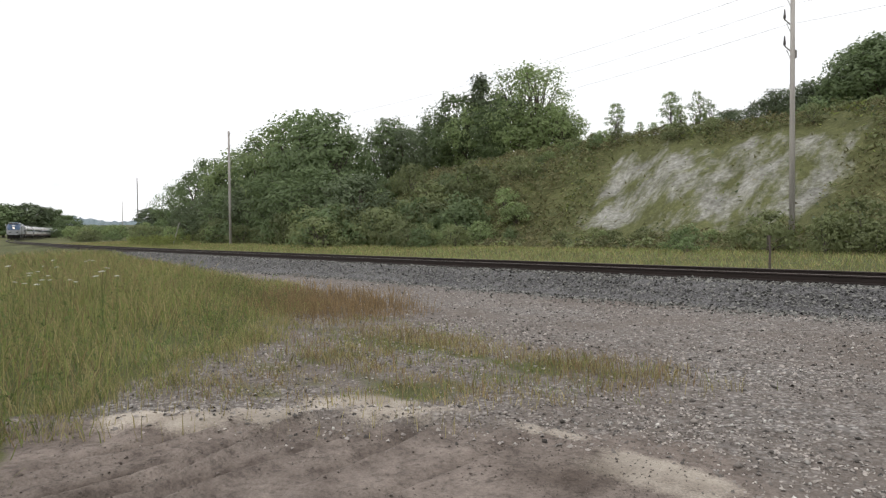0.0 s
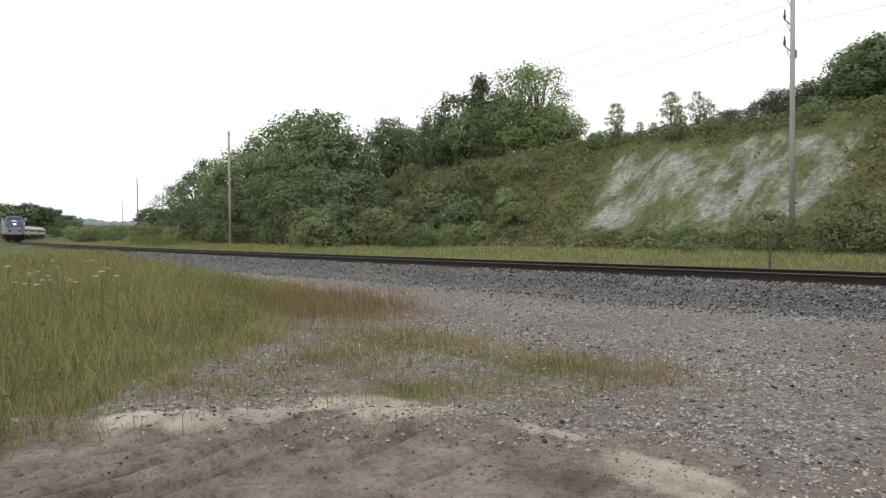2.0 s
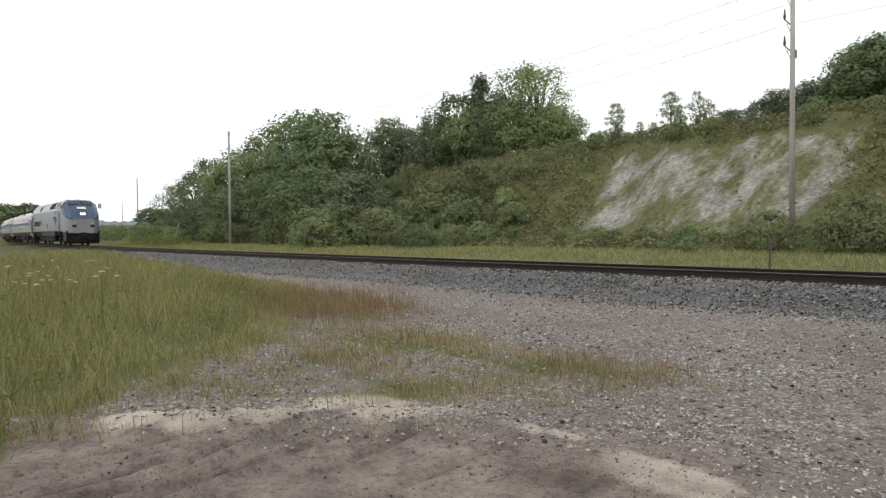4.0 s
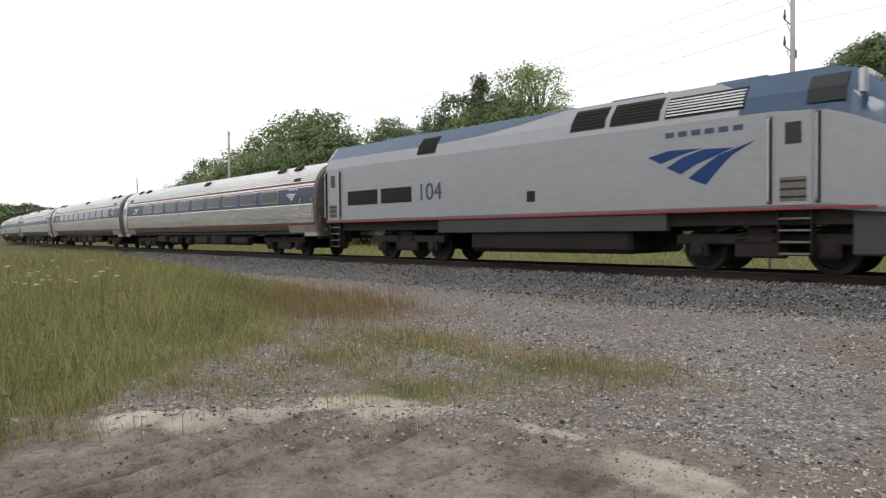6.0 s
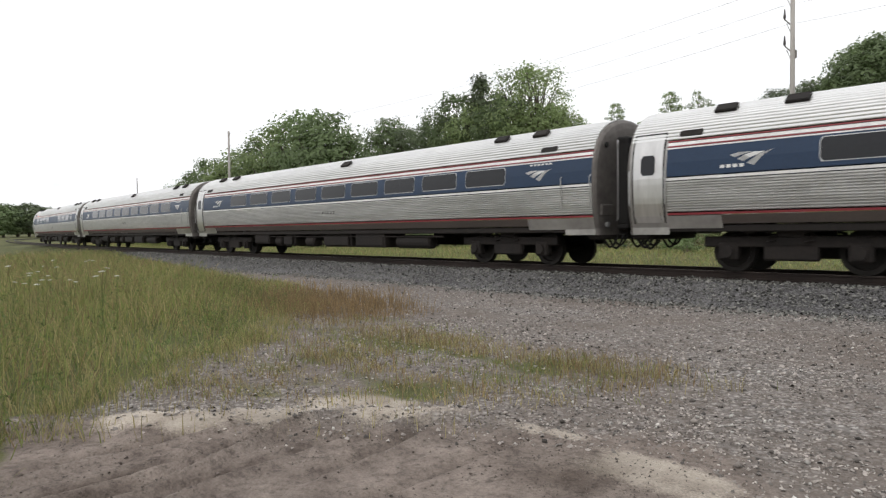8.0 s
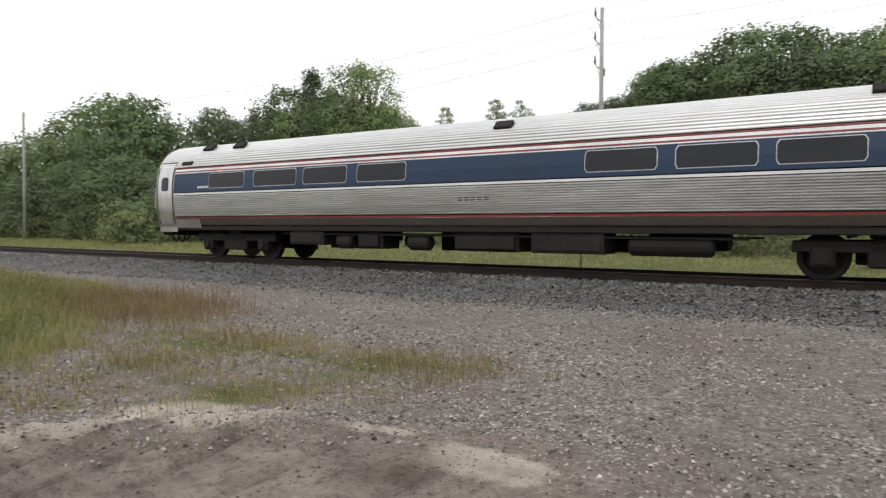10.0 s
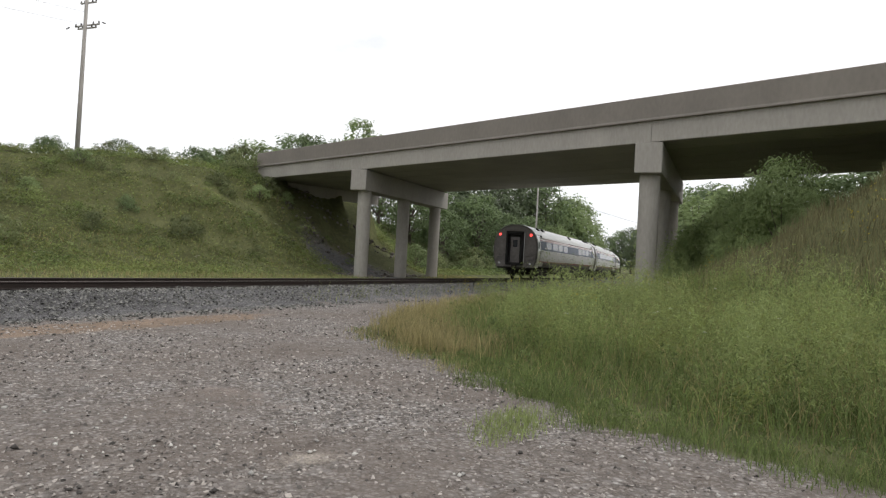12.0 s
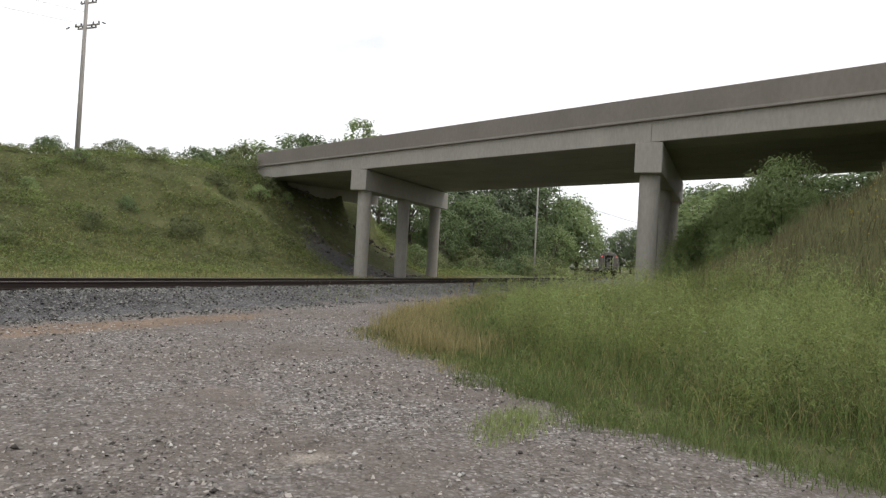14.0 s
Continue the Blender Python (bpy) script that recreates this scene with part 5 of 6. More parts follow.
def tree_model(kind, leaf_mat, seed, clusters, per, leaf, clump=False):
    rng = np.random.default_rng(seed)
    what = ("weed_clump", "weeds") if clump else ("shrub", "shrub") if kind == "shrub" else ("tree", "tree")
    ob = thing(what[0], "", what[1])
    cs, pts, out = crown_points(rng, kind, clusters, per)
    pts[:, 2] = np.maximum(pts[:, 2], 0.15)
    me = fast_mesh("crown", *leaf_faces(rng, pts, leaf, 0.35, 0.33, out), leaf_mat)
    crown = new("crown", me)
    crown.parent = ob
    bm = bmesh.new()
    if kind == "shrub":
        for c in cs[:1 if clump else 9]:
            add_tube(bm, [(c[0] * 0.05, c[1] * 0.05, -0.5), (c[0] * 0.35, c[1] * 0.35, c[2] * 0.5), tuple(c)], [0.2, 0.12, 0.05], 4)
    else:
        top = 9.2 if kind in ("pine", "sparse") else 8.2
        r0 = 0.13 if kind == "sparse" else 0.24
        wob = [(rng.normal() * 0.12 * k, rng.normal() * 0.12 * k, top * k / 5) for k in range(6)]
        wob[0] = (0, 0, -0.6)
        add_tube(bm, wob, [r0 * (1.15 - 0.19 * k) for k in range(6)], 7)
        for c in cs[::max(1, len(cs) // 22)]:
            k = min(5, max(1, int(c[2] * 0.55 / top * 5)))
            s = Vector(wob[k])
            e = Vector(c)
            add_tube(bm, [s, s.lerp(e, 0.5) + Vector((0, 0, 0.25)), e], [r0 * 0.42, r0 * 0.26, r0 * 0.08], 4, False)
    part("trunk" if kind != "shrub" else "stem", bm, BARK, ob)
    return ob


KINDS = {"round": [("round", LEAF, 11, 175, 26, 0.3), ("round", LEAF, 12, 175, 26, 0.3), ("round", LEAF_LIGHT, 13, 170, 26, 0.3)],
         "dark": [("round", LEAF_DARK, 21, 175, 26, 0.3), ("round", LEAF_DARK, 22, 170, 26, 0.3), ("round", LEAF, 23, 175, 26, 0.3)],
         "far": [("round", LEAF_DARK, 24, 90, 34, 0.48), ("round", LEAF, 25, 90, 34, 0.48)],
         "pine": [("pine", LEAF_DARK, 31, 170, 26, 0.24)],
         "light": [("round", LEAF_LIGHT, 41, 95, 42, 0.22), ("round", LEAF_LIGHT, 42, 90, 42, 0.22)],
         "sparse": [("sparse", LEAF_LIGHT, 51, 80, 30, 0.26), ("sparse", LEAF_LIGHT, 52, 72, 28, 0.26)],
         "bushy": [("shrub", LEAF_FRESH, 71, 260, 90, 0.24), ("shrub", LEAF_FRESH, 72, 260, 90, 0.24)],
         "clump": [("shrub", GRASS_LUSH, 81, 44, 14, 0.62), ("shrub", LEAF_BUSH, 82, 44, 14, 0.62), ("shrub", GRASS_DEEP, 83, 44, 14, 0.6), ("shrub", GRASS_LIGHT, 84, 40, 14, 0.55)],
         "shrub": [("shrub", LEAF_BUSH, 61, 70, 18, 0.7), ("shrub", LEAF_BUSH, 62, 66, 18, 0.7), ("shrub", LEAF, 63, 70, 18, 0.7), ("shrub", LEAF_LIGHT, 64, 66, 18, 0.66)]}
LABELS = {"round": "broad green deciduous tree with a dense uneven crown", "dark": "dark green leafy tree with a dense crown",
          "far": "distant leafy tree on the horizon", "pine": "narrow dark conifer with a pointed top", "light": "pale green tree with an open airy crown",
          "sparse": "young slender tree with sparse light leaves", "bushy": "large leafy bush on the embankment", "shrub": "low wild shrub on the grassy slope", "clump": "soft mound of leafy weeds on the slope"}
MODELS = {}
V_RNG = random.Random(77)


def plant(kind, x, y, h, wide=1.0, variant=None, label=None, sink=0.05):
    k = V_RNG.randrange(len(KINDS[kind])) if variant is None else variant
    m = Matrix.Translation((x, y, ground_z(x, y) - sink)) @ Matrix.Rotation(V_RNG.uniform(0, math.tau), 4, "Z") @ Matrix.Diagonal((h / 10 * wide, h / 10 * wide, h / 10, 1))
    if (kind, k) not in MODELS:
        ob = MODELS[kind, k] = tree_model(*KINDS[kind][k], clump=kind == "clump")
        tagged(ob, label or LABELS[kind], group="weed clumps on the slope" if kind == "clump" else "shrubs on the slopes" if kind == "shrub" else "trees of the wood")
        ob.matrix_basis = m
        ob.scale = (1, 1, 1)
        ob.matrix_basis = m
        return ob
    src = MODELS[kind, k]
    keep = src.matrix_basis.copy()
    src.matrix_basis = Matrix.Identity(4)
    o = copy_thing(src, m)
    src.matrix_basis = keep
    if label:
        o["label"] = label
    return o


WOODS_LEFT = {"round": [(-52.5, 131.4, 9.7), (-44.4, 120.1, 11.1), (-38.6, 112.0, 12.5), (-31.5, 102.8, 12.4), (-25.8, 95.6, 13.2), (-21.3, 89.5, 14.2), (-18.0, 85.6, 14.5), (-14.6, 81.2, 13.7), (-12.7, 79.0, 12.1), (-34.5, 106.6, 10.1), (-27.3, 97.2, 10.0), (-27.3, 107.1, 10.5), (-19.9, 97.5, 11.4), (-13.9, 89.9, 6.2)],
    "dark": [(-41.2, 107.4, 5.6), (-34.0, 97.8, 6.9), (-28.1, 90.2, 7.2), (-25.1, 86.4, 7.3), (-19.7, 79.6, 8.2), (-14.8, 73.5, 8.2), (-11.3, 69.6, 7.6), (-8.5, 66.0, 6.9), (-16.9, 76.1, 5.8), (-12.5, 70.9, 5.0)]}
CREST = {"light": [(-15.0, 106.0, 8.9), (10.4, 88.9, 13.4), (12.2, 86.1, 12.9)],
    "dark": [(-9.9, 112.6, 11.3), (-8.4, 110.7, 12.1), (-5.8, 107.3, 9.5), (-3.0, 103.5, 9.1), (-0.3, 100.0, 10.1)],
    "round": [(1.9, 97.5, 12.5), (4.2, 94.4, 9.9), (6.8, 91.2, 9.1), (9.2, 88.5, 9.8), (12.7, 84.6, 7.7), (14.2, 82.8, 7.0), (0.7, 99.0, 9.0)],
    "pine": [(5.4, 96.3, 14.3), (7.7, 93.2, 11.0), (16.2, 83.4, 4.7), (15.5, 84.1, 6.0)]}
YOUNG = {"sparse": [(17.6, 67.8, 4.2), (19.4, 65.7, 2.0), (21.6, 63.4, 4.4), (22.3, 62.6, 3.0), (23.4, 61.2, 4.0), (24.1, 60.4, 3.1)],
    "dark": [(31.5, 74.6, 4.0), (32.2, 73.8, 4.0), (34.3, 71.7, 4.6), (35.2, 70.1, 5.4), (36.0, 69.7, 4.4), (37.2, 68.0, 5.4), (38.2, 66.9, 5.9), (39.4, 66.1, 5.8), (40.7, 64.2, 8.1), (41.7, 63.5, 8.9)]}
RIDGE = {"round": [(39.5, 61.4, 8.0), (40.3, 60.3, 7.9), (42.5, 58.1, 8.8), (43.8, 56.5, 10.5), (45.8, 54.9, 10.9), (47.5, 52.7, 10.6), (49.2, 51.2, 10.1), (51.2, 49.2, 10.0), (53.1, 47.1, 10.8), (54.2, 45.8, 10.9), (50.2, 38.9, 7.4), (51.2, 37.6, 6.6)],
    "dark": [(41.5, 51.9, 7.3), (43.9, 49.3, 7.4), (46.9, 46.5, 7.6), (49.1, 44.1, 7.3), (51.6, 42.0, 7.6), (54.9, 32.9, 6.1), (56.2, 31.7, 6.0), (60.7, 27.2, 6.1), (63.1, 25.2, 6.6), (64.0, 24.3, 5.7)],
    "sparse": [(50.3, 34.5, 7.1), (51.5, 33.6, 6.7), (56.1, 28.7, 7.7), (57.1, 27.7, 7.6)]}
BEYOND = {"dark": [(67.2, 10.5, 3.0), (69.3, 9.5, 2.6), (94.8, 5.4, 6.0), (95.9, 3.3, 6.3), (97.0, 1.1, 6.4), (103.9, -5.3, 8.5), (110.8, -16.0, 12.4), (119.0, -38.2, 13.9), (122.5, -43.4, 16.2), (125.9, -48.8, 18.4), (129.0, -54.5, 18.3), (110.7, -40.9, 13.3), (103.2, -43.4, 9.6), (129.1, -59.1, 18.1), (199.1, -115.1, 8.8), (222.5, -134.4, 13.3), (215.7, -136.1, 15.5), (209.3, -136.7, 16.4), (198.4, -135.1, 17.1)],
    "round": [(100.0, -1.9, 8.5), (107.7, -8.4, 11.5), (107.4, -11.1, 11.9), (126.1, -60.9, 19.0), (126.7, -64.0, 14.8), (128.2, -67.8, 16.5), (131.6, -72.0, 15.7), (113.5, -52.3, 10.3), (115.9, -58.8, 9.4)],
    "sparse": [(110.4, -19.0, 16.4)]}
BEHIND_PIER = {"dark": [(98.8, -20.5, 9.5), (103.0, -26.5, 10.5), (101.0, -31.0, 9.0), (110.0, -32.5, 11.5), (92.0, -15.0, 9.0)]}
NEAR_RIGHT = {"round": [(55.5, -42.7, 9.7), (52.7, -42.9, 10.0), (50.0, -43.1, 9.6), (47.0, -37.3, 8.0)],
    "bushy": [(22.2, -21.6, 4.5), (27.3, -23.5, 5.1), (24.4, -22.2, 4.6), (29.0, -22.5, 4.0), (20.9, -21.5, 2.2)]}
FAR = {"dark": [(-181.5, 275.6, 13.7), (-182.7, 286.7, 14.5), (-176.6, 284.7, 14.4), (-177.4, 295.9, 12.7), (-176.2, 302.4, 11.9), (-146.9, 261.6, 8.5), (-179.9, 264.7, 13.8)],
    "round": [(-75.9, 174.2, 10.0), (-66.0, 156.7, 8.3), (-82.3, 182.3, 4.9), (-100.4, 190.1, 5.1), (-94.9, 187.3, 5.2), (-86.8, 180.2, 4.7), (-110.1, 202.0, 4.3), (-80.0, 172.3, 3.7), (-61.1, 147.9, 5.0), (-145.3, 251.0, 5.6)]}

for wood in (WOODS_LEFT, CREST, YOUNG, RIDGE, BEYOND, BEHIND_PIER, NEAR_RIGHT, FAR):
    for kind, places in wood.items():
        for x, y, h in places:
            hh = h * 1.03
            wide = 1.0
            if kind in ("round", "dark") and h < 9:
                wide = 1.35
            if kind == "bushy":
                hh, wide = h * 1.0, 0.66
            if wood is FAR:
                wide = 1.7
                hh = h * (0.72 if kind == "round" else 1.0)
            plant("far" if wood is FAR else kind, x, y, hh, wide)

# more wood behind the far end of the deck, and a mound of bushes where the cutting meets the wood
for x, y, h in ((33.0, -37.5, 8.5), (36.5, -38.5, 9.0), (30.0, -38.5, 8.0), (40.0, -40.0, 9.0)):
    plant("round", x, y, h, 1.35, 0)
for k in range(26):
    px, r = V_RNG.uniform(-0.19, 0.05), V_RNG.uniform(58, 74)
    plant("shrub", r * math.sin(px), r * math.cos(px), V_RNG.uniform(2.6, 4.4), V_RNG.uniform(0.9, 1.2), V_RNG.choice((0, 2, 2, 1)))


for k in range(20):
    a, r = radians(V_RNG.uniform(108, 122.5)), V_RNG.uniform(92, 122)
    x, y = r * math.sin(a), r * math.cos(a)
    if abs(track_su([x], [y])[1][0]) > 8:
        plant("shrub", x, y, V_RNG.uniform(2.2, 4.6), V_RNG.uniform(0.9, 1.3), V_RNG.choice((0, 1, 2)))


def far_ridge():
    """A low wooded hill on the horizon, its treetops as an uneven edge; its colour holds the haze."""
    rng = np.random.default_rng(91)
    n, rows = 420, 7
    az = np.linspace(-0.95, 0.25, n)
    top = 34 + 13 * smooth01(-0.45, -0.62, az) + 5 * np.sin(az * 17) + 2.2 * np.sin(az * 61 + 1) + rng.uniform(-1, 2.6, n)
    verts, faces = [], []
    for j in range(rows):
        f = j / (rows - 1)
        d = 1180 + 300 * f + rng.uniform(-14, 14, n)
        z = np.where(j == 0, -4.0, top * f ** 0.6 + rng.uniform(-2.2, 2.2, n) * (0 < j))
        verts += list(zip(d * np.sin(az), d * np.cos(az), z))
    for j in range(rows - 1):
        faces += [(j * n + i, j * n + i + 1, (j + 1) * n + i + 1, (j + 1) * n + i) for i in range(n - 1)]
    tagged(mesh_ob("backdrop", verts, faces, FAR_WOOD_HAZED), "low wooded ridge on the horizon, haze put into its blue-green colour", "hills", kind="structure")


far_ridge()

# shrubs: a thicket where the cutting begins, loose ones along the slopes
SHRUBS = ((58, -98, -46, 17.5, 34, 2.0, 4.2), (26, -48, -36, 17, 33, 0.9, 2.2), (13, -17, 4, 17.5, 24, 0.9, 2.1), (30, -44, -2, 35.5, 42, 0.8, 1.7),
          (34, 2, 44, 18, 33, 0.7, 1.8), (14, 0, 24, 22, 34, 1.2, 2.4), (10, 40, 56, 22, 32, 1.2, 2.4), (16, 60, 105, 13, 28, 1.2, 3.0), (14, -40, -10, 21, 25, 0.7, 1.4), (24, -240, -130, 12, 26, 2.0, 4.5), (12, -130, -96, 14, 24, 1.5, 3.2))
for n, s0, s1, u0, u1, h0, h1 in SHRUBS:
    for _ in range(n):
        s, u = V_RNG.uniform(s0, s1), V_RNG.uniform(u0, u1)
        x, y, _h = on_track(s, u)
        h = V_RNG.uniform(h0, h1)
        plant("shrub", float(x), float(y), h, V_RNG.uniform(0.8, 1.25))
for k in range(150):
    s, u = V_RNG.uniform(0, 46), V_RNG.uniform(14, 34)
    x, y, _h = on_track(s, u)
    plant("clump", float(x), float(y), V_RNG.uniform(0.5, 1.3) * (0.7 + 0.02 * (u - 14)), V_RNG.uniform(1.0, 1.7))
for s, u, h in ((-13.5, 20.5, 2.3), (-9.0, 21.0, 2.6), (-6.0, 20.0, 2.4), (-3.5, 19.0, 2.5), (-46, 19.5, 2.6), (-43, 19.0, 2.4), (20, 19.5, 1.7), (31, 18, 1.5), (13, 18.5, 1.8)):
    x, y, _h = on_track(s, u)
    plant("shrub", float(x), float(y), h, 1.1, 0)


def blades(name, x, y, h, w, mat, label, lean=0.35, seed=1, plain=False):
    """Grass blades at the places given, as one sheet of stuff; plain: three corners each, for far slopes."""
    rng = np.random.default_rng(seed)
    n = len(x)
    z = height(x, y) - 0.02
    a = rng.uniform(0, math.tau, n)
    ln = rng.uniform(0.1, 1.0, n) * lean * h
    la = rng.uniform(0, math.tau, n)
    d = np.stack([np.cos(a), np.sin(a), np.zeros(n)], -1) * (w / 2)[:, None]
    l = np.stack([np.cos(la) * ln, np.sin(la) * ln, np.zeros(n)], -1)
    p = np.stack([x, y, z], -1)
    up = np.stack([np.zeros(n), np.zeros(n), h], -1)
    mid = p + up * 0.55 + l * 0.32
    tip = p + up * (1 - 0.25 * (ln / h)[:, None]) + l
    if plain:
        v = np.stack([p - d, p + d, tip], 1).reshape(-1, 3)
        return tagged(new(name, fast_mesh(name, v, np.arange(3 * n), np.full(n, 3), mat)), label, "grass", kind="stuff")
    v = np.stack([p - d, p + d, mid + d * 0.8, mid - d * 0.8, tip], 1).reshape(-1, 3)
    b = (np.arange(n) * 5)[:, None]
    loops = np.concatenate([b + np.array([[0, 1, 2, 3]]), b + np.array([[3, 2, 4]])], 1).ravel()
    sizes = np.tile([4, 3], n)
    ob = new(name, fast_mesh(name, v, loops, sizes, mat))
    return tagged(ob, label, "grass", kind="stuff")


def scatter(rng, n, x0, x1, y0, y1, inside, thin=9.0, power=1.0):
    """Random places in a stretch of the plan where inside() holds, thinning with the distance from the lot."""
    xs, ys = [], []
    got = 0
    while got < n:
        x, y = rng.uniform(x0, x1, 40000), rng.uniform(y0, y1, 40000)
        keep = (inside(x, y) > rng.uniform(0.15, 0.85, 40000)) & (rng.uniform(0, 1, 40000) < np.minimum(1, (thin / np.maximum(np.hypot(x, y), 1)) ** power))
        xs.append(x[keep])
        ys.append(y[keep])
        got += keep.sum()
    return np.concatenate(xs)[:n], np.concatenate(ys)[:n]


G = np.random.default_rng(3)


def stand(name, n, area, inside, h0, h1, w0, w1, mat, label, thin=9.0, power=1.0, lean=0.6, seed=1, low=None):
    x, y = scatter(G, n, *area, inside, thin, power)
    h = G.uniform(h0, h1, n)
    h = h * (0.8 + 0.32 * wave(x, y, 1.0, 1.5) + 0.25 * wave(x, y, 2.7))
    if low is not None:
        h = h * low(x, y)
    dist = np.hypot(x, y)
    w = G.uniform(w0, w1, n) * np.clip(dist / 14, 0.75, 3)
    return blades(name, x, y, h, w, mat, label, lean, seed)


def left_low(x, y):
    return 0.45 + 0.55 * smooth01(0.2, 2.2, left_depth(x, y))


def left_depth(x, y):
    edge = np.interp(y, [3.5, 4.7, 5.4, 6.9, 9.4, 12.0, 13.3, 16, 20, 32, 75, 160], [-2.7, -3.2, -3.3, -3.1, -2.8, -3.2, -2.9, -3.6, -5.3, -13.5, -42, -100])
    return edge - x


def right_low(x, y):
    edge = np.interp(x, [3.0, 3.8, 4.7, 5.5, 7.4, 9.5, 13.0, 18, 24, 40, 80], [-5.2, -4.6, -4.15, -3.6, -3.3, -3.2, -2.7, -5.4, -9.4, -21, -54])
    return (0.2 + 0.8 * smooth01(0.1, 2.4, edge - y + 0.3 * wave(x, y, 1.7, 2))) * (0.92 + 0.3 * wave(x, y, 0.95, 3))


def bank_depth(x, y):
    return np.interp(x, [3.0, 3.8, 4.7, 5.5, 7.4, 9.5, 13.0, 18, 24, 40, 80], [-5.2, -4.6, -4.15, -3.6, -3.3, -3.2, -2.7, -5.4, -9.4, -21, -54]) - y


def bank(x, y):
    """The lush foot of the near approach, below its drier slope."""
    return right_meadow(x, y) * smooth01(1.7, 0.9, height(x, y, False))


LA = (-26, -1.5, 3.4, 46)
RA = (2.8, 34, -34, -2.0)
stand("meadow_grass", 28000, LA, left_meadow, 0.45, 0.85, 0.008, 0.016, GRASS_GREEN, "tall green meadow grass", lean=1.0, low=left_low, seed=2)
stand("meadow_grass", 26000, LA, left_meadow, 0.4, 0.9, 0.006, 0.014, GRASS_DRY, "dry yellow grass stalks in the meadow", lean=1.0, low=left_low, seed=3)
stand("meadow_grass", 9000, LA, left_meadow, 0.25, 0.6, 0.012, 0.022, GRASS_DEEP, "deep green grass at the meadow's foot", lean=1.0, low=left_low, seed=4)
stand("meadow_grass", 6000, LA, left_meadow, 0.6, 0.95, 0.008, 0.014, GRASS_RUST, "brown seed stalks in the meadow", lean=1.0, low=left_low, seed=5)
stand("meadow_edge_grass", 3000, (-7, 0, 4.7, 20), lambda x, y: 0.75 * np.exp(-((left_depth(x, y) + 0.25 + 0.25 * wave(x, y, 2.3, 1)) / 0.45) ** 2), 0.08, 0.34, 0.006, 0.012, GRASS_DRY, "short dry grass spilling onto the gravel", lean=0.9, seed=10)
stand("meadow_edge_grass", 2300, (-7, 0, 4.7, 20), lambda x, y: 0.75 * np.exp(-((left_depth(x, y) + 0.2 + 0.25 * wave(x, y, 2.3, 1)) / 0.4) ** 2), 0.08, 0.3, 0.006, 0.012, GRASS_GREEN, "short green grass spilling onto the gravel", lean=0.9, seed=11)
stand("rusty_weeds", 3800, (-5.5, 1.0, 10.0, 22), lambda x, y: 0.85 * blob(x, y, -3.0, 14.5, 1.3, 2.8, 0.3) + 0.7 * blob(x, y, -1.5, 13.0, 1.2, 1.4), 0.15, 0.5, 0.008, 0.015, GRASS_RUST, "rust-brown dry weeds at the meadow's edge", seed=6)
stand("gravel_weeds", 6000, (-4.0, 3.5, 5.2, 15), lambda x, y: patchy(x, y) * (0.36 + 0.35 * wave(x, y, 1.3) + 0.45 * wave(x, y, 5.7, 1)), 0.04, 0.2, 0.006, 0.012, GRASS_DRY, "sparse dry weeds in the gravel", lean=0.8, seed=7)
stand("gravel_weeds", 2600, (-3.5, 3.5, 5.6, 14), lambda x, y: patchy(x, y) * (0.36 + 0.35 * wave(x, y, 1.6, 2) + 0.45 * wave(x, y, 6.1, 3)), 0.04, 0.2, 0.007, 0.013, GRASS_GREEN, "sparse green weeds in the gravel", lean=0.7, seed=8)
stand("gravel_weeds", 2200, (-4.0, 3.5, 5.6, 15), lambda x, y: patchy(x, y) * (0.45 + 0.3 * wave(x, y, 1.4, 4) + 0.3 * wave(x, y, 5.1, 5)), 0.06, 0.28, 0.006, 0.012, GRASS_RUST, "rust-brown stalks in the gravel", lean=0.7, seed=50)
stand("sand_weeds", 300, (-3.2, 0.4, 4.7, 6.3), lambda x, y: 0.4 + 0 * x, 0.08, 0.28, 0.006, 0.012, GRASS_DRY, "single dry stalks in the pale sand", lean=0.5, seed=9)
stand("bank_grass", 36000, (2.8, 26, -22, -2.0), bank, 0.5, 1.15, 0.009, 0.018, GRASS_LUSH, "tall lush green grass on the bank", lean=1.0, low=right_low, seed=12)
stand("bank_grass", 26000, (2.8, 26, -22, -2.0), bank, 0.3, 0.75, 0.012, 0.022, GRASS_DEEP, "deep green grass on the bank", lean=1.0, low=right_low, seed=13)
stand("bank_grass", 12000, (2.8, 26, -22, -2.0), bank, 0.6, 1.255, 0.007, 0.014, GRASS_DRY, "dry yellow stalks on the bank", lean=1.0, low=right_low, seed=14)
stand("bank_edge_grass", 6000, (8.5, 24, -12, -2), lambda x, y: right_meadow(x, y) * smooth01(8.5, 11.5, x) * smooth01(2.4, 0.2, np.interp(x, [7.4, 9.5, 13.0, 18, 24], [-3.3, -3.2, -2.7, -5.4, -9.4]) - y), 0.35, 0.75, 0.009, 0.016, GRASS_DRY, "straw-yellow grass at the bank's tip", seed=15)
stand("bank_hill_grass", 26000, (3, 34, -40, -6), lambda x, y: right_meadow(x, y) * (0.15 + 0.85 * smooth01(0.6, 1.5, height(x, y, False))), 0.35, 0.8, 0.012, 0.022, HILL_GRASS, "dull brown-green grass up the approach slope", seed=16)
stand("bank_edge_grass", 3600, (3.2, 18, -9, -1.5), lambda x, y: 0.75 * np.exp(-((bank_depth(x, y) + 0.1 + 0.25 * wave(x, y, 2.3, 1)) / 0.4) ** 2), 0.06, 0.24, 0.006, 0.012, GRASS_DEEP, "short green grass spilling onto the gravel", lean=0.9, seed=18)
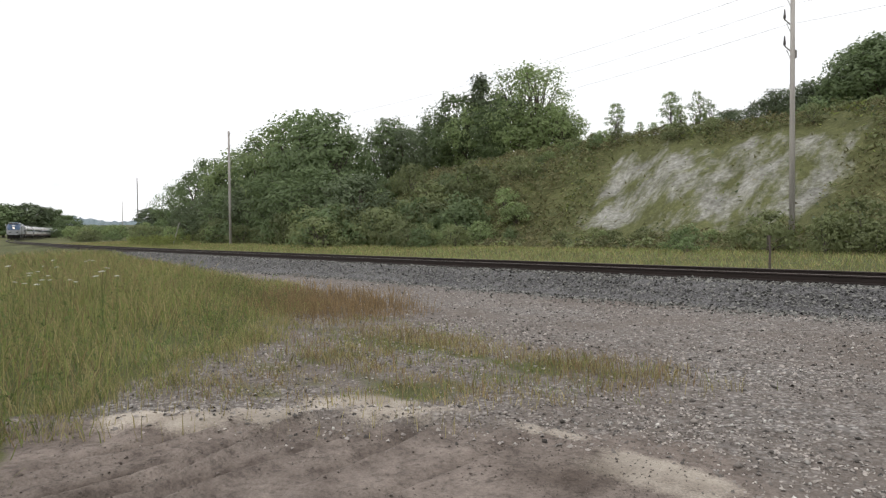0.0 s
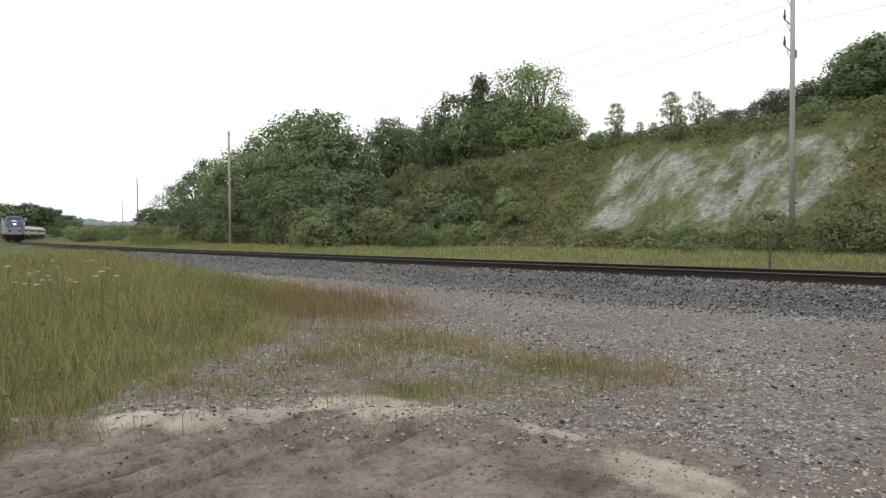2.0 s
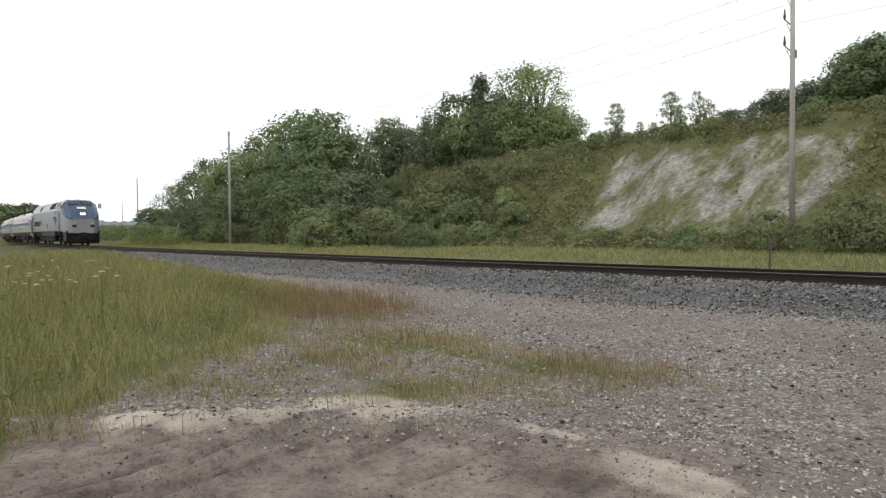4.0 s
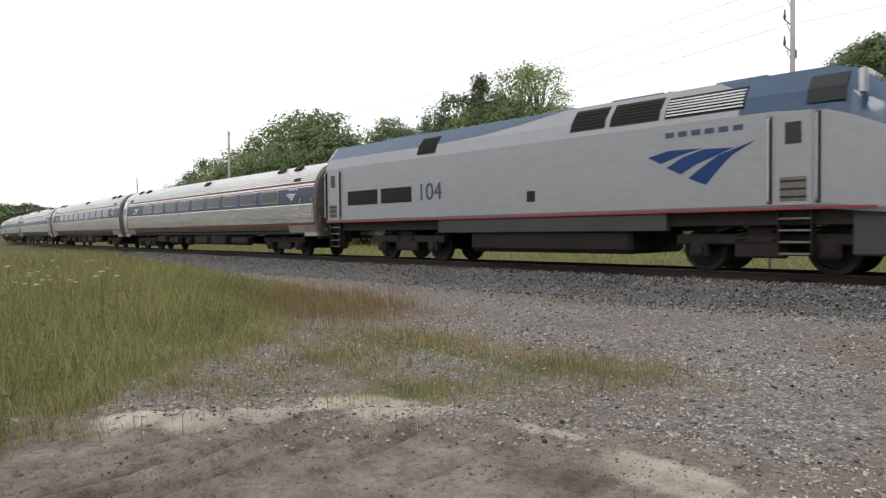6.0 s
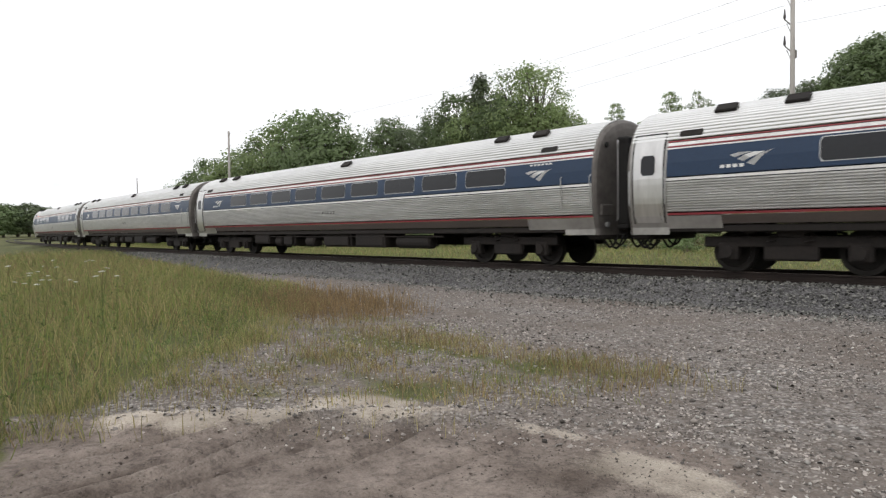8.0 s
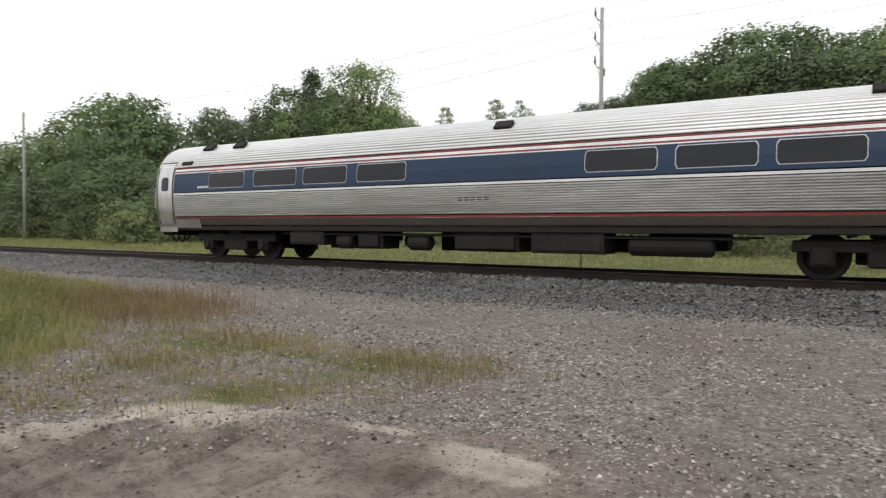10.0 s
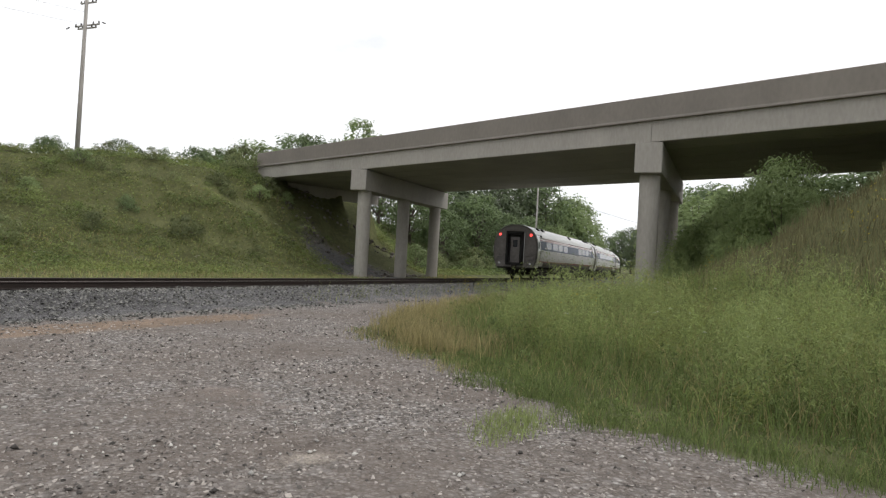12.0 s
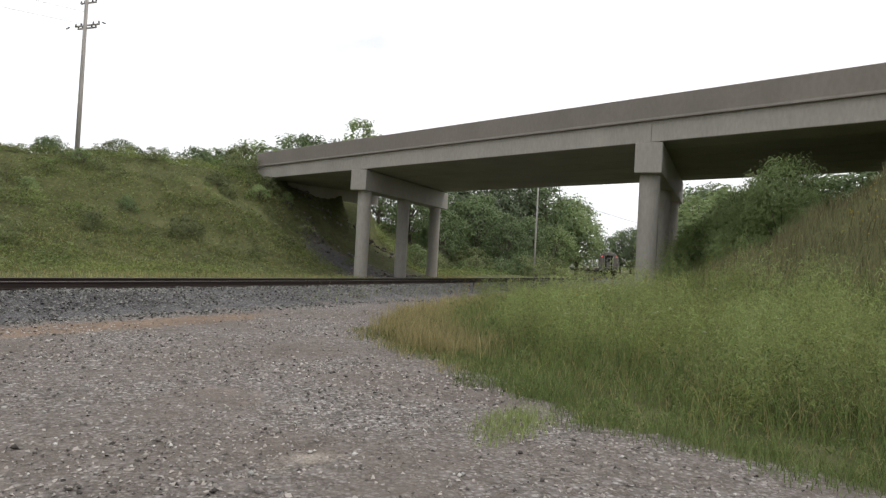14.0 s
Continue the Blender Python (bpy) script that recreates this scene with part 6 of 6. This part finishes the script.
stand("bank_edge_grass", 1500, (8.5, 18, -9, -1.5), lambda x, y: 0.75 * np.exp(-((bank_depth(x, y) + 0.15 + 0.25 * wave(x, y, 2.3, 1)) / 0.45) ** 2), 0.06, 0.26, 0.006, 0.012, GRASS_DRY, "short straw grass spilling onto the gravel", lean=0.9, seed=19)
stand("bank_edge_grass", 3000, (3.2, 10, -7, -1.5), lambda x, y: 0.75 * np.exp(-((bank_depth(x, y) - 0.2 + 0.3 * wave(x, y, 2.3, 1)) / 0.5) ** 2), 0.08, 0.3, 0.008, 0.015, GRASS_DEEP, "dark green grass at the bank's foot", lean=0.9, seed=20)
stand("low_grass", 1300, (4.3, 7.6, -3.8, -1.4), lambda x, y: blob(x, y, 5.75, -2.6, 0.75, 0.3, -0.75) * 0.9, 0.03, 0.15, 0.006, 0.011, GRASS_LIGHT, "small yellow-green tuft on the gravel", lean=0.8, seed=17)


def su_stand(name, n, s0, s1, u0, u1, h0, h1, w0, w1, mat, label, seed, skip_clay=False, patch=0.0):
    s, u = G.uniform(s0, s1, n), G.uniform(u0, u1, n)
    if patch:
        ok = wave(s, u, 0.42, seed) + 0.6 * wave(s, u, 1.1, seed + 1) > G.uniform(-0.5, 0.7, n) * patch
        s, u = s[ok], u[ok]
    if skip_clay:
        bare = smooth01(-35, -30, s + 0.3 * (u - 30)) * smooth01(-10.5, -14, s) * smooth01(24.2, 26, u) * smooth01(37, 34.5, u)
        ok = G.uniform(0, 1, len(s)) > 0.85 * bare
        s, u = s[ok], u[ok]
    x, y, _ = on_track(s, u)
    rx, ry = x - BR_P[0], y - BR_P[1]
    al, ac = rx * BR_AX[0] + ry * BR_AX[1], rx * BR_N[0] + ry * BR_N[1]
    ok = ~((ac > -0.3) & (ac < DECK_W + 0.3) & ((al < -36) | (al > -24) | (u[:len(ac)] > 9)))
    x, y = x[ok], y[ok]
    n = len(x)
    return blades(name, x, y, G.uniform(h0, h1, n), G.uniform(w0, w1, n) * np.clip(np.hypot(x, y) / 40, 0.7, 3), mat, label, 1.0, seed, True)


su_stand("verge_grass", 46000, -130, 60, 3.0, 21, 0.12, 0.34, 0.03, 0.06, GRASS_DRY, "pale yellow grass strip beside the track", 21)
su_stand("verge_grass", 40000, -130, 60, 3.2, 21, 0.1, 0.3, 0.03, 0.055, GRASS_GREEN, "light green grass strip beside the track", 22)
su_stand("verge_grass", 30000, -100, 50, 3.2, 20, 0.12, 0.32, 0.03, 0.055, GRASS_LIGHT, "bright yellow-green grass beside the track", 49)
def carpet(name, n, s0, s1, u0, u1, leaf, deep, mat, label, seed, skip_clay=0.0, cut=-0.2, f=0.45, slim=0.3):
    """Low mounds of weeds over a slope: small leaves heaped in uneven clumps."""
    rng = np.random.default_rng(seed)
    s, u = rng.uniform(s0, s1, n), rng.uniform(u0, u1, n)
    mound = wave(s, u, f, seed * 0.7) + 0.7 * wave(s, u, f * 2.9, seed * 1.3) + 0.4 * wave(s, u, f * 6.1, seed)
    ok = mound > cut + rng.normal(size=n) * 0.25
    if skip_clay:
        bare = smooth01(-35, -30, s + 0.3 * (u - 30)) * smooth01(-10.5, -14, s) * smooth01(24.2, 26, u) * smooth01(37, 34.5, u)
        ok &= rng.uniform(0, 1, n) > skip_clay * bare
    x, y, _ = on_track(s, u)
    al = (x - BR_P[0]) * BR_AX[0] + (y - BR_P[1]) * BR_AX[1]
    ac = (x - BR_P[0]) * BR_N[0] + (y - BR_P[1]) * BR_N[1]
    ok &= ~((ac > 1.6 + 2.0 * wave(x, y, 0.55)) & (ac < DECK_W + 0.3))
    x, y, mound = x[ok], y[ok], mound[ok]
    z = height(x, y, False) + deep * (0.25 + 0.75 * np.clip(mound - cut, 0, 1.4)) * rng.uniform(0.05, 1, len(x)) ** 0.7
    v, lo, sz = leaf_faces(rng, np.stack([x, y, z], -1), leaf, 1.1, slim)
    return tagged(new(name, fast_mesh(name, v, lo, sz, mat)), label, "weeds", kind="stuff")


carpet("slope_weeds", 70000, -112, 4, 20.5, 42, 0.28, 0.6, HILL_GRASS, "dull olive weeds on the cutting", 23, 0.97, -0.6, slim=0.2)
carpet("slope_weeds", 36000, -112, 4, 20.5, 42, 0.28, 0.9, LEAF_BUSH, "green bushy weeds on the cutting", 24, 0.97, 0.1)
carpet("slope_weeds", 16000, -112, 4, 21, 42, 0.26, 0.8, LEAF_DARK, "dark brambles on the cutting", 30, 0.9, 0.35)
carpet("slope_weeds", 26000, -112, 4, 19.5, 42, 0.3, 0.5, GRASS_GREEN, "yellow-green weeds on the cutting", 39, 0.97, 0.0, slim=0.15)
carpet("slope_weeds", 90000, 0, 75, 11.5, 38, 0.17, 0.4, GRASS_GREEN, "yellow-green grass and weeds on the slope", 25, 0, -0.9, slim=0.14)
carpet("slope_weeds", 70000, 0, 75, 11.5, 40, 0.17, 0.5, GRASS_LUSH, "fresh green weeds on the slope", 28, 0, -0.3, slim=0.16)
carpet("slope_weeds", 40000, 0, 75, 11.5, 34, 0.16, 0.45, GRASS_LIGHT, "bright yellow-green weeds on the slope", 29, 0, -0.1, slim=0.12)
carpet("slope_weeds", 40000, 0, 75, 13, 40, 0.17, 1.0, LEAF_BUSH, "bushy dark green weeds on the slope", 26, 0, 0.45, 0.3)
carpet("slope_weeds", 12000, 75, 110, 11.5, 40, 0.3, 0.7, GRASS_DEEP, "deep green weeds behind the overpass", 40, 0, -0.4)
carpet("ridge_brush", 14000, 4, 34, 35, 43, 0.22, 0.7, BRUSH_RED, "dull reddish-brown brush along the crest", 38, 0, -0.4)
su_stand("track_side_weeds", 900, 16, 60, -3.4, -2.2, 0.3, 0.7, 0.01, 0.02, GRASS_GREEN, "weeds at the ballast foot", 27)


def leafy_stalks(name, x, y, h, mat, label, seed, leaves=26, leaf=0.09, slim=0.14):
    """Tall leafy weeds: a thin stalk each, with leaves all the way up."""
    rng = np.random.default_rng(seed)
    n = len(x)
    z = height(x, y)
    lean = rng.normal(size=(n, 2)) * 0.12
    t = rng.uniform(0.15, 1, (n, leaves))
    out = 0.16 * (1.15 - t) + 0.03
    a = rng.uniform(0, math.tau, (n, leaves))
    px = x[:, None] + lean[:, :1] * t * h[:, None] + np.cos(a) * out
    py = y[:, None] + lean[:, 1:] * t * h[:, None] + np.sin(a) * out
    pz = z[:, None] + t * h[:, None]
    v, lo, sz = leaf_faces(rng, np.stack([px, py, pz], -1).reshape(-1, 3), leaf, 0.1, slim)
    return tagged(new(name, fast_mesh(name, v, lo, sz, mat)), label, "weeds", kind="stuff")


cx, cy = scatter(G, 130, 2.8, 24, -18, -2.0, lambda x, y: bank(x, y) * (right_low(x, y) > 0.6), 10)
x = np.repeat(cx, 11) + G.normal(size=1430) * 0.28
y = np.repeat(cy, 11) + G.normal(size=1430) * 0.28
leafy_stalks("tall_weeds", x, y, np.repeat(G.uniform(0.75, 1.5, 130), 11) * G.uniform(0.75, 1.05, 1430) * right_low(x, y), GRASS_GREEN, "leafy green weeds in the bank grass", 31, 50, 0.065, 0.075)
cx, cy = scatter(G, 120, 4, 20, -15, -3.2, lambda x, y: right_meadow(x, y) * (right_low(x, y) > 0.75), 10)
x = np.repeat(cx, 14) + G.normal(size=1680) * 0.17
y = np.repeat(cy, 14) + G.normal(size=1680) * 0.17
leafy_stalks("tall_weeds", x, y, np.repeat(G.uniform(0.8, 2.0, 120), 14) * G.uniform(0.55, 1.05, 1680) * np.clip(right_low(x, y) * 1.1, 0, 1), GRASS_LIGHT, "bright yellow-green weed clumps on the bank", 36, 60, 0.065, 0.075)
x, y = scatter(G, 350, 2.8, 26, -20, -2, bank, 10)
leafy_stalks("tall_weeds", x, y, G.uniform(0.5, 1.1, len(x)) * right_low(x, y), GRASS_DEEP, "darker leafy weeds in the bank grass", 32, 60, 0.06)
x, y = scatter(G, 700, *LA, left_meadow, 9)
leafy_stalks("tall_weeds", x, y, G.uniform(0.4, 0.85, len(x)) * left_low(x, y), GRASS_DEEP, "leafy weeds in the meadow", 33, 36, 0.05)
cx, cy = scatter(G, 14, 12, 30, -19, -6, right_meadow, 30)
x, y = np.repeat(cx, 6) + G.normal(size=84) * 0.3, np.repeat(cy, 6) + G.normal(size=84) * 0.3
leafy_stalks("goldenrod", x, y, G.uniform(0.9, 1.3, len(x)), PETAL_YELLOW, "yellow goldenrod plumes on the bank", 34, 10, 0.06)
s_, u_ = G.uniform(-92, -78, 130), G.uniform(9, 14, 130)
x, y, _ = on_track(s_, u_)
leafy_stalks("yellow_weeds", x, y, G.uniform(0.8, 1.4, 130), GRASS_GREEN, "yellow-green weeds before the wood", 35, 30, 0.22)


def lace_flower(x, y, h, r):
    ob = thing("wild_carrot", "white flat-topped wild carrot flower on a thin stalk", "wildflower", "white wildflowers", m=pose(x, y, ground_z(x, y)))
    b = bmesh.new()
    add_tube(b, [(0, 0, -0.05), (0.02, 0.01, h * 0.5), (0.03, 0.02, h)], [0.005, 0.004, 0.003], 4)
    part("stalk", b, GRASS_DEEP, ob)
    b = bmesh.new()
    for k in range(14):
        q, a = r * math.sqrt((k + 0.5) / 14), k * 2.4
        add_box(b, 0.03 + q * math.cos(a) - r * 0.2, 0.03 + q * math.cos(a) + r * 0.2, 0.02 + q * math.sin(a) - r * 0.2, 0.02 + q * math.sin(a) + r * 0.2, h + 0.3 * r - q * 0.25, h + 0.38 * r - q * 0.25)
    part("umbel", b, PETAL, ob)
    return ob


FL = random.Random(8)
lace = lace_flower(-6.0, 9.6, 0.95, 0.036)
for k in range(22):
    yy = FL.uniform(8.0, 15.0)
    xx = -yy * FL.uniform(0.49, 0.66)
    copy_thing(lace, pose(xx, yy, ground_z(xx, yy) - 0.05, FL.uniform(-8, 8), FL.uniform(-8, 8), FL.uniform(0, 360)) @ Matrix.Scale(FL.uniform(0.85, 1.1), 4))
for k in range(26):
    xx = FL.uniform(6, 20)
    yy = -4 - (xx - 6) * 0.2 - FL.uniform(0.3, 8)
    copy_thing(lace, pose(xx, yy, ground_z(xx, yy) - 0.05, FL.uniform(-8, 8), FL.uniform(-8, 8), FL.uniform(0, 360)) @ Matrix.Scale(FL.uniform(0.7, 1.0), 4))
for k in range(16):
    x, y, _ = on_track(FL.uniform(8, 40), FL.uniform(6, 16))
    copy_thing(lace, pose(float(x), float(y), ground_z(float(x), float(y)) - 0.05, 0, 0, FL.uniform(0, 360)) @ Matrix.Scale(FL.uniform(0.9, 1.3), 4))


# ---------------------------------------------------------------- loose stones
def stones(name, x, y, size, mat, label, seed, lift=0.2, sunk=False):
    """Angular stones: squashed, uneven octahedra."""
    rng = np.random.default_rng(seed)
    n = len(x)
    z = height(x, y)
    base = np.array([(1, 0, 0), (-1, 0, 0), (0, 1, 0), (0, -1, 0), (0, 0, 1), (0, 0, -1)], float)
    v = base[None] * rng.uniform(0.55, 1.25, (n, 6, 1)) + rng.normal(size=(n, 6, 3)) * 0.18
    a = rng.uniform(0, math.tau, n)
    c, s = np.cos(a), np.sin(a)
    tilt = rng.normal(size=n) * 0.5
    vx, vy, vz = v[..., 0], v[..., 1], v[..., 2] * 0.7
    vy, vz = vy * np.cos(tilt)[:, None] - vz * np.sin(tilt)[:, None], vy * np.sin(tilt)[:, None] + vz * np.cos(tilt)[:, None]
    rx, ry = vx * c[:, None] - vy * s[:, None], vx * s[:, None] + vy * c[:, None]
    P = np.stack([rx, ry, vz], -1) * (size / 2)[:, None, None] + np.stack([x, y, z + lift * size], -1)[:, None]
    tri = np.array([(0, 2, 4), (2, 1, 4), (1, 3, 4), (3, 0, 4), (2, 0, 5), (1, 2, 5), (3, 1, 5), (0, 3, 5)])
    if sunk:
        tri = tri[:4]
    loops = ((np.arange(n) * 6)[:, None, None] + tri[None]).ravel()
    return tagged(new(name, fast_mesh(name, P.reshape(-1, 3), loops, np.full(n * len(tri), 3), mat)), label, "stones", kind="stuff")


def lot(x, y):
    s, u = track_su(x, y)
    d = (1 - left_meadow(x, y)) * (1 - right_meadow(x, y)) * (u < -3.2)
    dirt = smooth01(5.4, 4.4, y + 0.22 * x * (x > 0)) * smooth01(2.4, 1.2, x)
    return d * (1 - 0.85 * dirt) * (0.4 + 0.6 * smooth01(-0.5, 0.5, wave(x, y, 0.9, 3))) * ((y > -4) & (x > -4))


x, y = scatter(G, 52000, -4, 20, -4, 20, lot, 4.5, 1.3)
stones("gravel_stones", x, y, G.uniform(0.22, 1.0, len(x)) ** 2.0 * 0.052 * np.clip(np.hypot(x, y) / 7, 0.9, 1.25), PEBBLE, "grey angular gravel stones on the lot", 41, 0.06, True)
x, y = scatter(G, 11000, 0, 9, 1.5, 12, lot, 5, 1.2)
stones("fine_gravel", x, y, G.uniform(0.012, 0.03, len(x)), PEBBLE, "fine grey gravel on the lot", 46, 0.06, True)
x, y = scatter(G, 1700, -4, 14, -4, 14, lot, 5, 1.3)
stones("pale_chips", x, y, 0.012 + 0.04 * G.uniform(0, 1, len(x)) ** 2, material("pale_chip", (0.5, 0.48, 0.45), 0.9, island=0.35), "pale broken stone chips in the gravel", 47)
x, y = scatter(G, 420, -4, 14, -3, 14, lot, 5, 1.3)
stones("larger_stones", x, y, G.uniform(0.035, 0.068, len(x)), PEBBLE, "larger pale stones in the gravel", 42)
yy = G.uniform(3.1, 5.2, 300)
off = G.choice([-0.62, -0.18, 0.02, 0.42, 0.9, 1.5], 300, p=[0.22, 0.13, 0.3, 0.15, 0.12, 0.08]) + 0.1 + G.normal(size=300) * 0.1
off = off - 0.07 * np.sin(yy * 2.1)
stones("rut_crumbs", -1.95 + (off + 0.54 * (yy - 3.86)) / 0.84, yy, 0.007 + 0.03 * G.uniform(0, 1, 300) ** 2.5, material("damp_crumb", (0.085, 0.068, 0.058), 0.95, island=0.4), "dark broken crust along the wheel ruts", 45)
x, y = scatter(G, 4200, -3.2, 2, 3.0, 5.4, lambda x, y: 0.35 + 0.4 * wave(x, y, 2.1, 5) + 0.3 * wave(x, y, 5.3, 2), 9)
stones("dark_crumbs", x, y, 0.004 + 0.018 * G.uniform(0, 1, len(x)) ** 2.2, material("dark_crumb", (0.10, 0.083, 0.072), 0.95, island=0.5), "dark crumbs and bark bits strewn on the dirt", 55, 0.1, True)
x, y = scatter(G, 420, -3.2, 2, 3.0, 5.4, lambda x, y: 0.6 + 0 * x, 9)
stones("dirt_clods", x, y, 0.005 + 0.024 * G.uniform(0, 1, len(x)) ** 3, material("dirt_clod", (0.21, 0.18, 0.16), 0.95, island=0.6), "crumbs of dark dirt in the ruts", 43)
n = 46000
s_, u_ = G.uniform(-1, 1, n), G.uniform(-3.75, -0.95, n)
s_ = np.sign(s_) * np.abs(s_) ** 1.35 * 48 + 3
u_ = u_ - 0.35 * np.abs(G.normal(size=n)) * (u_ < -3.0) + 0.2 * wave(s_, s_ * 0, 1.9)
x, y, _ = on_track(s_, u_)
stones("ballast_stones", x, y, G.uniform(0.03, 0.085, n), BALLAST, "dark grey crushed ballast stones", 44, 0.3, True)

x, y = G.uniform(44, 64, 5000), G.uniform(-20, 4, 5000)
_s, u_ = track_su(x, y)
ac = (x - BR_P[0]) * BR_N[0] + (y - BR_P[1]) * BR_N[1]
keep = (u_ > 10) & (u_ < 26) & (ac > G.uniform(-1.5, 1.0, 5000)) & (ac < DECK_W)
x, y = x[keep], y[keep]
stones("slope_stones", x, y, 0.08 + 0.35 * G.uniform(0, 1, len(x)) ** 3, material("slope_stone", (0.17, 0.15, 0.135), 0.92, island=0.55), "brown-grey broken stones under the bridge end", 48, 0.15)


# ---------------------------------------------------------------- the train's run
SPEED, FRONT = 32.12, -14.4                      # metres a second; the front coupler's place at 5.6 s


def motions():
    units = [(engine, 10.2, 5.8)] + [(c, 32.8 + 25.5 * k, 8.8) for k, c in enumerate(cars)]
    for ob, behind, half in units:
        rows = []
        for k in range(57):
            t = k * 0.25
            s = FRONT + SPEED * (t - 5.6) - behind + float(np.interp(t, [6.2, 7.2, 9.6, 10.4], [0, -0.35, -0.4, 0]))
            ax, ay, _ = on_track(s + half)
            bx, by, _ = on_track(s - half)
            rows.append((t, pose((ax + bx) / 2, (ay + by) / 2, RAIL_Z, 0, 0, math.degrees(math.atan2(ay - by, ax - bx)))))
        walk(ob, rows)


motions()
